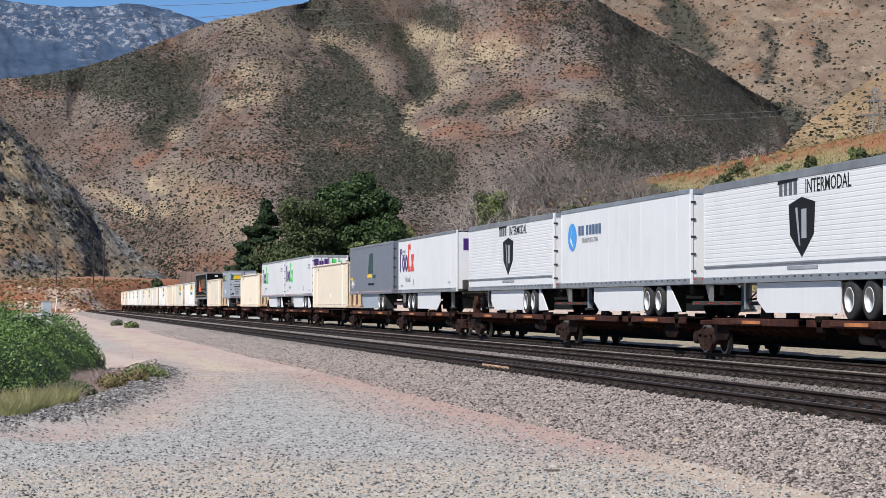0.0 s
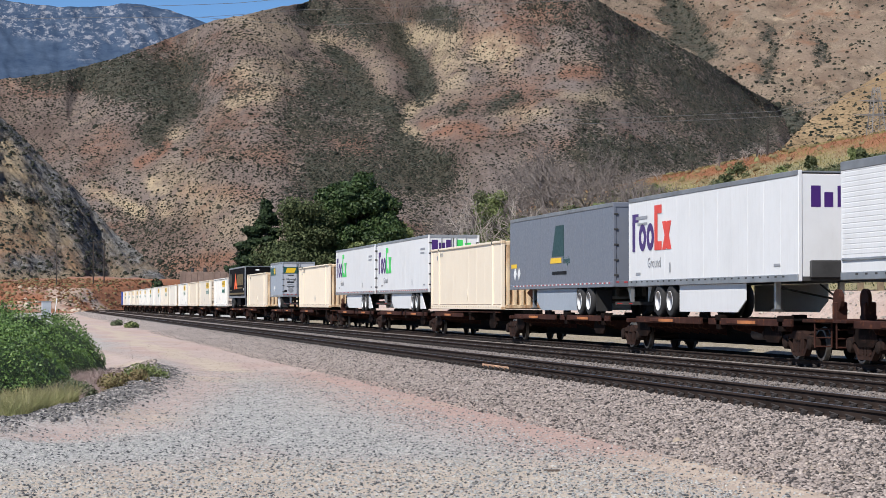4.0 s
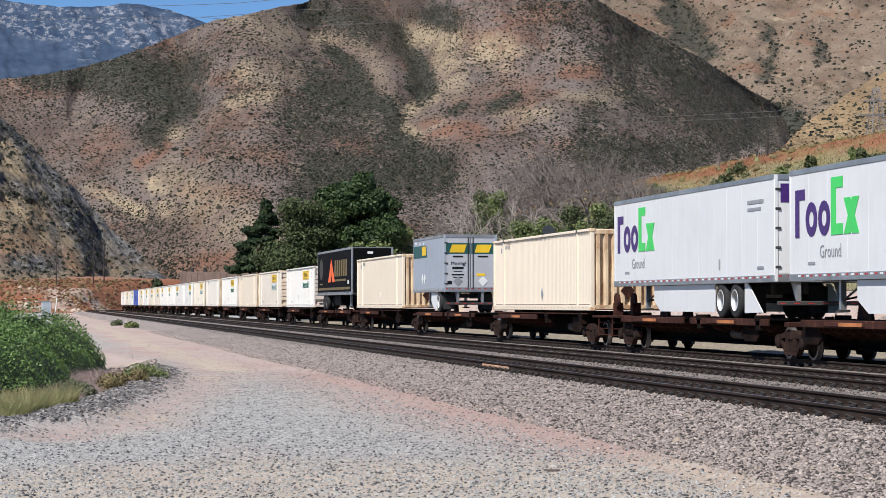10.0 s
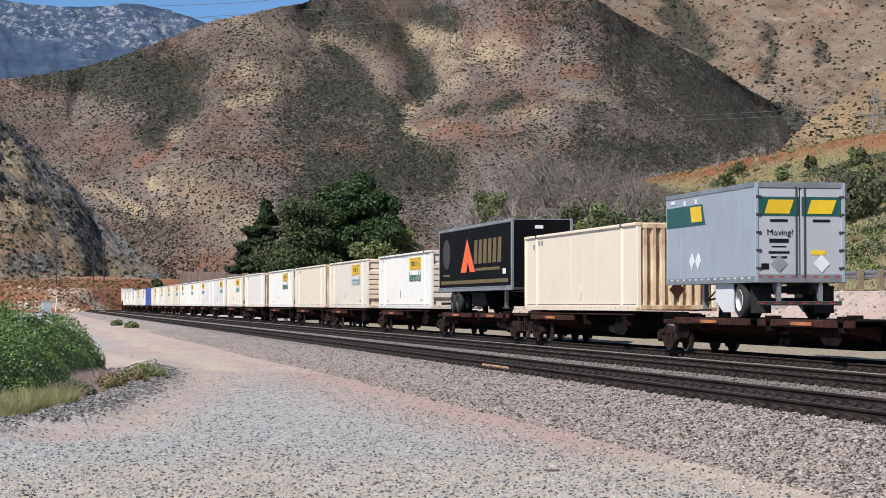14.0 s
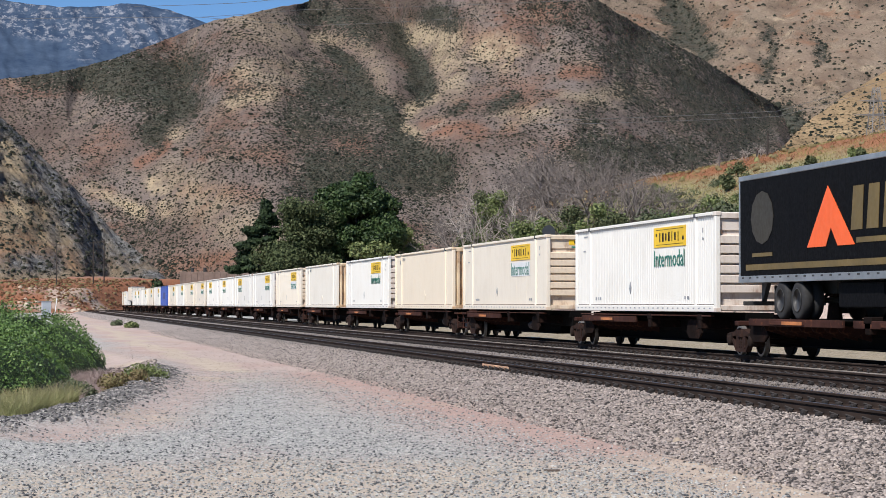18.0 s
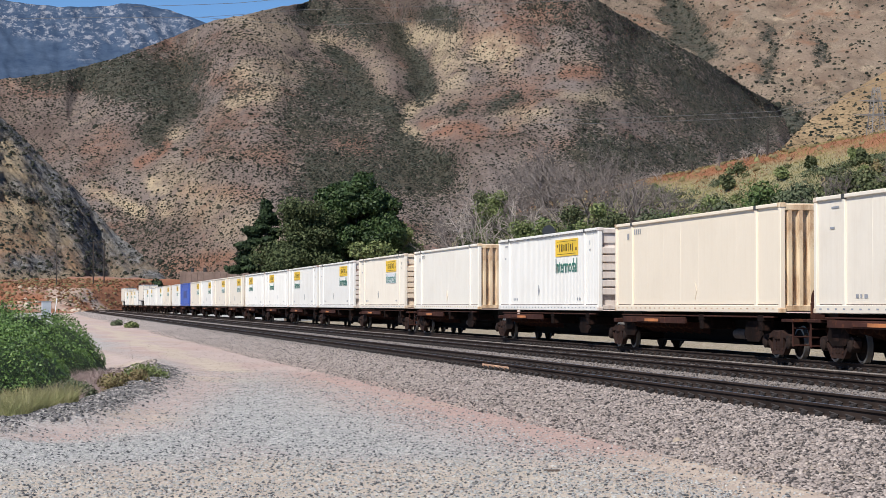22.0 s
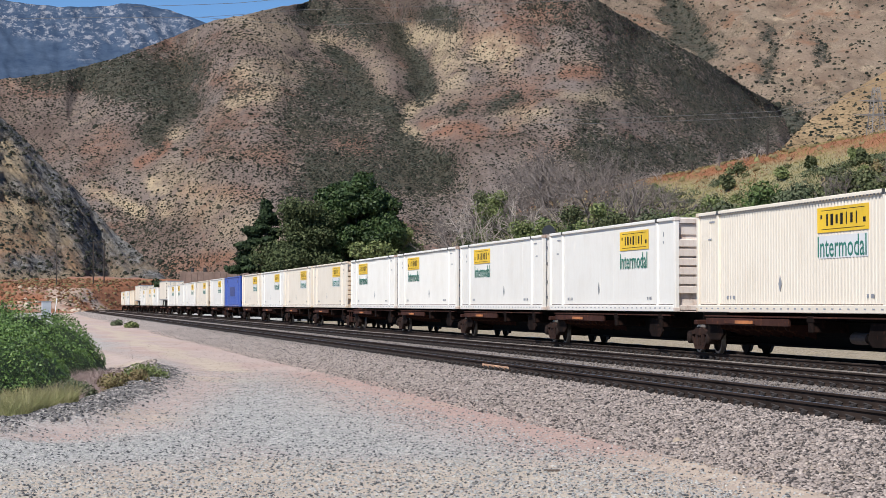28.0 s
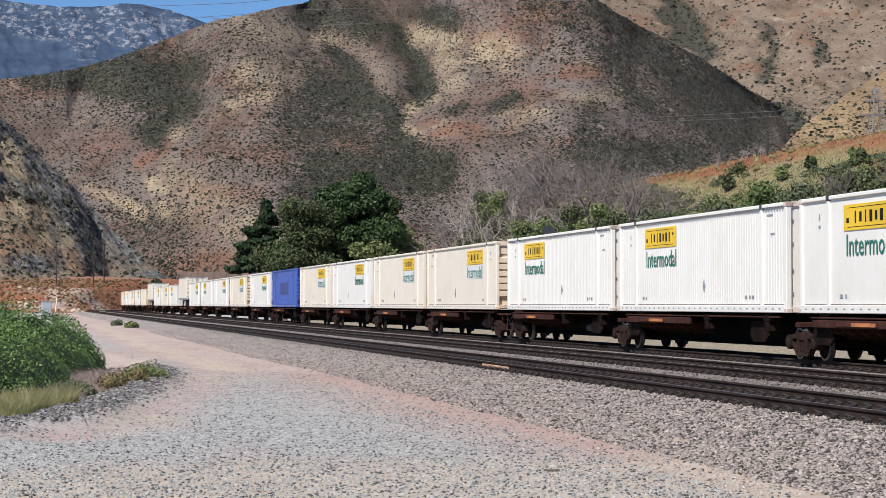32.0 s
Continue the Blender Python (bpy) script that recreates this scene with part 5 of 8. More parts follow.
            marks(t, [(g * -3.2, z0 + 0.95, 5.0, 0.13), (0, z0 + 0.42, L - 1.2, 0.16), (g * 6.0, z0 + 0.75, 1.6, 0.1)], GOLD_MARK, X)
            crest = Form().prism([(g * (6.0 + 0.9 * math.cos(a)), z0 + 1.75 + 0.72 * math.sin(a)) for a in np.linspace(0, 6.283, 13)[:-1]], "x", X - 0.004, X + 0.004)
            part("mark", crest, plain("dim_bronze_crest", (0.034, 0.025, 0.012), 0.5), t, "dim bronze round crest")
            marks(t, [(g * -6.6, z0 + 0.8, 0.6, 0.22)], REFLECT_WHITE, X)
        elif kind == "blue" and sx < 0:
            oval = [(h - 1.7 + 0.62 * math.cos(a), z0 + 1.85 + 0.50 * math.sin(a)) for a in np.linspace(0, 6.283, 17)[:-1]]
            part("mark", Form().prism(oval, "x", X - 0.004, X + 0.004), BLUE_MARK, t, "blue oval mark")
            part("mark", Form().prism([(h - 1.9, z0 + 1.45), (h - 1.4, z0 + 1.7), (h - 1.75, z0 + 2.25), (h - 1.5, z0 + 1.8)], "x", X - 0.008, X), REFLECT_WHITE, t)
            marks(t, [(h - 2.75 - 0.42 * i - (0.25 if i > 1 else 0), z0 + 2.05, 0.30, 0.34) for i in range(7)], plain("slate_blue_mark", (0.07, 0.12, 0.22), 0.5), X)
            w = part("lettering", words("TRANSPORTATION", 0.25, GREY_INK), None, t)
            w.location = (X, h - 4.2, z0 + 1.68)
        elif kind == "reefer" and sx < 0:
            yc = -0.2
            part("mark", Form().prism([(yc + 0.95, z0 + 2.0), (yc, z0 + 2.16), (yc - 0.95, z0 + 2.0), (yc - 0.85, z0 + 1.2), (yc, z0 + 0.62), (yc + 0.85, z0 + 1.2)], "x", X - 0.006, X + 0.006), BLACK_INK, t, "black shield mark")
            part("mark", Form().prism([(yc + 0.2, z0 + 0.95), (yc + 0.45, z0 + 1.9), (yc + 0.3, z0 + 1.9), (yc + 0.1, z0 + 0.9)], "x", X - 0.010, X), GREY_INK, t)
            part("mark", Form().box(X - 0.010, X, yc - 0.35, yc + 0.0, z0 + 1.1, z0 + 1.85), GREY_INK, t)
            marks(t, [(yc + 1.55 - 0.36 * i, z0 + 2.42, 0.24, 0.34) for i in range(4)], GREY_DIM, X)
            part("mark", Form().prism([(yc + 1.8, z0 + 2.55), (yc + 1.7, z0 + 2.72), (yc + 0.3, z0 + 2.72), (yc + 0.3, z0 + 2.6)], "x", X - 0.006, X + 0.006), BLACK_INK, t)
            w = part("lettering", words("INTERMODAL", 0.50, BLACK_INK, 0.004), None, t)
            w.location = (X, yc - 1.8, z0 + 2.40)
            marks(t, [(yc, z0 + 0.36, 2.2, 0.09)], GREY_INK, X)
    part("roof", Form().box(-W + 0.03, W - 0.03, -h + 0.02, h - 0.02, z1 - 0.06, z1 - 0.02), STEEL, t)
    part("floor", Form().box(-W + 0.04, W - 0.04, -h + 0.02, h - 0.02, z0 + 0.02, z0 + 0.14), DARK_STEEL, t)
    part("front_wall", Form().box(-W + 0.02, W - 0.02, h - 0.07, h - 0.01, z0 + 0.12, z1 - 0.1, 0.012), skin, t)
    if kind == "red":
        for i, (w, hh, ink) in enumerate(((0.26, 1, PURPLE), (0.24, 0.7, PURPLE), (0.26, 1, PURPLE), (0.25, 1.1, RED_MARK), (0.28, 0.75, RED_MARK))):
            x = 0.95 - i * 0.36
            part("mark", Form().box(x - w, x, h - 0.012, h - 0.004, z1 - 0.95, z1 - 0.95 + 0.55 * hh), ink, t)
        part("vent_box", Form().box(-1.0, 1.0, h - 0.02, h + 0.10, z0 + 0.08, z0 + 0.55, 0.03), DARK_STEEL, t)
        for i in range(6):
            part("unit_mark", Form().box(-W - 0.012, -W - 0.005, h - 0.22, h - 0.10, z0 + 2.4 - i * 0.26, z0 + 2.58 - i * 0.26), BLACK_INK, t)
    if kind == "black":
        part("nose_plate", Form().box(0.2, 0.5, h - 0.012, h + 0.004, z0 + 0.9, z0 + 1.25), STEEL, t)
        part("nose_badge", Form().box(-0.05, 0.3, h - 0.012, h + 0.004, z1 - 0.42, z1 - 0.28), REFLECT_WHITE, t)
    # doors at the rear
    dskin = DOOR_GREY if kind == "pup" else skin
    for sx in (-1, 1):
        a, b = sorted((sx * 0.02, sx * (W - 0.09)))
        door = part("door", Form().box(a, b, -h + 0.015, -h + 0.07, z0 + 0.22, z1 - 0.16, 0.012), dskin, t)
        for k in (0.12,) if kind == "pup" else (0.14, 0.62):
            part("lock_rod", Form().tube((sx * k, -h - 0.01, z0 + 0.15), (sx * k, -h - 0.01, z1 - 0.12), 0.022, n=6), DARK_STEEL if kind == "pup" else STEEL, door)
        for i in range(5):
            zz = z0 + 0.4 + i * (z1 - z0 - 0.8) / 4
            part("hinge", Form().box(sx * (W - 0.10) - 0.08, sx * (W - 0.10) + 0.08, -h - 0.02, -h + 0.03, zz - 0.035, zz + 0.035, 0.01), DARK_STEEL, door)
        if kind == "green":
            n = 3 if sx < 0 else 2
            for i in range(n):
                w, x = 0.26, (-1.12 + i * 0.36 if sx < 0 else 0.14 + i * 0.42)
                part("mark", Form().box(x, x + w + 0.05, -h + 0.004, -h + 0.016, z1 - 0.75, z1 - 0.25 - (0.14 if i == 1 else 0)), PURPLE if sx < 0 else LIME, door)
        if kind == "pup":
            part("band", Form().box(a + 0.02, b - 0.02, -h + 0.004, -h + 0.016, z1 - 0.92, z1 - 0.40), GREEN_BAND, door, "dark green band")
            part("mark", Form().prism([(a + 0.18, z1 - 0.86), (a + 0.30, z1 - 0.48), (b - 0.16, z1 - 0.48), (b - 0.30, z1 - 0.86)], "y", -h - 0.004, -h + 0.008), YELLOW, door, "yellow block mark")
            rows = [(0.0, z1 - 1.05, 0.5, 0.07)]
            if sx < 0:
                rows += [(0.0, z1 - 1.60, 0.55, 0.11), (0.0, z1 - 1.76, 0.42, 0.03), (0.0, z1 - 1.92, 0.6, 0.06), (0.0, z1 - 2.05, 0.45, 0.05), (-0.4, z1 - 2.3, 0.22, 0.16)]
                wd = part("lettering", once("moving", lambda: words("Moving?", 0.235, BLACK_INK, 0.0).copy()), None, door)
                wd.location, wd.rotation_euler = (-0.58, -h + 0.002, z1 - 1.38), (0, 0, math.pi / 2)
            for dx, zz, ww, hh in rows:
                c = (a + b) / 2 + dx
                part("mark", Form().box(c - ww / 2, c + ww / 2, -h + 0.004, -h + 0.013, zz - hh / 2, zz + hh / 2), BLACK_INK, door)
            if sx > 0:
                part("mark", Form().box(0.30, 0.72, -h + 0.004, -h + 0.013, z1 - 1.98, z1 - 1.86), YELLOW, door)
            c = (a + b) / 2
            part("placard", Form().prism([(c, z0 + 0.28), (c + 0.24, z0 + 0.52), (c, z0 + 0.76), (c - 0.24, z0 + 0.52)], "y", -h - 0.002, -h + 0.012), GREY_INK if sx < 0 else REFLECT_WHITE, door, "diamond placard")
    for zz, hh in ((z0, 0.22), (z1 - 0.16, 0.16)):
        part("rear_sill", Form().box(-W, W, -h - 0.005, -h + 0.09, zz, zz + hh, 0.012), STEEL if kind != "grey" else dskin, t)
    tape = Form()
    for i in range(8):
        tape.box(-W + 0.05 + i * 0.32, -W + 0.19 + i * 0.32, -h - 0.009, -h - 0.004, z0 + 0.15, z0 + 0.185)
    tagged(part("marking_tape", tape, REFLECT_RED, t), kind="stuff")
    bumper = part("bumper", Form().box(-1.2, 1.2, -h + 0.02, -h + 0.12, z0 - 0.62, z0 - 0.50, 0.015), DARK_STEEL, t)
    stripes = Form()
    for i in range(6):
        stripes.box(-1.15 + i * 0.4, -0.98 + i * 0.4, -h + 0.013, -h + 0.018, z0 - 0.575, z0 - 0.55)
    tagged(part("bumper_tape", stripes, REFLECT_RED, bumper), kind="stuff")
    for x in (-0.6, 0.6):
        part("bumper_post", Form().prism([(-h + 0.05, z0 - 0.5), (-h + 0.12, z0 - 0.5), (-h + 0.5, z0), (-h + 0.05, z0)], "x", x - 0.06, x + 0.06), STEEL if kind != "black" else DARK_STEEL, t)
    axles = (-h + 1.35,) if kind == "pup" else (-h + 3.3, -h + 4.55)
    for y in axles:
        part("axle", Form().tube((-1.0, y, 1.55), (1.0, y, 1.55), 0.075), DARK_STEEL, t)
        for sx in (-1, 1):
            road_wheel(y, 1.55, sx, t, RIM_WHITE if kind != "black" else DARK_STEEL)
    part("bogie_frame", Form().box(-0.55, -0.42, axles[0] - 0.9, axles[-1] + 0.9, 1.72, 2.04).box(0.42, 0.55, axles[0] - 0.9, axles[-1] + 0.9, 1.72, 2.04).box(-0.5, 0.5, axles[0] - 0.2, axles[0] - 0.05, 1.75, 1.95), DARK_STEEL, t)
    if kind not in ("black", "plain"):
        for sx in (-1, 1):
            y0, y1 = (-h + 2.1, -h + 3.7) if kind == "pup" else (axles[-1] + 0.75, h - 4.4)
            a, b = sorted((sx * 1.18, sx * 1.21))
            part("skirt", Form().prism([(y0, 1.22), (y1 - 0.7, 1.22), (y1, 1.55), (y1, 2.02), (y0, 2.02)], "x", a, b), WHITE_SKIN if kind != "grey" else PALE_GREY, t, "white side skirt panel")
            if kind in ("green", "blue", "reefer"):
                part("skirt", Form().prism([(axles[0] - 0.62, 1.2), (axles[0] - 0.62, 2.02), (axles[0] - 0.9, 2.02), (axles[0] - 2.1, 1.22)], "x", a, b), WHITE_SKIN, t, "white wedge skirt panel")
    else:
        part("toolbox", Form().box(-1.1, 1.1, -1.0, 1.9, 1.35, 2.0, 0.04), BLACK_SKIN, t)
    for sx in (-1, 1):
        leg = part("landing_leg", Form().box(sx * 0.9 - 0.07, sx * 0.9 + 0.07, h - 2.75, h - 2.6, 1.3, 2.04), STEEL, t)
        part("landing_foot", Form().box(sx * 0.9 - 0.14, sx * 0.9 + 0.14, h - 2.82, h - 2.53, 1.25, 1.31), DARK_STEEL, leg)
    part("leg_brace", Form().tube((-0.9, h - 2.66, 1.55), (0.9, h - 2.66, 1.9), 0.03, n=6).tube((-0.9, h - 2.6, 1.5), (-0.9, h - 4.2, 2.0), 0.03, n=6), DARK_STEEL, t)
    tagged(part("mudflap", Form().box(-1.2, -0.62, axles[0] - 0.72, axles[0] - 0.70, 1.2, 1.95).box(0.62, 1.2, axles[0] - 0.72, axles[0] - 0.70, 1.2, 1.95), RUBBER, t), kind="stuff")
    return t


# ---- the train: spine cars ----
def wheelset():
    f = Form().tube((-0.72, 0, 0), (0.72, 0, 0), 0.085, n=10)
    for sx in (-1, 1):
        prof = [(sx * 0.66, 0.09), (sx * 0.665, 0.455), (sx * 0.695, 0.462), (sx * 0.70, 0.43), (sx * 0.80, 0.42), (sx * 0.805, 0.36), (sx * 0.745, 0.33), (sx * 0.735, 0.16), (sx * 0.83, 0.14), (sx * 0.83, 0.09)]
        f.lathe_x(prof, 0, 0, 28)
        for i in range(3):
            a = i * 2.094
            f.box(sx * 0.831, sx * 0.845, 0.05 * math.cos(a) - 0.015, 0.05 * math.cos(a) + 0.015, 0.05 * math.sin(a) - 0.015, 0.05 * math.sin(a) + 0.015)
    me = f.mesh("wheelset", [WHEEL_DARK, TREAD])
    for p in me.polygons:
        c = p.center
        r = math.hypot(c.y, c.z)
        if 0.37 < r < 0.45 and 0.69 < abs(c.x) < 0.81:
            p.material_index = 1
    return me


def side_frame(sx):
    x = sx * 1.0
    f = Form()
    # an open cast frame: upper bar, lower bar, columns
    f.prism([(-1.18, 0.38), (-1.18, 0.56), (-0.98, 0.64), (-0.5, 0.68), (-0.3, 0.76), (0.3, 0.76), (0.5, 0.68), (0.98, 0.64), (1.18, 0.56), (1.18, 0.38), (0.92, 0.50), (0.5, 0.56), (-0.5, 0.56), (-0.92, 0.50)], "x", x - 0.09, x + 0.09)
    f.prism([(-0.85, 0.52), (-0.72, 0.52), (-0.36, 0.22), (0.36, 0.22), (0.72, 0.52), (0.85, 0.52), (0.42, 0.11), (-0.42, 0.11)], "x", x - 0.08, x + 0.08)
    for y in (-0.34, 0.34):
        f.box(x - 0.08, x + 0.08, y - 0.06, y + 0.06, 0.2, 0.6)
    return f


TRUCK_PARTS = {}


def make_truck(parent, y):
    """A two-axle truck with cast side frames; returns its wheelsets."""
    if not TRUCK_PARTS:
        TRUCK_PARTS["wheelset"] = wheelset()
        for sx in (-1, 1):
            TRUCK_PARTS[sx] = side_frame(sx).mesh("side_frame", TRUCK_RUST)
        sp = Form()
        for sx in (-1, 1):
            for yy in (-0.2, 0.0, 0.2):
                for k in range(5):
                    sp.lathe_x([(sx * 1.0 - 0.085, 0.04), (sx * 1.0 - 0.08, 0.085), (sx * 1.0 + 0.08, 0.085), (sx * 1.0 + 0.085, 0.04)], yy, 0.27 + 0.065 * k, 8)
        TRUCK_PARTS["springs"] = sp.mesh("spring_nest", TRUCK_RUST)
        TRUCK_PARTS["bolster"] = Form().box(-1.12, 1.12, -0.2, 0.2, 0.5, 0.74, 0.03).tube((0, 0, 0.7), (0, 0, 0.86), 0.22, n=16).mesh("bolster", TRUCK_RUST)
        jb = Form()
        for sx in (-1, 1):
            for yy in (-0.89, 0.89):
                jb.lathe_x([(sx * 0.9, 0.16), (sx * 1.12, 0.15), (sx * 1.15, 0.10), (sx * 1.16, 0.03)], yy, 0.42, 14)
                jb.box(sx * 1.0 - 0.1, sx * 1.0 + 0.1, yy - 0.2, yy + 0.2, 0.50, 0.62)
        TRUCK_PARTS["bearings"] = jb.mesh("axle_bearing", WHEEL_DARK)
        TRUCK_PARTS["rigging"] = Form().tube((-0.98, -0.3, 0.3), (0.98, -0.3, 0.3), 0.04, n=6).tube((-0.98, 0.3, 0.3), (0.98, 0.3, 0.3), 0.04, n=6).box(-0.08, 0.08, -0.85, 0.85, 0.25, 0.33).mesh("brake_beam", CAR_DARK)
    truck = part("truck", TRUCK_PARTS["bolster"], None, parent, "rusty cast-steel railway truck", (0, y, 0))
    for sx in (-1, 1):
        part("side_frame", TRUCK_PARTS[sx], None, truck)
    for k in ("springs", "bearings", "rigging"):
        tagged(part(TRUCK_PARTS[k].name.split(".")[0], TRUCK_PARTS[k], None, truck), kind="stuff")
    sets = []
    for yy in (-0.89, 0.89):
        w = part("wheelset", TRUCK_PARTS["wheelset"], None, truck, "brown wheels with bright treads", (0, yy, 0.42))
        sets.append(w)
    return sets


def spine_meshes():
    m = {}
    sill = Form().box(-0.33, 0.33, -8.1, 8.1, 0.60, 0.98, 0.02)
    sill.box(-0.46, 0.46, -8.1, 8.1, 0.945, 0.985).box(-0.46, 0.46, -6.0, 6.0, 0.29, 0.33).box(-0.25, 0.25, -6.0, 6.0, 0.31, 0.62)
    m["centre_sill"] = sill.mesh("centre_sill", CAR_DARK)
    # added dark filler: keeps the gap below a container as black as shade
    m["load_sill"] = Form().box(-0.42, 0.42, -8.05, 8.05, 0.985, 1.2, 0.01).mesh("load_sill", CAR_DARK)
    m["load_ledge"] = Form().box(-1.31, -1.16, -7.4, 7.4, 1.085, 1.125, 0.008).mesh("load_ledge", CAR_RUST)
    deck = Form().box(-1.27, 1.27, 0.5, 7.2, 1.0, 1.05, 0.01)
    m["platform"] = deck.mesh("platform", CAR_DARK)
    m["side_beam_l"] = Form().box(-1.30, -1.22, 0.4, 7.3, 0.86, 1.05, 0.012).box(-1.33, -1.22, 3.0, 5.6, 0.90, 1.0, 0.008).mesh("side_beam", CAR_RUST)
    m["side_beam_r"] = Form().box(1.22, 1.30, 0.4, 7.3, 0.86, 1.05, 0.012).mesh("side_beam", CAR_RUST)
    m["stripe"] = Form().box(-1.337, -1.331, 3.1, 4.6, 0.905, 0.995).mesh("stripe", CAR_ORANGE)
    m["gusset"] = Form().prism([(-1.24, 0.88), (-0.34, 0.88), (-0.34, 0.52), (-1.15, 0.74)], "y", -0.02, 0.02).box(-1.24, -0.34, -0.07, 0.07, 0.87, 0.89).mesh("gusset", CAR_RUST)
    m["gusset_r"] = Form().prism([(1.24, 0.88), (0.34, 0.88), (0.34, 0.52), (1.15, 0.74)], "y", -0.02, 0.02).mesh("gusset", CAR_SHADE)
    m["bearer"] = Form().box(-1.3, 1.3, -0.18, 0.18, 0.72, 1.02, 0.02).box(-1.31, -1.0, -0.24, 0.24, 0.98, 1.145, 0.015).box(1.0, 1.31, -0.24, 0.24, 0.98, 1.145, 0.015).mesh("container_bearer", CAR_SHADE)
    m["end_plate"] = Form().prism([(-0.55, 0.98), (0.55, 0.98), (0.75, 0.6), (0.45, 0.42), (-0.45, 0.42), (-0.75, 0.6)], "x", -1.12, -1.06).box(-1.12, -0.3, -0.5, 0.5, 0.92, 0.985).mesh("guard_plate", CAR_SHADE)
    m["hitch"] = Form().prism([(-0.5, 1.0), (0.5, 1.0), (0.18, 2.0), (-0.18, 2.0)], "x", -0.42, -0.34).prism([(-0.5, 1.0), (0.5, 1.0), (0.18, 2.0), (-0.18, 2.0)], "x", 0.34, 0.42).box(-0.45, 0.45, -0.35, 0.35, 1.94, 2.03, 0.02).tube((-0.38, 0.4, 1.1), (0.38, -0.1, 1.9), 0.05, n=6).mesh("hitch_stand", CAR_RUST)
    m["reservoir"] = Form().tube((-0.62, -3.5, 0.60), (-0.62, -2.5, 0.60), 0.15, n=14).mesh("air_reservoir", plain("dusty_tank", (0.060, 0.040, 0.032), 0.7, 0, 0.3, 5))
    m["coupler"] = Form().box(-0.12, 0.12, 0.0, 1.2, 0.68, 0.9, 0.03).box(-0.2, 0.2, 0.9, 1.3, 0.64, 0.95, 0.05).mesh("coupler", TRUCK_RUST)
    end = Form().box(-1.25, 1.25, 0.0, 0.9, 0.98, 1.06, 0.01)
    for x in (-1.2, -0.75):
        end.tube((x, 0.75, 0.35), (x, 0.75, 1.05), 0.025, n=6)
    for z in (0.38, 0.6, 0.82):
        end.tube((-1.2, 0.75, z), (-0.75, 0.75, z), 0.02, n=6)
    end.tube((-0.55, 0.6, 1.55), (-0.45, 0.6, 1.55), 0.28, n=14).box(-0.6, -0.3, 0.4, 0.7, 1.05, 1.5, 0.02)
    m["end_platform"] = end.mesh("end_platform", CAR_RUST)
    m["joint"] = Form().box(-0.4, 0.4, -0.7, 0.7, 0.86, 1.0, 0.04).tube((0, 0, 0.98), (0, 0, 1.12), 0.13, n=12).box(-1.2, -0.3, -0.16, 0.16, 0.84, 0.98, 0.02).mesh("articulated_joint", CAR_RUST)
    return m


SPINE = {}
WHEELSETS = []


def spine_unit(ends, load, first):
    """One unit of an articulated spine car. ends: 0 a shared truck at +y, 1 its own truck and coupler at +y; first: also at -y."""
    if not SPINE:
        SPINE.update(spine_meshes())
    u = thing("spine_car", "rust-brown articulated spine car unit with dark rusty trucks", "rail car", "cars of the train")
    P = lambda k, y=0.0, x=0.0, label="": part(SPINE[k].name.split(".")[0], SPINE[k], None, u, label, (x, y, 0))
    P("centre_sill"), P("platform"), P("side_beam_l"), P("side_beam_r"), P("stripe", label="faded orange stripe")
    for y in (0.9, 1.8, 2.7, 3.6, 4.5, 5.4, 6.3):
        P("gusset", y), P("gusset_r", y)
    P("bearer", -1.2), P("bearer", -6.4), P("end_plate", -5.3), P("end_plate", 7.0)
    if load == "container":
        P("load_sill"), P("load_ledge")
    if load == "trailer":
        P("hitch", 5.2)
        far = part("rear_platform", SPINE["platform"], None, u, "", (0, -7.6, 0))
        part("rear_side_beam", SPINE["side_beam_l"], None, u, "", (0, -7.6, 0))
        part("rear_stripe", SPINE["stripe"], None, u, "", (0, -7.6, 0))
        for y in (-6.6, -5.4, -3.4, -2.2):
            P("gusset", y), P("gusset_r", y)
    if ends or first:
        P("reservoir")
    sets = []
    if ends:
        sets += make_truck(u, 7.15)
        P("coupler", 8.1), P("end_platform", 7.9)
    else:
        sets += make_truck(u, 8.62)
        P("joint", 8.62)
    if first:
        sets += make_truck(u, -7.15)
        c = part("coupler", SPINE["coupler"], None, u, "", (0, -8.1, 0))
        c.rotation_euler = (0, 0, math.pi)
        c = part("end_platform", SPINE["end_platform"], None, u, "", (0, -7.9, 0))
        c.scale = (1, -1, 1)
    WHEELSETS.extend(sets)
    return u


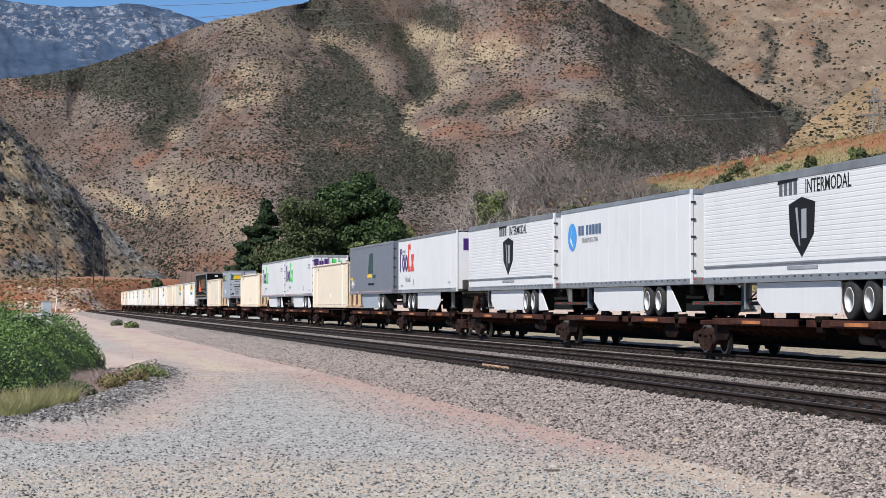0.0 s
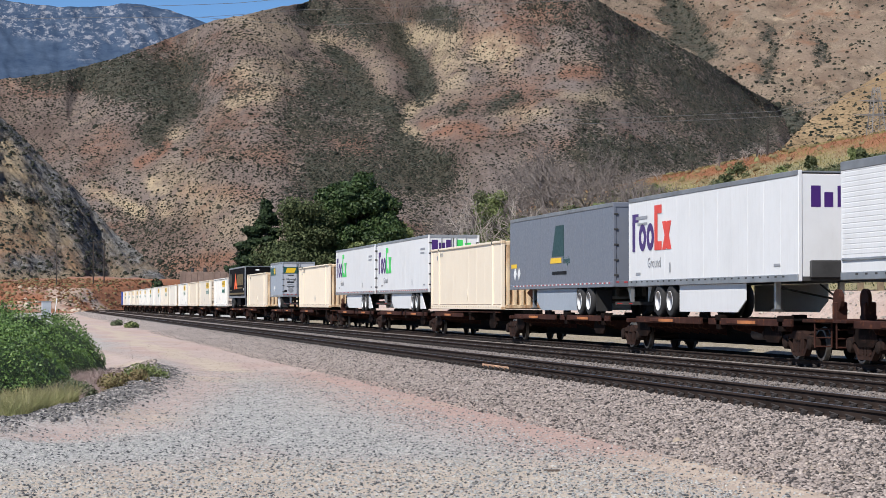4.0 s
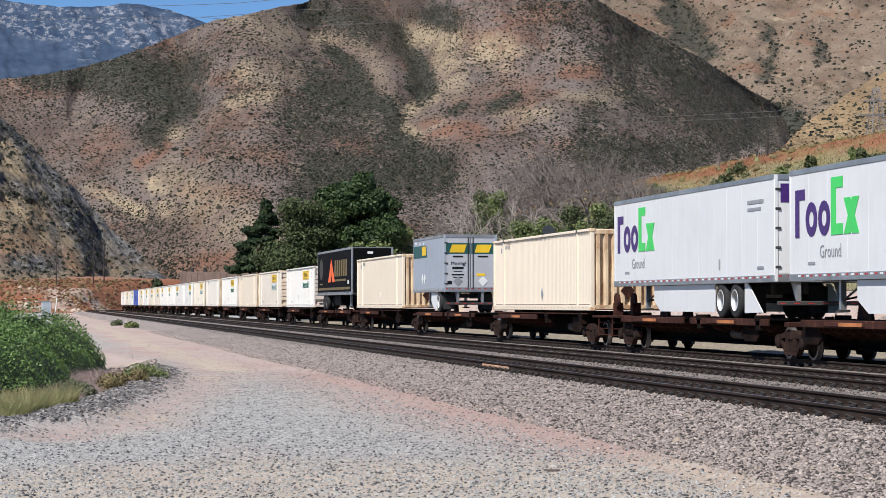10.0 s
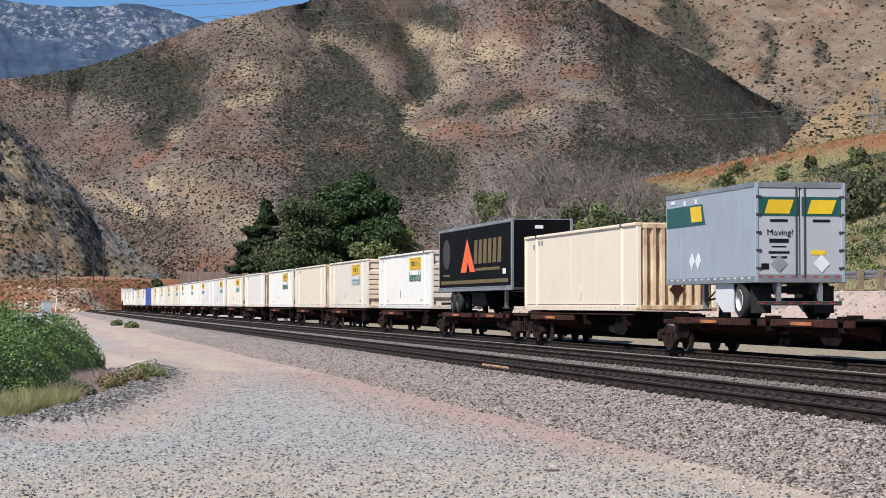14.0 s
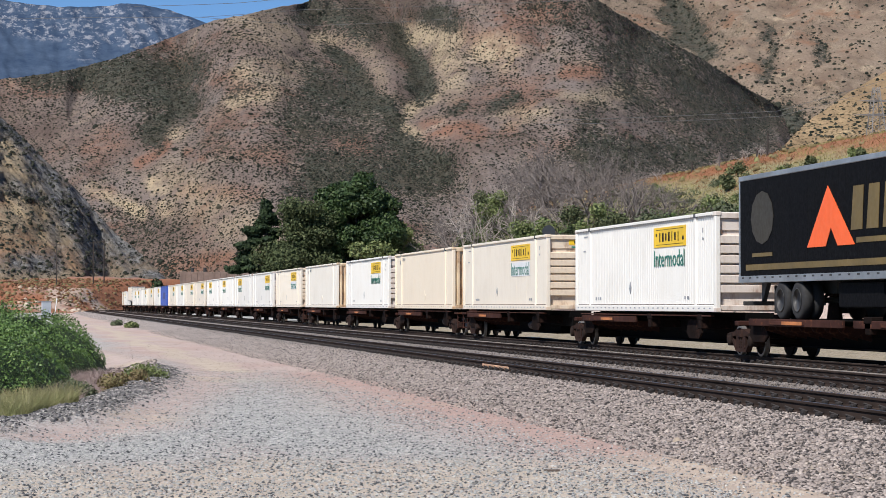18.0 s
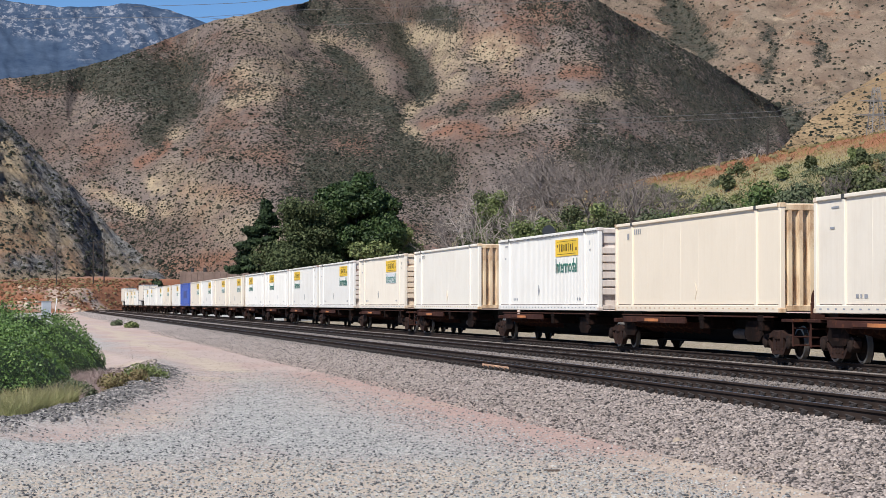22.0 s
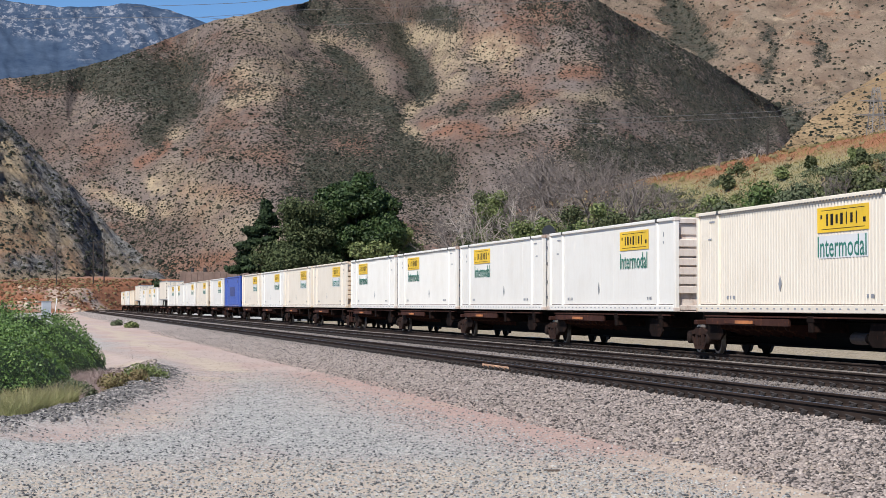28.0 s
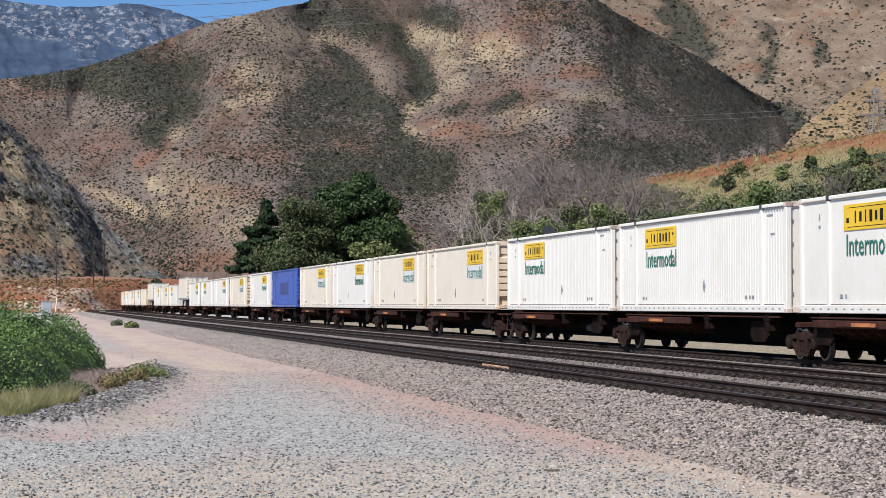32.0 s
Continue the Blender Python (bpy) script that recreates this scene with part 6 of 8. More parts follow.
# far end of each load along the train at the start, its kind, and whether its front faces away
LOADS = [(59.9, "reefer", 0), (77.1, "blue", 0), (94.2, "reefer", 0), (113.0, "red", 1), (130.8, "grey", 0), (148.4, "cream", 0), (165.2, "green", 0), (182.2, "green", 0),
         (201.3, "cream_corr", 0), (220.9, "pup", 0), (240.2, "cream", 0), (258.6, "black", 1), (276.7, "white_corr", 0), (297.2, "ivory", 0), (315.8, "cream", 0), (334.1, "white_corr", 0),
         (354.4, "cream_pale", 0), (373.3, "ivory_corr", 0), (391.6, "white", 0), (408.8, "white", 1), (425.9, "white_corr", 1), (443.0, "white_corr", 1), (461.3, "ivory", 0), (478.3, "ivory", 0),
         (495.4, "white", 0), (512.6, "ivory", 0), (531.0, "blue_box", 0), (549.0, "white", 0), (569.2, "ivory", 0), (587.8, "white", 0), (605.9, "white", 1), (625.0, "white", 0),
         (645.6, "plain", 0), (665.1, "white", 1), (684.6, "ivory", 0), (704.4, "white", 0), (724.5, "plain", 0), (746.1, "cream", 0), (768.3, "white", 0), (791.1, "ivory", 0),
         (810.0, "white", 1), (828.7, "ivory", 0), (847.4, "cream", 0)]
CAR_ENDS = {2, 7, 10, 13, 16, 21, 26, 31, 36, 41}
TRAILERS = {"reefer", "blue", "red", "grey", "green", "pup", "black", "plain"}
MASTERS, MOVERS = {}, []
for i, (u, kind, turned) in enumerate(LOADS):
    length = SHORT if kind == "pup" else TRAILER if kind in TRAILERS else LONG
    k = "load_" + kind
    if k not in MASTERS:
        MASTERS[k] = load = trailer(kind) if kind in TRAILERS else container("blue" if kind == "blue_box" else kind)
    else:
        load = copy_thing(MASTERS[k], Matrix())
    MOVERS.append((load, u - length / 2, turned))
    car_end, first = i in CAR_ENDS, i == 0 or i - 1 in CAR_ENDS
    unit = spine_unit(car_end, "trailer" if kind in TRAILERS else "container", first)
    MOVERS.append((unit, u - LONG / 2, 0))

# ---- plants ----
BARK = plain("grey_brown_bark", (0.13, 0.10, 0.08), 0.9, 0, 0.4, 5, 0.01)
DEAD = plain("dead_grey_wood", (0.175, 0.145, 0.130), 0.9, 0, 0.45, 4, tint=(0.085, 0.07, 0.06))
PALE_WOOD = plain("bleached_wood", (0.36, 0.31, 0.27), 0.9, 0, 0.3, 4)
VINE = leafy("vine_leaves", (0.055, 0.105, 0.026), (0.135, 0.225, 0.052), 0.5, (0.21, 0.30, 0.09), 0.4)
DARK_LEAF = leafy("dark_green_leaves", (0.018, 0.038, 0.012), (0.052, 0.086, 0.026), 0.55, (0.10, 0.14, 0.05), 0.25)
NEEDLE = leafy("dark_needles", (0.012, 0.026, 0.010), (0.030, 0.050, 0.018), 0.7, (0.055, 0.08, 0.03))
FEATHER = leafy("feathery_olive_leaves", (0.044, 0.060, 0.026), (0.092, 0.112, 0.048), 0.75, (0.14, 0.155, 0.075), 0.15)
LIGHT_LEAF = leafy("light_green_leaves", (0.095, 0.125, 0.04), (0.185, 0.215, 0.08), 0.65, (0.25, 0.265, 0.12))
SAGE = leafy("sage_leaves", (0.070, 0.088, 0.050), (0.130, 0.152, 0.085), 0.8, (0.19, 0.20, 0.125), 0.15)
BRIGHT = leafy("bright_leaves", (0.045, 0.078, 0.022), (0.09, 0.135, 0.038), 0.6, (0.13, 0.165, 0.06))
STRAW = leafy("straw_grass", (0.20, 0.17, 0.06), (0.33, 0.28, 0.11), 0.8, (0.42, 0.36, 0.18))
GREEN_GRASS = leafy("yellow_green_grass", (0.27, 0.26, 0.10), (0.40, 0.37, 0.15), 0.9, (0.50, 0.44, 0.22))
RUST_GRASS = leafy("rust_orange_grass", (0.15, 0.070, 0.030), (0.27, 0.125, 0.052), 0.85, (0.36, 0.25, 0.13))
PALE_GRASS = leafy("pale_olive_grass", (0.18, 0.195, 0.075), (0.28, 0.28, 0.12), 0.9, (0.38, 0.35, 0.18))
PALE_STRAW = leafy("pale_straw_stems", (0.21, 0.20, 0.09), (0.31, 0.285, 0.14), 0.9, (0.40, 0.36, 0.21))
SLOPE_GREEN = leafy("olive_slope_grass", (0.075, 0.090, 0.038), (0.15, 0.155, 0.068), 0.85, (0.27, 0.23, 0.125))
OLIVE = leafy("olive_brush_leaves", (0.052, 0.066, 0.032), (0.115, 0.130, 0.062), 0.8, (0.17, 0.17, 0.09), 0.12)
BANK_RUST = leafy("dark_rusty_weeds", (0.085, 0.040, 0.020), (0.165, 0.072, 0.034), 0.9, (0.20, 0.12, 0.06))
MAUVE = leafy("dry_mauve_twigs", (0.20, 0.15, 0.14), (0.34, 0.26, 0.24), 0.9, (0.42, 0.35, 0.30))
WEED = leafy("brown_weeds", (0.14, 0.11, 0.05), (0.25, 0.19, 0.10), 0.85, (0.20, 0.21, 0.08))


def leaves(name, at, out, size, material, rng, spread=0.8, long=1.3):
    """Diamond leaves with a fold, each at its own tilt; out: rough outward directions."""
    n = len(at)
    nrm = out + spread * rng.normal(size=(n, 3))
    nrm /= np.linalg.norm(nrm, axis=1, keepdims=True)
    a = np.cross(nrm, rng.normal(size=(n, 3)))
    a /= np.linalg.norm(a, axis=1, keepdims=True) + 1e-9
    b = np.cross(nrm, a)
    s = np.asarray(size)[:, None]
    tip = at + a * s * long * 0.5
    tail = at - a * s * long * 0.5
    l, r = at + b * s * 0.42 - nrm * s * 0.12, at - b * s * 0.42 - nrm * s * 0.12
    v = np.stack([tail, r, tip, l], 1).reshape(-1, 3)
    i = np.arange(n)[:, None] * 4
    f = np.concatenate([i + np.array([[0, 1, 2]]), i + np.array([[0, 2, 3]])])
    return mesh_of(name, v, f, material)


def blades(name, at, height, material, rng, width=0.012, lean=0.45):
    """Thin bent blades standing on the ground."""
    n = len(at)
    ang = rng.random(n) * 6.283
    side = np.stack([np.cos(ang), np.sin(ang), np.zeros(n)], -1) * (width * (0.6 + 0.8 * rng.random(n)))[:, None]
    bend = np.stack([rng.normal(size=n), rng.normal(size=n), np.zeros(n)], -1) * (lean * height)[:, None] * 0.6
    mid = at + bend * 0.35 + np.stack([0 * height, 0 * height, height * 0.6], -1)
    top = at + bend + np.stack([0 * height, 0 * height, height], -1)
    v = np.stack([at - side, at + side, mid + side * 0.7, mid - side * 0.7, top], 1).reshape(-1, 3)
    i = np.arange(n)[:, None] * 5
    f = np.concatenate([i + np.array([[0, 1, 2]]), i + np.array([[0, 2, 3]]), i + np.array([[3, 2, 4]])])
    return mesh_of(name, v, f, material)


def ball(rng, n):
    d = rng.normal(size=(n, 3))
    return d / np.linalg.norm(d, axis=1, keepdims=True)


def limb(form, p, q, r0, r1, n=6):
    mid = (Vector(p) + Vector(q)) / 2 + Vector((random.uniform(-0.1, 0.1), random.uniform(-0.1, 0.1), 0.05)) * (Vector(q) - Vector(p)).length
    form.tube(p, mid, r0, (r0 + r1) / 2, n, False)
    form.tube(mid, q, (r0 + r1) / 2, r1, n, False)


def fan(x, y):
    """Spreads the planting a little about the middle bearing of the valley."""
    return y * math.tan(radians(10.88 + 1.042 * (math.degrees(math.atan2(x, y)) - 10.92)))


def leafy_tree(name, label, x, y, z, clusters, count, leaf, size, trunk_r, rng, shell=0.55, category="tree"):
    """A trunk with limbs to each foliage cluster (x, y, z, radii) and a crown of single leaf sprays."""
    t = thing(name, label, category)
    x2 = fan(x, y)
    t.location = (x2, y, z + gz(x2, y) - gz(x, y))
    f = Form()
    top = max(c[2] for c in clusters) * 0.55
    f.tube((0, 0, -0.3), (0.1, 0.05, top), trunk_r, trunk_r * 0.55, 9, False)
    for c in clusters:
        limb(f, (0.05, 0.03, min(top * 0.95, c[2] * 0.6)), (c[0] * 0.8, c[1] * 0.8, c[2]), trunk_r * 0.45, trunk_r * 0.12)
    part("trunk", f, BARK, t, "grey-brown trunk and limbs")
    vol = np.array([c[3] * c[4] * c[5] for c in clusters]) ** 0.67
    n = rng.multinomial(count, vol / vol.sum())
    P, O = [], []
    for c, k in zip(clusters, n):
        d = ball(rng, k)
        rad = (1 - shell * rng.random(k) ** 1.6)[:, None] * (1 + 0.22 * (vnoise(d[:, 0] * 3 + c[0], d[:, 2] * 3 + c[1], 5) - 0.5) * 2)[:, None]
        P.append(np.array(c[:3]) + d * rad * np.array(c[3:6]))
        O.append(d)
    P, O = np.concatenate(P), np.concatenate(O)
    O[:, 2] += 0.35
    part("crown", leaves("crown", P, O, size * (0.6 + 0.8 * rng.random(len(P))), leaf, rng), None, t, "dense leafy crown")
    return t


def random_clusters(rng, n, rx, ry, z0, z1, r0, r1, taper=0.4):
    out = []
    for i in range(n):
        u = rng.random()
        z = z0 + (z1 - z0) * u
        k = 1 - taper * u
        a, d = rng.random() * 6.283, rng.random() ** 0.6
        r = r0 + (r1 - r0) * rng.random()
        out.append((rx * k * d * math.cos(a), ry * k * d * math.sin(a), z, r, r, r * 0.8))
    return out


def bare_tree(x, y, z, h, rng, label, dense=1.0, lean=0.0, name="bare_tree", wood=DEAD):
    """A leafless tree: forking limbs down to fine twigs."""
    t = thing(name, label, "tree", "bare trees behind the tracks")
    x2 = fan(x, y)
    t.location = (x2, y, z + gz(x2, y) - gz(x, y))
    big, fine = Form(), Form()

    def grow(p, d, length, r, level):
        q = p + d * length
        (big if level < 3 else fine).tube(p, q, r, r * 0.68, 6 if level < 2 else 4 if level < 4 else 3, False)
        if level >= 6 or length < 0.2:
            return
        n = 2 if level == 0 else 3 if rng.random() < 0.5 * dense + 0.2 else 2
        for i in range(n):
            v = Vector(rng.normal(size=3)) * (0.55 + 0.05 * level)
            e = (d + v + Vector((lean, 0, 0.16))).normalized()
            grow(p + d * length * (0.55 + 0.45 * rng.random()) if i else q, e, length * (0.66 + 0.2 * rng.random()), r * 0.62, level + 1)
    for k in range(2):
        grow(Vector((0.3 * k, 0.2 * k, -0.3)), Vector((rng.normal() * 0.18 + lean, rng.normal() * 0.18, 1)).normalized(), h * 0.30, 0.022 * h, 0)
    part("trunk", big, wood, t, "weathered grey trunk and limbs")
    tagged(part("fine_branching", fine, wood, t, "fine leafless twigs"), kind="stuff")
    return t


def gz(x, y):
    return float(ground_z(np.array([float(x)]), np.array([float(y)]))[0])


rng = np.random.default_rng(31)
# tall dark trees beyond the far bank
cedar = [(0, 0, 12.5, 0.7, 0.7, 1.0), (0.1, 0, 11.4, 1.0, 1.0, 0.9), (-1.6, -0.6, 9.9, 1.2, 1.0, 0.5), (-2.4, -0.5, 8.2, 1.3, 1.1, 0.5), (-2.2, -0.8, 6.6, 1.5, 1.2, 0.6), (-3.4, -0.6, 5.6, 1.4, 1.2, 0.5), (-3.0, -0.8, 4.2, 1.6, 1.3, 0.6), (-3.7, -0.5, 3.0, 1.4, 1.2, 0.6), (-2.6, -0.9, 2.0, 1.6, 1.3, 0.7)]
for k in range(46):
    u = 1 - (1 - k / 45) ** 0.9
    r = 0.5 + (4.9 + 0.9 * math.sin(k * 1.7)) * (1 - u) ** 0.85
    a = k * 2.4
    cedar.append((r * 0.72 * math.cos(a), r * 0.72 * math.sin(a), 1.0 + 10.6 * u + 0.3 * math.sin(k * 2.9), 0.75 + 0.75 * (1 - u), 0.75 + 0.75 * (1 - u), 0.42))
leafy_tree("cedar_tree", "dark conical evergreen with layered drooping branches", 26.5, 237.0, -0.3, cedar, 30000, NEEDLE, 0.30, 0.28, rng, 0.7)
leafy_tree("feathery_tree", "olive-green feathery tree with a soft crown", 29.6, 233.5, -0.3, random_clusters(rng, 36, 5.0, 3.0, 2.5, 12.2, 1.3, 2.1, 0.35), 36000, FEATHER, 0.22, 0.24, rng, 0.9)
leafy_tree("feathery_tree", "olive-green feathery tree with a soft crown", 27.8, 230.5, -0.3, random_clusters(rng, 16, 2.6, 2.4, 1.5, 7.6, 1.2, 1.8), 14000, FEATHER, 0.22, 0.2, rng, 0.9)
dome = []
for k in range(34):
    w = 1 - 1.45 * (k + 0.5) / 34
    q = math.sqrt(max(0.0, 1 - w * w))
    r = 1.25 + 0.5 * rng.random()
    dome.append((4.1 * q * math.cos(k * 2.4), 3.2 * q * math.sin(k * 2.4), 9.8 + 5.4 * w + 0.4 * rng.normal(), r, r, 0.85 * r))
leafy_tree("broadleaf_tree", "large dark green broadleaf tree with rounded crown", 36.0, 236.5, -0.2, dome + random_clusters(rng, 10, 2.6, 2.4, 5.0, 11.5, 1.5, 2.2, 0.2), 52000, DARK_LEAF, 0.27, 0.36, rng, 0.5)
leafy_tree("broadleaf_tree", "dark green broadleaf tree beside larger trees", 38.2, 233.0, 0.2, random_clusters(rng, 18, 2.3, 2.2, 2.0, 9.6, 1.2, 1.8), 18000, DARK_LEAF, 0.27, 0.26, rng, 0.5)
leafy_tree("large_shrub", "olive-green leafy shrub beside dark trees", 42.6, 242.0, 0.4, random_clusters(rng, 12, 2.0, 1.6, 6.0, 10.6, 0.9, 1.4), 5200, LIGHT_LEAF, 0.24, 0.12, rng, 0.8, "shrub")
leafy_tree("large_shrub", "rounded light olive-green shrub", 34.4, 214.0, -0.2, random_clusters(rng, 18, 3.0, 2.0, 2.2, 7.4, 1.0, 1.4), 9000, LIGHT_LEAF, 0.24, 0.14, rng, 0.6, "shrub")
leafy_tree("large_shrub", "dark low evergreen shrub beside the far tracks", 29.6, 470.0, -0.3, random_clusters(rng, 8, 2.3, 2.0, 1.2, 6.4, 1.2, 1.7), 2600, NEEDLE, 0.42, 0.2, rng, 0.6, "shrub")

# bare trees and the green brush under them
for x, y, h, lean, dense in ((44.0, 238, 9.0, 0.0, 1.0), (42.5, 226, 8.0, -0.05, 1.2), (44.5, 214, 9.5, 0.1, 1.2), (43.0, 203, 10.5, 0.05, 1.1), (46.0, 199, 11.0, -0.05, 1.2), (44.0, 191, 9.8, 0.12, 1.2),
                             (46.5, 184, 10.0, -0.1, 1.2), (44.0, 177, 10.2, 0.0, 1.3), (46.0, 171, 9.6, 0.1, 1.2), (43.5, 165, 8.6, 0.0, 1.2), (45.0, 158, 7.6, 0.1, 1.0), (41.5, 208, 9.0, -0.1, 1.3), (42.0, 187, 9.2, 0.1, 1.3), (47.5, 192, 10.5, 0.0, 1.3), (48.0, 177, 9.6, 0.0, 1.3), (43.6, 151.5, 7.2, -0.1, 0.7), (43.8, 147, 6.6, 0.22, 0.6)):
    bare_tree(x, y, gz(x, y), h, rng, "leafless grey-brown tree with dense fine twigs", dense, lean)
bare_tree(44.2, 137.5, gz(44.2, 137.5), 4.6, rng, "dead forked grey snag", 0.3, 0.05)
for x, y, r, h, m, label in ((43.0, 196, 2.8, 7.4, BRIGHT, "green leafy shrub among bare trees"), (42.0, 180, 2.9, 6.6, BRIGHT, "green leafy shrub among bare trees"), (41.5, 171, 2.8, 5.8, BRIGHT, "bright green vine-covered shrub"),
                             (41.6, 162, 2.4, 5.6, BRIGHT, "bright green vine-covered shrub"), (42.5, 154, 2.4, 5.0, LIGHT_LEAF, "light green roadside shrub"), (43.0, 146, 2.4, 4.6, SAGE, "dusty grey-green roadside shrub"),
                             (44.0, 139, 2.4, 4.4, LIGHT_LEAF, "light green roadside shrub"), (45.5, 133, 2.4, 4.0, BRIGHT, "bright green roadside shrub"), (46.0, 126, 2.2, 3.2, SAGE, "dusty grey-green roadside shrub"),
                             (47.5, 121, 2.4, 3.2, OLIVE, "dark green roadside brush shrub"), (48.0, 116, 2.4, 3.4, OLIVE, "dark green roadside brush shrub"), (49.5, 111.5, 2.2, 2.8, OLIVE, "dark green roadside brush shrub"),
                             (52.0, 150, 1.2, 0.9, FEATHER, "dark green hillside shrub"), (45.5, 108, 2.0, 2.4, DARK_LEAF, "dark green roadside brush shrub"), (42.0, 221, 2.6, 4.6, LIGHT_LEAF, "light green shrub under bare trees"),
                             (44.5, 135.5, 2.4, 3.6, SAGE, "dusty grey-green roadside shrub"), (46.8, 129, 2.4, 3.0, SAGE, "dusty grey-green roadside shrub"), (48.2, 123.5, 2.6, 3.2, OLIVE, "dark green roadside brush shrub"), (42.2, 150, 2.2, 4.2, BRIGHT, "bright green roadside shrub"), (43.0, 142.5, 2.2, 3.8, BRIGHT, "bright green roadside shrub"), (50.5, 137, 1.0, 0.8, SAGE, "small grey-green hillside shrub"), (53.0, 131, 0.9, 0.8, WEED, "dry brown hillside shrub"), (40.0, 207, 2.2, 3.6, WEED, "dry brown brush under bare trees")):
    leafy_tree("shrub", label, x, y, gz(x, y) - 0.2, random_clusters(rng, 7, r * 0.7, r * 0.7, h * 0.25, h * 0.8, r * 0.32, r * 0.5), 2600, m, 0.17, 0.08, rng, 0.7, "shrub")
for k in range(20):
    y = 118 + 36 * (k + rng.random()) / 20
    x = min(46.8, y * math.tan(math.radians(18.2 + 4.0 * rng.random())))
    m, label = ((OLIVE, "dull olive brush shrub on a dry slope"), (SAGE, "dusty grey-green brush shrub on a dry slope"), (LIGHT_LEAF, "light green brush shrub on a dry slope"), (OLIVE, "dull olive brush shrub on a dry slope"))[k % 4]
    r, h = 1.2 + 0.9 * rng.random(), 1.7 + 1.1 * rng.random()
    leafy_tree("shrub", label, x, y, gz(x, y) - 0.2, random_clusters(rng, 6, r * 0.7, r * 0.7, h * 0.25, h * 0.8, r * 0.32, r * 0.5), 1800, m, 0.14, 0.05, rng, 0.7, "shrub")
for x, y, r, h, m in ((41.6, 199, 2.2, 6.4, BRIGHT), (41.2, 189, 2.0, 5.4, LIGHT_LEAF), (41.4, 176, 2.3, 6.6, BRIGHT), (41.0, 167, 2.0, 5.6, LIGHT_LEAF), (40.8, 158, 2.0, 5.2, BRIGHT), (42.6, 205, 2.2, 6.8, BRIGHT)):
    leafy_tree("shrub", "bright green leafy shrub before bare trees", x, y, gz(x, y) - 0.2, random_clusters(rng, 9, r * 0.8, r * 0.8, h * 0.2, h * 0.85, r * 0.28, r * 0.45), 2600, m, 0.17, 0.08, rng, 0.8, "shrub")
for k in range(13):
    y = 134 + 78 * (k + rng.random()) / 13
    x = 51.5 + 6.0 * rng.random()
    r, h = 0.7 + 0.7 * rng.random(), 0.9 + 0.8 * rng.random()
    m, label = ((OLIVE, "small dark green shrub on a dry slope"), (LIGHT_LEAF, "small olive-green shrub on a dry slope"))[k % 2]
    leafy_tree("shrub", label, x, y, gz(x, y) - 0.1, random_clusters(rng, 6, r * 0.8, r * 0.8, h * 0.25, h * 0.8, r * 0.32, r * 0.5), 700, m, 0.16, 0.04, rng, 0.7, "shrub")
for x, y, h in ((46.2, 119.5, 4.2), (47.0, 114.0, 4.4), (47.8, 109.8, 3.8)):
    bare_tree(x, y, gz(x, y), h, rng, "leafless pale shrub among green brush", 0.8, 0.0, "bare_shrub")

for b, h in ((16.45, 2.4), (17.92, 1.5), (18.55, 2), (18.7, 1.9), (18.97, 2)):
    r = 61.0 / math.sin(radians(b + 0.25))
    x, y = r * math.sin(radians(b)), r * math.cos(radians(b))
    bare_tree(x, y, gz(x, y), h, rng, "bleached dead shrub on a grassy crest", 0.3, 0.0, "bare_shrub", PALE_WOOD)
for b, r, h, lean in ((11.9, 186, 9.0, -0.12), (12.75, 182, 10.0, 0.08), (15.5, 152, 5.4, 0.1), (16.45, 142, 5.0, 0.2), (17.15, 138, 3.6, 0.0)):
    x, y = r * math.sin(radians(b)), r * math.cos(radians(b))
    bare_tree(x, y, gz(x, y), h, rng, "dead tree with pale bleached limbs", 0.5, lean, "bare_tree", PALE_WOOD)

for b, r, z1, m in ((11.75, 190, 11.2, OLIVE), (12.1, 186, 10.4, LIGHT_LEAF), (13.0, 178, 6.4, LIGHT_LEAF), (14.35, 160, 8.2, OLIVE), (14.75, 156, 7.4, LIGHT_LEAF), (15.4, 150, 6.6, OLIVE), (16.6, 140, 4.6, LIGHT_LEAF), (17.6, 134, 4.4, LIGHT_LEAF)):
    x, y = r * math.sin(radians(b)), r * math.cos(radians(b))
    leafy_tree("shrub", "tall leafy shrub growing among bare trees", x, y, gz(x, y) - 0.2, random_clusters(rng, 12, 1.8, 1.6, 0.8, z1 * 0.88, 0.6, 1.0, 0.3), 4200, m, 0.15, 0.09, rng, 0.85, "shrub")

# low brush in clumps over the slope
for m, label, count, lo, hi in ((OLIVE, "dull olive brush clumps on a slope", 260, 40.5, 58), (LIGHT_LEAF, "light green brush clumps on a slope", 150, 40.5, 55), (SAGE, "dusty grey-green brush clumps on a slope", 230, 41, 57)):
    cx, cy = lo + (hi - lo) * rng.random(count) ** 1.4, 96 + 120 * rng.random(count)
    r = 0.45 + 0.75 * rng.random(count) ** 2
    k = np.repeat(np.arange(count), 170)
    d = ball(rng, len(k))
    d[:, 2] = np.abs(d[:, 2]) * 0.8
    p = np.stack([cx[k], cy[k], ground_z(cx, cy)[k]], -1) + d * (r[k] * (0.5 + 0.5 * rng.random(len(k))))[:, None]
    thing("slope_brush", label, "brush", "", "stuff", leaves("slope_brush", p, d, 0.07 + 0.09 * rng.random(len(k)), m, rng))

# grass on the cut slope and round the thicket
n = 120000
gx_, gy_ = 39.5 + 26 * rng.random(n), 75 + 185 * rng.random(n)
at = np.stack([gx_, gy_, ground_z(gx_, gy_)], -1)
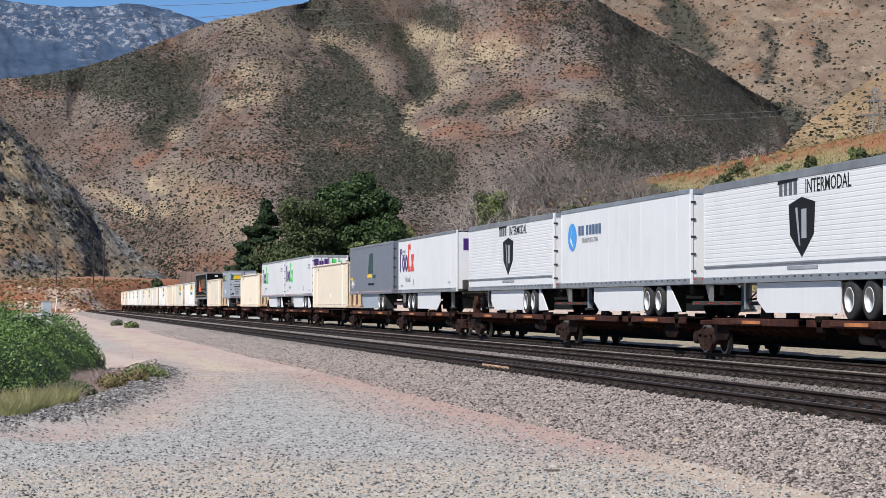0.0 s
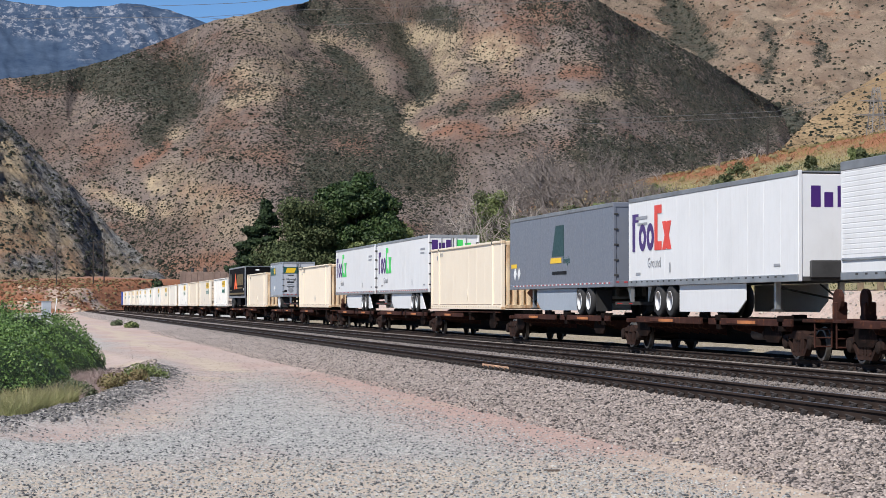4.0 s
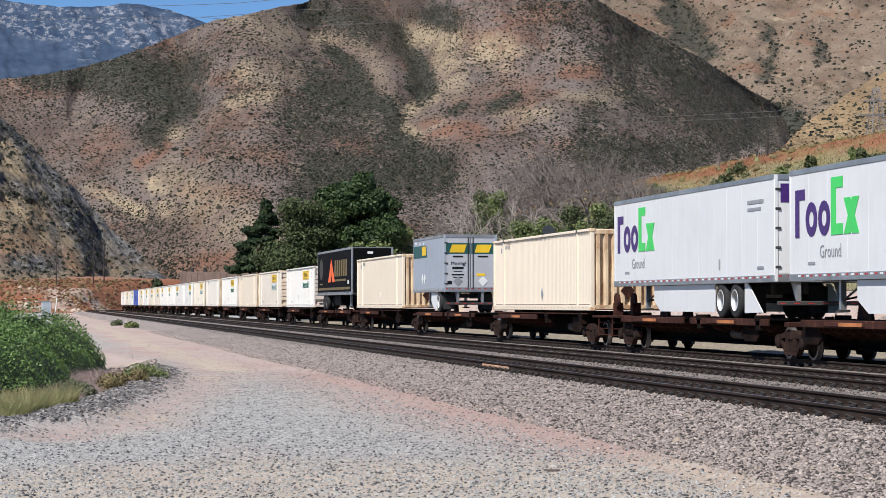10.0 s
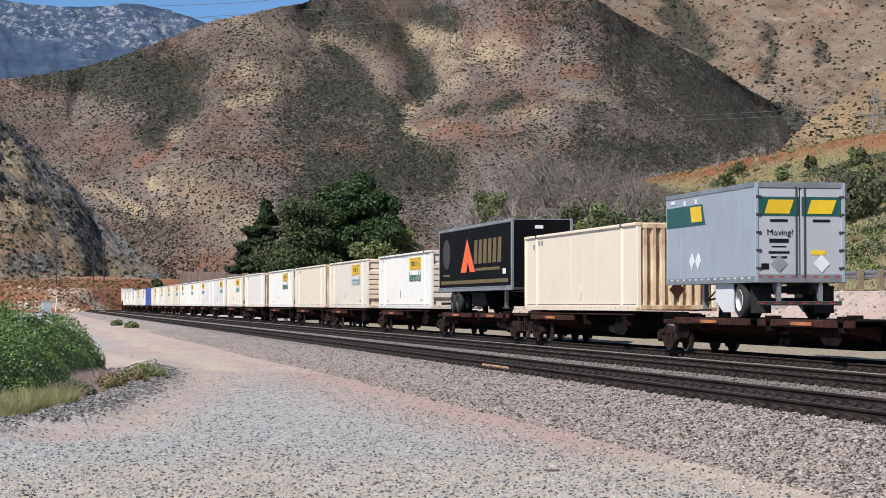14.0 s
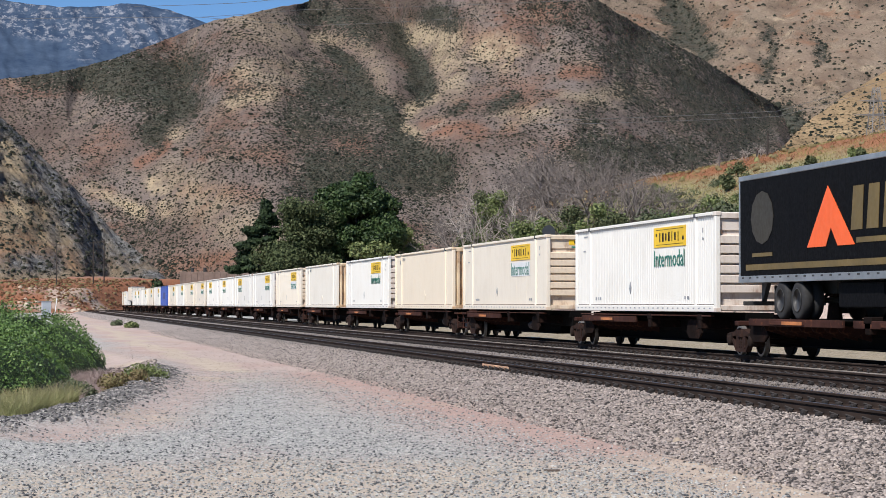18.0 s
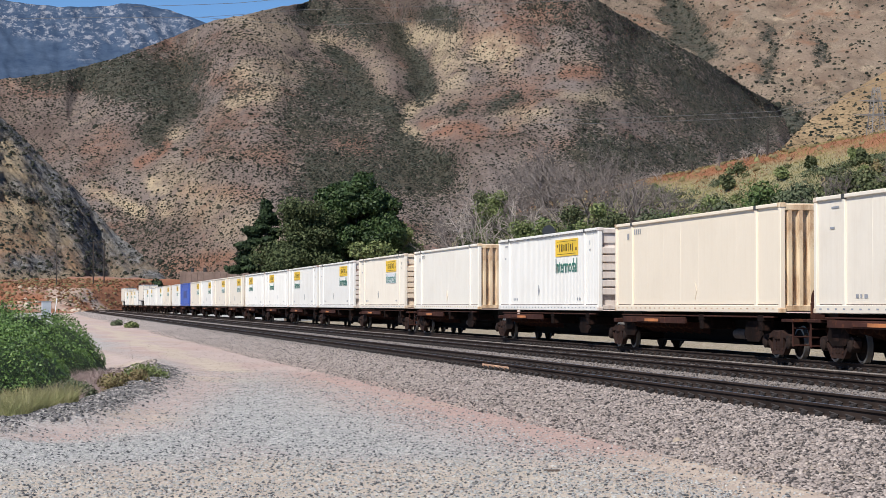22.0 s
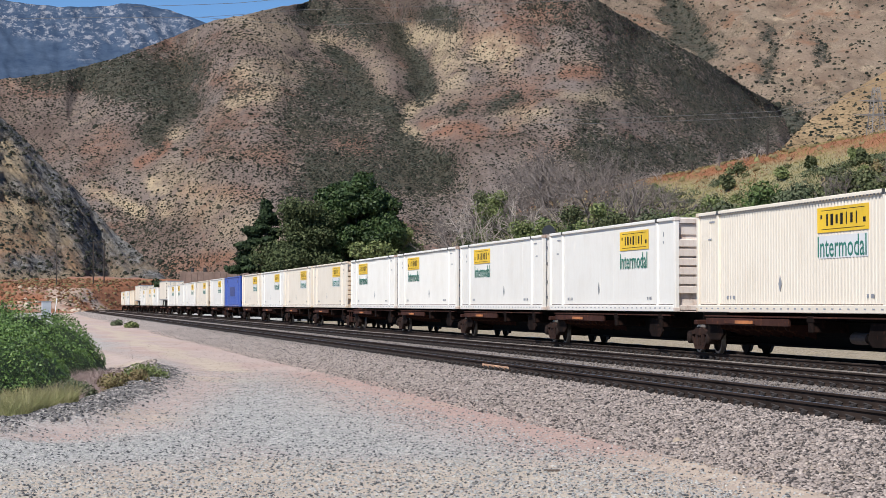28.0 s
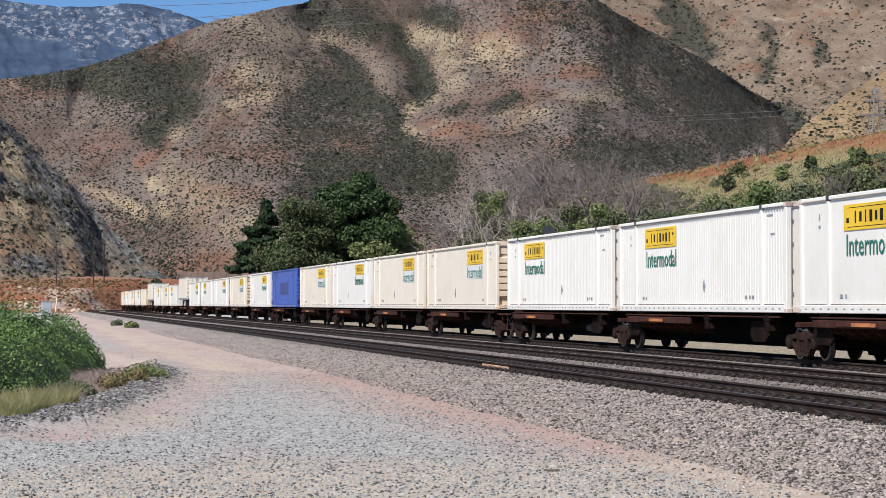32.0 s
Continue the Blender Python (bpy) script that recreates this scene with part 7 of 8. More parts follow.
patch = 1.1 * fbm(gx_ * 0.16, gy_ * 0.08, 4, 71) - 0.08 + 0.34 * smooth(55.5, 61.0, gx_)
for pick, m, label in ((patch < 0.56, SLOPE_GREEN, "yellow-green dry grass on a slope"), ((patch >= 0.56) & (patch < 0.74), STRAW, "straw-coloured dry grass on a slope"), (patch >= 0.74, RUST_GRASS, "rust-orange dry weeds on a slope")):
    p = at[pick]
    thing("slope_grass", label, "grass", "", "stuff", blades("slope_grass", p, 0.05 + 0.17 * rng.random(len(p)), m, rng, 0.02, 1.2))
n = 900
gx_, gy_ = 40 + 26 * rng.random(n), 75 + 185 * rng.random(n)
p = np.stack([gx_, gy_, ground_z(gx_, gy_) + 0.1], -1)
thing("slope_brush", "low brown and green brush on a dry slope", "brush", "", "stuff", clumps("slope_brush", p, 0.1 + 0.3 * rng.random(n) ** 2, WEED, 0.7, 0.5, rng))
n = 3200
gx_, gy_ = -8 + 40 * rng.random(n), 505 + 55 * rng.random(n)
keep = off_line(gx_, gy_) > 9
p = np.stack([gx_, gy_, ground_z(gx_, gy_) + 0.1], -1)[keep]
kind_of = rng.random(len(p))
for lo, hi, m, label in ((0, 0.62, BANK_RUST, "rusty weeds on a red earth bank"), (0.62, 0.92, WEED, "tan and olive weeds on a red earth bank"), (0.92, 1, FEATHER, "dark green brush on a red earth bank")):
    q = p[(kind_of >= lo) & (kind_of < hi)]
    thing("bank_brush", label, "brush", "", "stuff", clumps("bank_brush", q, 0.10 + 0.45 * rng.random(len(q)) ** 3, m, 0.6, 0.5, rng))


# the vine thicket beside the dirt track
def mound(x, y):
    """Height of the vine thicket above its ground."""
    a = np.clip(1 - ((x + 1.8) / 2.8) ** 2 - ((y - 50.0) / 10.0) ** 2, 0, 1) ** 1.5
    b = np.clip(1 - ((x + 3.6) / 4.0) ** 2 - ((y - 64) / 13) ** 2, 0, 1)
    c = np.clip(1 - ((x + 0.7) / 2.75) ** 2 - ((y - 60) / 8.5) ** 2, 0, 1)
    h = np.maximum(np.maximum(1.70 * a**0.5, 2.6 * b**0.5), 1.72 * c**0.55)
    return h * (0.45 + 0.95 * fbm(x * 0.85, y * 0.55, 4, 81)) + 0.42 * smooth(0.1, 0.5, h) * (fbm(x * 2.3, y * 1.5, 2, 83) - 0.5)


thicket = thing("vine_thicket", "dense bright green vines heaped over brush", "bush")
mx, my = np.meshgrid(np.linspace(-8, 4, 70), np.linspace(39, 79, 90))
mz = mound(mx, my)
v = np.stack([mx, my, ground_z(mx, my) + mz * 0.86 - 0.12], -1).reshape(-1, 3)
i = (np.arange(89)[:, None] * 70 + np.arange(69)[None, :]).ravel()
# dark sheet just below the leaves, coloured as the shade in their gaps
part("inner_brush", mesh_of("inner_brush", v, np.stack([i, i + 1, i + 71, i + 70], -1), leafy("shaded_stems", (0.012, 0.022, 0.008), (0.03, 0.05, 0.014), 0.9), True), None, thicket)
n = 190000
lx, ly = -8 + 12 * rng.random(n), 39.5 + 35 * rng.random(n) ** 1.25
lz = mound(lx, ly)
keep = (lz > 0.25) & ((fbm(lx * 2.3, ly * 1.5, 2, 83) > 0.40) | (rng.random(n) < 0.50))
lx, ly, lz = lx[keep], ly[keep], lz[keep]
e = 0.15
nx, ny = -(mound(lx + e, ly) - lz) / e, -(mound(lx, ly + e) - lz) / e
out = np.stack([np.clip(nx, -2, 2), np.clip(ny, -2, 2), np.ones_like(nx)], -1)
drop = rng.random(len(lx)) ** 3 * 0.5
part("leaves", leaves("leaves", np.stack([lx, ly, ground_z(lx, ly) + lz * (1 - drop * 0.4) + 0.06 * rng.normal(size=len(lx))], -1), out, 0.026 + 0.046 * rng.random(len(lx)) ** 1.3, VINE, rng, 0.8, 1.15), None, thicket, "broad bright green leaves")
leafy_tree("shrub", "dark green shrub behind the vine thicket", -4.6, 78, -0.4, random_clusters(rng, 8, 1.6, 1.6, 0.8, 2.0, 0.7, 1.0), 3500, DARK_LEAF, 0.12, 0.06, rng, 0.5, "shrub")
leafy_tree("shrub", "grey-green shrub behind the vine thicket", -1.0, 98, -0.4, random_clusters(rng, 8, 1.6, 1.6, 0.5, 1.4, 0.5, 0.8), 2600, SAGE, 0.12, 0.05, rng, 0.6, "shrub")
leafy_tree("weed_clump", "small bright green weed clump on ballast edge", 8.9, 172, -0.45, random_clusters(rng, 6, 0.6, 1.2, 0.1, 0.35, 0.25, 0.4), 1200, LIGHT_LEAF, 0.13, 0.03, rng, 0.6, "weeds")
leafy_tree("weed_clump", "small dull green weed clump on ballast edge", 8.6, 190, -0.45, random_clusters(rng, 6, 0.5, 1.2, 0.1, 0.3, 0.25, 0.4), 900, SAGE, 0.14, 0.03, rng, 0.6, "weeds")
n = 52000
gx_ = -4.5 + 6.6 * rng.random(n)
gy_ = 33.2 + 5.6 * rng.random(n)
edge = np.interp(gy_, *EDGE)
keep = (gx_ < edge - 0.45) & (fbm(gx_ * 0.8, gy_ * 0.6, 3, 91) > 0.30)
p = np.stack([gx_, gy_, ground_z(gx_, gy_)], -1)[keep]
thing("dry_grass", "yellow-green dry grass at the foot of vines", "grass", "", "stuff", blades("dry_grass", p, 0.12 + 0.26 * rng.random(len(p)), PALE_GRASS, rng, 0.0035, 1.3))
p2 = p[rng.random(len(p)) < 0.45]
thing("dry_grass", "pale straw grass at the foot of vines", "grass", "", "stuff", blades("dry_grass", p2 + np.array([0.03, 0.04, 0]), 0.16 + 0.36 * rng.random(len(p2)), PALE_STRAW, rng, 0.004, 0.7))
n = 22000
gx_, gy_ = 0.0 + 3.6 * rng.random(n), 39.0 + 16 * rng.random(n)
edge = np.interp(gy_, *EDGE)
keep = (gx_ < edge - 0.75) & (fbm(gx_ * 0.9, gy_ * 0.5, 3, 93) > 0.33)
p = np.stack([gx_, gy_, ground_z(gx_, gy_)], -1)[keep]
thing("dry_brush", "mauve-grey dry twiggy brush beside vines", "brush", "", "stuff", blades("dry_brush", p, 0.08 + 0.27 * rng.random(len(p)), MAUVE, rng, 0.004, 1.5))
for x, y, m, label in ((2.0, 44.4, WEED, "brown and green weed beside gravel berm"), (2.75, 48.6, LIGHT_LEAF, "grey-green weed beside gravel berm"), (2.35, 46.2, WEED, "brown dry weed beside gravel berm"), (1.3, 42.2, SAGE, "grey-green weed in dry grass"), (0.2, 41.8, WEED, "brown dry weed at the foot of vines")):
    leafy_tree("weed_clump", label, x, y, gz(x, y), random_clusters(rng, 9, 0.55, 0.9, 0.04, 0.24, 0.12, 0.22), 1500, m, 0.045, 0.012, rng, 0.7, "weeds")

# ---- loose stones ----
def pebbles(name, label, at, size, material, rng):
    thing(name, label, "stones", "", "stuff", clumps(name, at, size, material, 0.65, 0.45, rng))


def stone_paint(name, dark, mid, light):
    def build(nt, b):
        g = nt.nodes.new("ShaderNodeNewGeometry")
        col = ramp(nt, g.outputs["Random Per Island"], [(0.0, dark), (0.16, dark), (0.4, mid), (0.8, tuple(1.2 * c for c in mid)), (1.0, light)])
        nt.links.new(col, b.inputs["Base Color"])
        b.inputs["Roughness"].default_value = 0.85
    return shader(name, build)


GREY_STONE = stone_paint("grey_gravel_stones", (0.05, 0.052, 0.056), (0.29, 0.287, 0.272), (0.52, 0.495, 0.45))
PINK_STONE = stone_paint("pinkish_ballast_stones", (0.04, 0.034, 0.031), (0.262, 0.218, 0.192), (0.46, 0.39, 0.34))


FOULED_STONE = stone_paint("dusty_brown_ballast_stones", (0.03, 0.025, 0.022), (0.135, 0.112, 0.098), (0.26, 0.22, 0.19))
BERM_STONE = stone_paint("dark_berm_stones", (0.028, 0.029, 0.030), (0.15, 0.14, 0.134), (0.40, 0.37, 0.34))


def in_view(n, near, far, rng, lo=-1.0, hi=23.0):
    """Places spread evenly over the ground between two distances, within a range of bearings."""
    r = near * (far / near) ** rng.random(n)
    b = np.radians(lo + (hi - lo) * rng.random(n))
    return r * np.sin(b), r * np.cos(b)


x, y = in_view(90000, 20.5, 60, rng)
keep = (x < 8.6) & ((np.abs(x - 7.9) > 1.0) | (rng.random(len(x)) < 0.25)) & (x > np.interp(y, *EDGE) - 0.3)
x, y = x[keep], y[keep]
pebbles("gravel", "grey and beige crushed gravel lying on the ground", np.stack([x, y, ground_z(x, y) + 0.004], -1), 0.005 + 0.017 * rng.random(len(x)) ** 2.2, GREY_STONE, rng)
x, y = in_view(190000, 21, 150, rng, 2.0, 23.0)
d = off_line(x, y)
keep = (d < 5.0) & (x < 17) & (rng.random(len(x)) < 0.5)
pebbles("dark_ballast", "brown dusty ballast stones between the tracks", np.stack([x[keep], y[keep], ground_z(x[keep], y[keep]) + 0.008], -1), 0.010 + 0.020 * rng.random(keep.sum()) ** 1.4, FOULED_STONE, rng)
keep = (d < 8.7) & (d >= 4.8) & (x < 13)
x, y = x[keep], y[keep]
pebbles("ballast", "pinkish grey crushed-rock ballast round the tracks", np.stack([x, y, ground_z(x, y) + 0.012], -1), 0.010 + 0.022 * rng.random(len(x)) ** 1.4, PINK_STONE, rng)
n = 11000
y = 24 + 34 * rng.random(n) ** 1.3
x = np.interp(y, *EDGE) + 0.02 + 0.27 * rng.normal(size=n)
pebbles("berm_stones", "dark grey broken stones heaped in a berm", np.stack([x, y, ground_z(x, y) + 0.015], -1), 0.009 + 0.026 * rng.random(n) ** 1.8, BERM_STONE, rng)
rock = thing("loose_rock", "single pale tan rock lying on pink dirt", "rock", "", "", clumps("loose_rock", np.array([[0.0, 0, 0], [0.12, 0.05, -0.02]]), np.array([0.075, 0.05]), plain("tan_rock", (0.36, 0.29, 0.22), 0.9, 0, 0.3, 20), 0.7, 0.3, rng))
rock.location = (8.6, 27.9, gz(8.6, 27.9) + 0.03)
n = 2600
x, y = 1.6 + 2.6 * rng.random(n), 46 + 16 * rng.random(n)
x = np.minimum(x, np.interp(y, *EDGE) - 0.1)
pebbles("rubble", "pinkish broken rubble behind the gravel berm", np.stack([x, y, ground_z(x, y) + 0.015], -1), 0.012 + 0.045 * rng.random(n) ** 2.2, PINK_STONE, rng)
x, y = in_view(40000, 22, 110, rng)
keep = (np.abs(x - 7.6) < 1.9) | ((y > 44) & (x > 2.6) & (x < 9))
x, y = x[keep], y[keep]
pebbles("dirt_pebbles", "small pale pebbles pressed into pink dirt", np.stack([x, y, ground_z(x, y) + 0.002], -1), 0.005 + 0.016 * rng.random(len(x)) ** 2, PINK_STONE, rng)
n = 3800
x, y = 26.6 + 3.0 * rng.random(n), 40 + 100 * rng.random(n)
pebbles("bank_rubble", "pale broken rock rubble on the road bank", np.stack([x, y, ground_z(x, y) + 0.01], -1), 0.025 + 0.10 * rng.random(n) ** 3, stone_paint("pale_rubble", (0.15, 0.135, 0.12), (0.34, 0.31, 0.27), (0.48, 0.44, 0.39)), rng)
n = 420
x, y = -4 + 34 * rng.random(n), 494 + 28 * rng.random(n)
keep = (off_line(x, y) > 8.5) & (fbm(x * 0.08, y * 0.08, 3, 97) > 0.5)
x, y = x[keep], y[keep]
pebbles("bank_rocks", "pale eroded rocks on a red earth bank", np.stack([x, y, ground_z(x, y) + 0.05], -1), 0.12 + 0.7 * rng.random(len(x)) ** 3, stone_paint("pale_bank_rock", (0.16, 0.11, 0.075), (0.38, 0.29, 0.21), (0.52, 0.45, 0.36)), rng)
stick = thing("scrap_wood", "short dark piece of wood on gravel", "debris", "", "", Form().box(-0.09, 0.09, -0.02, 0.02, 0.0, 0.025, 0.006).mesh("scrap_wood", BARK))
stick.location = (5.75, 23.4, gz(5.75, 23.4))

# ---- road side ----
ASPHALT = plain("worn_asphalt", (0.075, 0.073, 0.072), 0.9, 0, 0.3, 9)
WOOD_POST = plain("weathered_post_wood", (0.25, 0.19, 0.12), 0.9, 0, 0.35, 8)
CONCRETE = plain("rough_concrete", (0.42, 0.40, 0.37), 0.9, 0, 0.25, 5, 0.01)
road = Form()
ry = np.linspace(-200, 195, 80)
v = [(x, yy, gz(x, yy) + 0.03) for yy in ry for x in (31.0, 33.0, 35.5, 38.8)]
road_me = mesh_of("road", v, [(k * 4 + i, k * 4 + i + 1, k * 4 + i + 5, k * 4 + i + 4) for k in range(79) for i in range(3)], ASPHALT)
thing("road", "two-lane grey asphalt road beside the railway", "road", "", "structure", road_me)
rail = thing("guardrail", "steel guardrail on weathered wooden posts", "guardrail")
prof = [(0.0, 0.45), (-0.05, 0.50), (-0.05, 0.55), (0.0, 0.60), (-0.05, 0.65), (-0.05, 0.70), (0.0, 0.75), (0.02, 0.75), (0.02, 0.45)]
gv, gf = [], []
yy_ = np.arange(48, 190, 3.8)
for yy in yy_:
    z = gz(30.1, yy)
    gv += [(30.28 + a, yy, z + b) for a, b in prof]
n = len(prof)
for k in range(len(yy_) - 1):
    gf += [(k * n + i, k * n + (i + 1) % n, (k + 1) * n + (i + 1) % n, (k + 1) * n + i) for i in range(n)]
part("beam", mesh_of("beam", gv, gf, STEEL), None, rail, "galvanised corrugated beam")
post = Form().box(-0.10, 0.10, -0.10, 0.10, -0.4, 0.80, 0.015).mesh("post", WOOD_POST)
for yy in np.arange(50, 188, 1.9):
    part("post", post, None, rail, "", (30.1, yy, gz(30.1, yy)))
w = thing("retaining_wall", "low cracked concrete wall on the gravel bank", "wall", "", "structure", Form().prism([(0, -0.6), (0.22, -0.6), (0.22, 0.42), (0.04, 0.42)], "y", 0, 9).mesh("retaining_wall", CONCRETE))
w.location = (28.7, 79.0, gz(28.7, 82))
sign = thing("road_sign", "dark back of a round road sign on a post", "road sign")
part("sign_post", Form().box(-0.03, 0.03, -0.03, 0.03, -0.3, 4.25), STEEL, sign)
part("sign_plate", Form().prism([(0.40 * math.cos(a), 3.92 + 0.40 * math.sin(a)) for a in np.linspace(0, 6.283, 17)[:-1]], "y", -0.06, -0.04), plain("dark_sign_back", (0.075, 0.08, 0.085), 0.5, 0.5), sign, "dull dark plate")
sign.location = (30.5, 125.0, gz(30.5, 125.0))
for x, y in ((30.6, 96.0), (30.6, 90.0)):
    m = thing("marker_post", "slim white roadside marker post", "marker post", "", "", Form().box(-0.05, 0.05, -0.02, 0.02, 0, 1.1, 0.01).mesh("marker_post", REFLECT_WHITE))
    m.location = (x, y, gz(x, y))


def parked_car(x, y):
    """A black sport utility car: body with cabin, glass, lamps, grille and wheels; its nose points to -y."""
    paint = plain("black_car_paint", (0.010, 0.011, 0.016), 0.35, 0.0, 0.1, 3, spec=0.3)
    glass = plain("dark_car_glass", (0.02, 0.025, 0.03), 0.06, 0, 0.1, 3, spec=0.8)
    c = thing("car", "parked black sport utility car on the road", "car")
    body = Form().prism([(-2.3, 0.42), (-2.36, 0.72), (-2.25, 0.98), (-1.2, 1.10), (1.9, 1.12), (2.3, 1.05), (2.36, 0.6), (2.3, 0.40)], "x", -0.94, 0.94)
    part("body", body, paint, c)
    roof = Form()
    lo, hi = [(-0.90, -1.25), (0.90, -1.25), (0.90, 2.2), (-0.90, 2.2)], [(-0.70, -0.45), (0.70, -0.45), (0.72, 1.8), (-0.72, 1.8)]
    roof.add([(*p, 1.08) for p in lo] + [(*p, 1.72) for p in hi], [(4, 5, 6, 7), (0, 1, 5, 4), (1, 2, 6, 5), (2, 3, 7, 6), (3, 0, 4, 7)])
    part("cabin", roof, paint, c)
    part("windscreen", Form().add([(-0.78, -1.17, 1.16), (0.78, -1.17, 1.16), (0.64, -0.50, 1.68), (-0.64, -0.50, 1.68), (-0.78, -1.14, 1.16), (0.78, -1.14, 1.16), (0.64, -0.47, 1.68), (-0.64, -0.47, 1.68)], [(0, 1, 2, 3), (7, 6, 5, 4), (0, 4, 5, 1), (1, 5, 6, 2), (2, 6, 7, 3), (3, 7, 4, 0)]), glass, c, "dark glass")
    for sx in (-1, 1):
        part("headlight", Form().box(sx * 0.72 - 0.17, sx * 0.72 + 0.17, -2.35, -2.25, 0.80, 0.93, 0.02), REFLECT_WHITE, c, "clear headlight")
        part("side_window", Form().add([(sx * 0.885, -0.9, 1.16), (sx * 0.885, 1.9, 1.16), (sx * 0.745, 1.55, 1.62), (sx * 0.745, -0.3, 1.62)], [(0, 1, 2, 3)]), glass, c)
        part("mirror", Form().box(sx * 1.02 - 0.1, sx * 1.02 + 0.1, -0.95, -0.83, 1.08, 1.24, 0.03), paint, c)
        for yy in (-1.45, 1.45):
            w = part("wheel", Form().lathe_x([(-0.12, 0.2), (-0.13, 0.34), (-0.10, 0.37), (0.10, 0.37), (0.13, 0.34), (0.12, 0.2)], 0, 0, 18), RUBBER, c, "", (sx * 0.84, yy, 0.37))
            part("rim", Form().lathe_x([(sx * 0.10, 0.22), (sx * 0.135, 0.20), (sx * 0.12, 0.06)], 0, 0, 14), STEEL, w)
    part("grille", Form().box(-0.5, 0.5, -2.38, -2.30, 0.55, 0.86, 0.02), DARK_STEEL, c)
    part("bumper", Form().box(-0.93, 0.93, -2.40, -2.2, 0.36, 0.56, 0.04), plain("grey_bumper", (0.05, 0.05, 0.055), 0.5), c)
    c.location = (x, y, gz(x, y) + 0.03)
    return c


parked_car(33.7, 99.0)

# ---- poles, wires, tower, far works ----
POLE_WOOD = plain("dark_pole_wood", (0.055, 0.042, 0.034), 0.9, 0, 0.3, 3)


def bearing(b, r):
    b = 10.88 + 1.042 * (b - 10.92)
    return r * math.sin(math.radians(b)), r * math.cos(math.radians(b))


for b, r, h in ((1.07, 532, 10.6), (1.99, 544, 11.2), (2.26, 546, 11.2), (4.27, 528, 6.6)):
    x, y = bearing(b, r)
    p = thing("utility_pole", "dark wooden utility pole on a bank", "utility pole", "poles on the far bank")
    p.location = (x, y, gz(x, y))
    part("pole", Form().tube((0, 0, -0.5), (0, 0, h), 0.16, 0.11, 8), POLE_WOOD, p)
    part("crossarm", Form().box(-1.1, 1.1, -0.06, 0.06, h - 0.6, h - 0.45), POLE_WOOD, p)
shed = thing("signal_cabinet", "grey metal equipment cabinet with flat roof", "cabinet")
part("body", Form().box(-0.66, 0.66, -0.5, 0.5, 0, 2.2, 0.03), plain("grey_cabinet_paint", (0.42, 0.45, 0.48), 0.5, 0.1, 0.2), shed)
part("roof", Form().box(-0.74, 0.74, -0.58, 0.58, 2.2, 2.3, 0.02), STEEL, shed)
part("door", Form().box(-0.5, 0.5, -0.53, -0.5, 0.15, 2.05, 0.01), plain("cabinet_door_paint", (0.38, 0.41, 0.44), 0.5, 0.1, 0.2), shed)
x, y = bearing(0.82, 300)
shed.location = (x, y, gz(x, y))
x, y = bearing(1.02, 296)
m = thing("marker_post", "leaning pale marker post beside cabinet", "marker post", "", "", Form().box(-0.06, 0.06, -0.045, 0.045, 0, 2.7).mesh("marker_post", RIM_WHITE))
m.location, m.rotation_euler = (x, y, gz(x, y)), (0, radians(7), 0)
works = thing("concrete_wall", "long weathered concrete wall behind the train", "wall", "", "structure")
x, y = bearing(4.85, 558)
works.location = (x, y, -0.5)
for i in range(9):
    part("wall_block", Form().box(i * 1.5 - 6.8, i * 1.5 - 5.34, -0.4, 0.4, 0, 10.4 - 0.12 * (i % 3), 0.05), plain("stained_concrete", (0.24, 0.17, 0.135), 0.9, 0, 0.3, 2), works)
for x0 in (-3.6, -0.4):
    tank = thing("steel_drum", "dark upright drum on a concrete wall", "drum", "drums on the wall", "", Form().tube((0, 0, 0), (0, 0, 1.0), 0.42, 0.42, 14).tube((0, 0, 1.0), (0, 0, 1.12), 0.42, 0.2, 14).mesh("steel_drum", DARK_STEEL))
    tank.location = (x + x0, y, 9.8)

tower = thing("lattice_tower", "grey steel lattice power-line tower on a dry slope", "power tower")
TOWER_STEEL = plain("tower_steel", (0.30, 0.28, 0.26), 0.6, 0.5, 0.2)
bx, by = bearing(21.95, 430)
w0, w1, H = 2.2, 0.5, 16.0
corner = lambda i, z: Vector(((1 if i in (1, 2) else -1) * (w0 + (w1 - w0) * z / H), (1 if i > 1 else -1) * (w0 + (w1 - w0) * z / H), z))
for i in range(4):
    part("leg", Form().tube(corner(i, -2), corner(i, H), 0.12, 0.09, 6), TOWER_STEEL, tower)
lv = [0, 3.2, 6.2, 8.8, 11.0, 13.0, 14.6, 16.0]
for a, b in zip(lv[:-1], lv[1:]):
    for i in range(4):
        j = (i + 1) % 4
        part("brace", Form().tube(corner(i, a), corner(j, b), 0.05, 0.05, 5).tube(corner(j, a), corner(i, b), 0.05, 0.05, 5), TOWER_STEEL, tower)
for z, L in ((10.4, 5.6), (13.2, 4.2)):
    part("crossarm", Form().prism([(-L, z), (0, z + 0.35), (L, z), (0, z - 0.12)], "y", -0.15, 0.15), TOWER_STEEL, tower)
E4 = HILLS[2]
k = int(np.argmin((E4[1] - bx) ** 2 + (E4[2] - by) ** 2))
tower.location = (bx, by, float(E4[3].ravel()[k]))
WIRE = plain("wire", (0.16, 0.155, 0.15), 0.5, 0.6, 0.1)


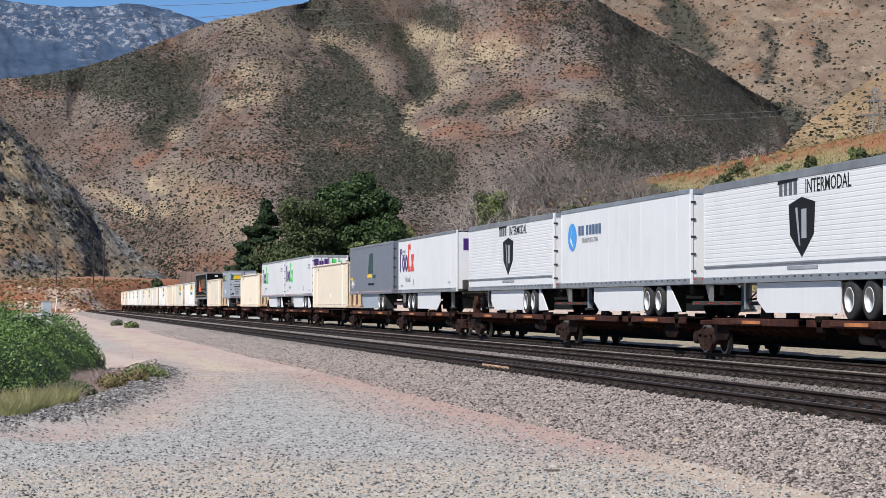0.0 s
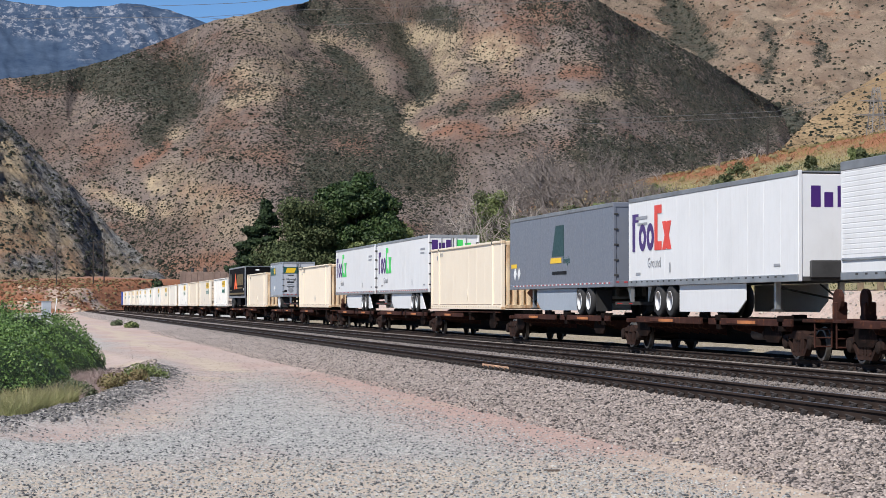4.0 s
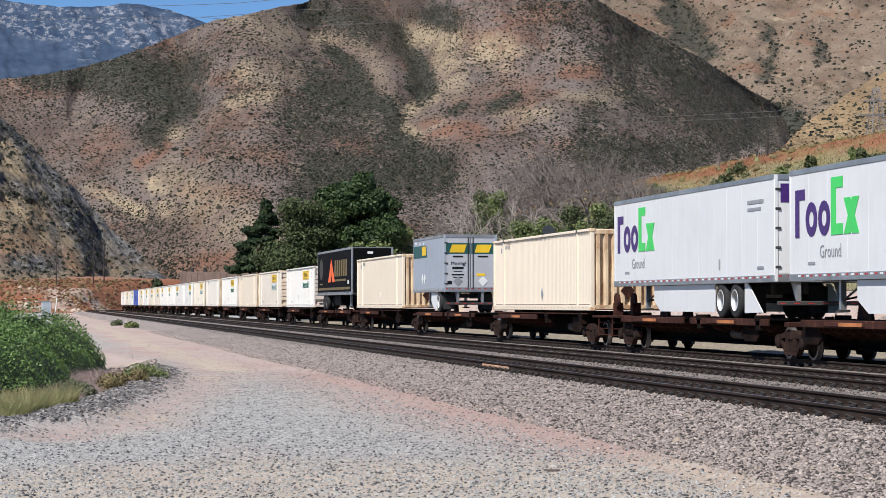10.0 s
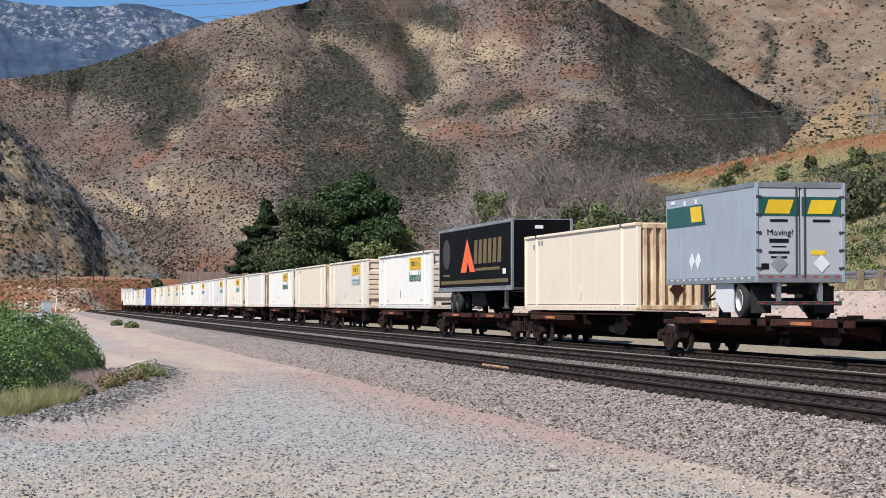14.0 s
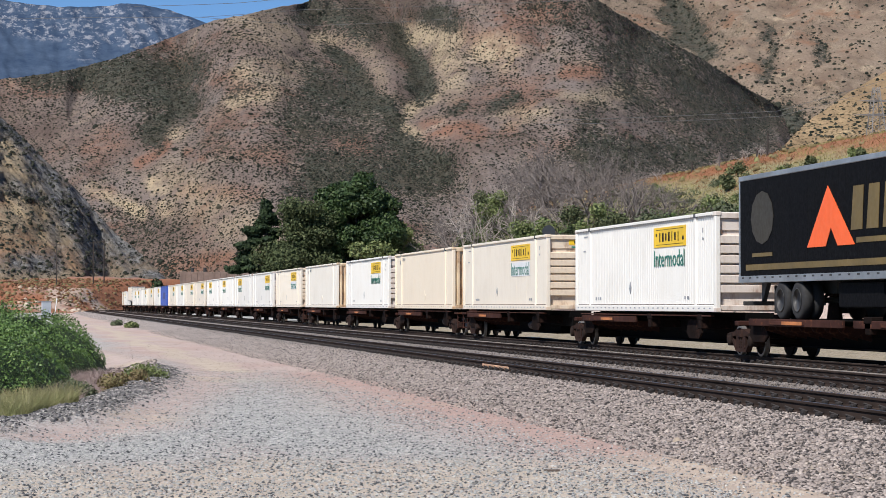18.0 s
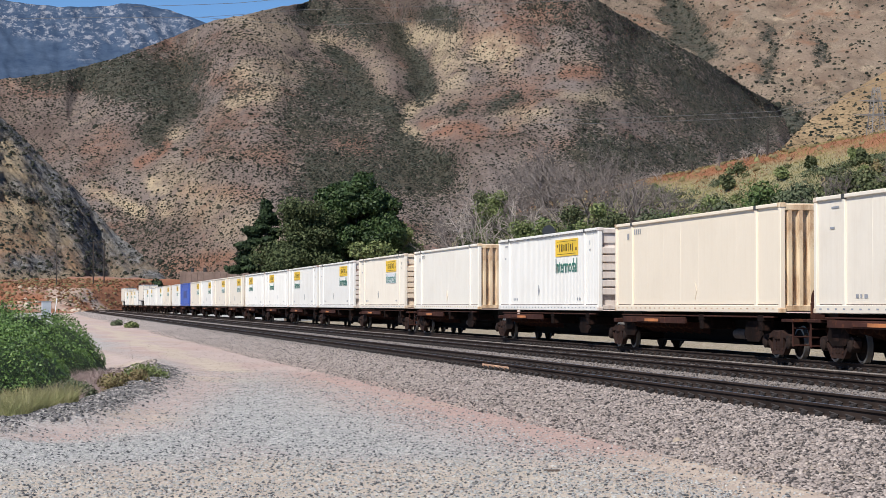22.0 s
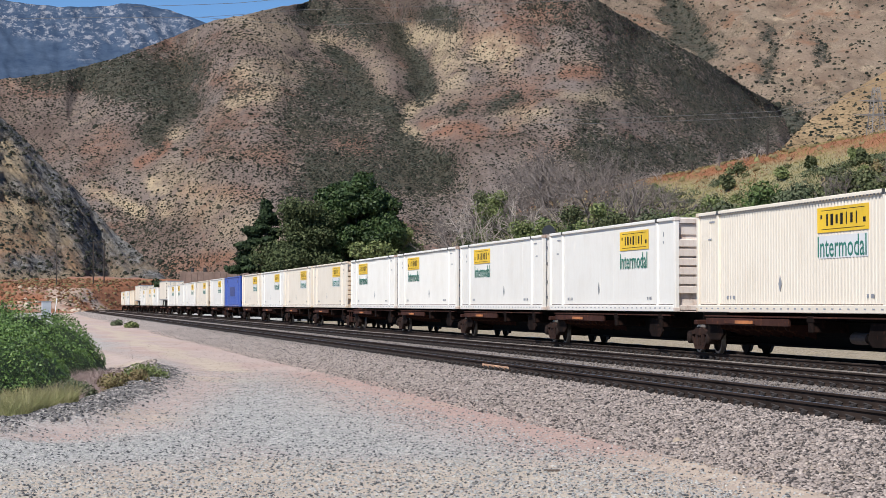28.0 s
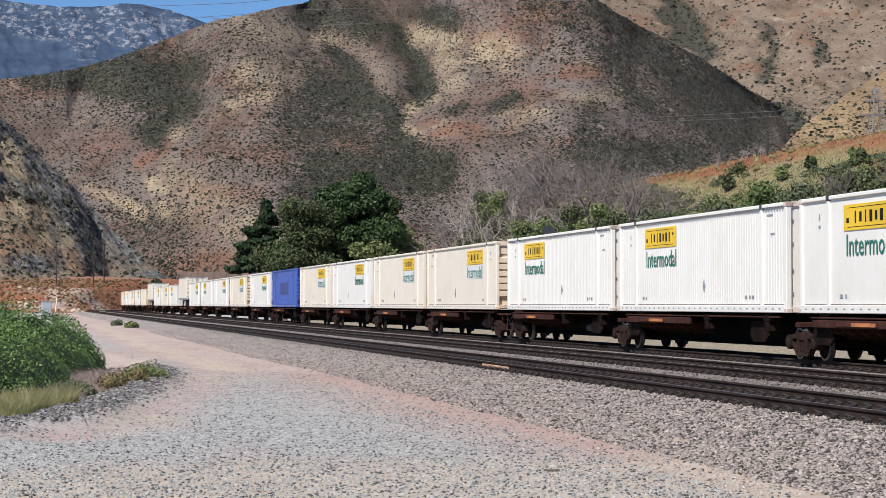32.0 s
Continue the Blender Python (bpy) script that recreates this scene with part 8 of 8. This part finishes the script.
def wire(points, r, label):
    """A cable that sags from point to point (bearing, height, distance)."""
    v = [Vector((*bearing(b, d), h)) for b, h, d in points]
    f = Form()
    for p, q in zip(v[:-1], v[1:]):
        n = 14
        pts = [p.lerp(q, i / n) - Vector((0, 0, (q - p).length * 0.004 * 4 * (i / n) * (1 - i / n))) for i in range(n + 1)]
        for a, b in zip(pts[:-1], pts[1:]):
            f.tube(a, b, r, r, 4, False)
    thing("power_line", label, "cable", "overhead cables", "", f.mesh("power_line", WIRE))


wire([(24, 48.04, 430), (19.5, 38.87, 430), (13.5, 37.61, 430)], 0.05, "thin overhead power cable crossing the hillside")
wire([(24, 50.12, 432), (19.5, 40.12, 432), (13.5, 38.66, 432)], 0.05, "thin overhead power cable crossing the hillside")
wire([(-1.18, 57.66, 430), (2.2, 58.68, 430), (4.66, 59.04, 430)], 0.045, "thin overhead power cable before distant mountains")
wire([(2.98, 60.98, 430), (5.64, 62.01, 430), (8.53, 64.53, 430)], 0.055, "thin overhead power cable against the sky")
wire([(4.66, 59.04, 430), (7.66, 57.66, 430), (10.57, 58.81, 430), (12.61, 60.18, 430)], 0.045, "thin overhead power cable crossing the hillside")
wire([(4.66, 59.04, 430), (7.37, 60.86, 430), (10.57, 61.67, 430), (15.51, 63.17, 430)], 0.045, "thin overhead power cable crossing the hillside")
for b, h in ((19.22, 2.0), (18.95, 0.9), (18.0, 1.3), (17.3, 0.9)):
    x, y = bearing(b, 61.4 / math.sin(radians(b + 0.25)))
    p = thing("fence_post", "old dark wooden post on a grassy crest", "post", "posts on the crest", "", Form().tube((0, 0, -0.4), (0.05, 0, h), 0.10, 0.08, 7).mesh("fence_post", POLE_WOOD if h != 1.3 else DEAD))
    p.location = (x, y, gz(x, y))


SPEED, EASE = 11.154, -0.0437


def travel(t):
    """How far the train has rolled after t seconds; it slows a very little."""
    return SPEED * t + EASE * ((t - 16) ** 2 - 256) / 10


def motions():
    """The train rolls towards the eye, its wheels turning with it."""
    for ob, u, turned in MOVERS:
        rows = []
        for k in range(33):
            x, y, h = on_line(u - travel(k))
            rows.append((float(k), pose(x, y, 0, 0, 0, h + 180 * turned)))
        walk(ob, rows)
    turns = [(k * 0.05, math.degrees(travel(k * 0.05) / 0.42)) for k in range(641)]
    for w in WHEELSETS:
        p = w.location.copy()
        walk(w, [(t, pose(p.x, p.y, p.z, a)) for t, a in turns])


motions()
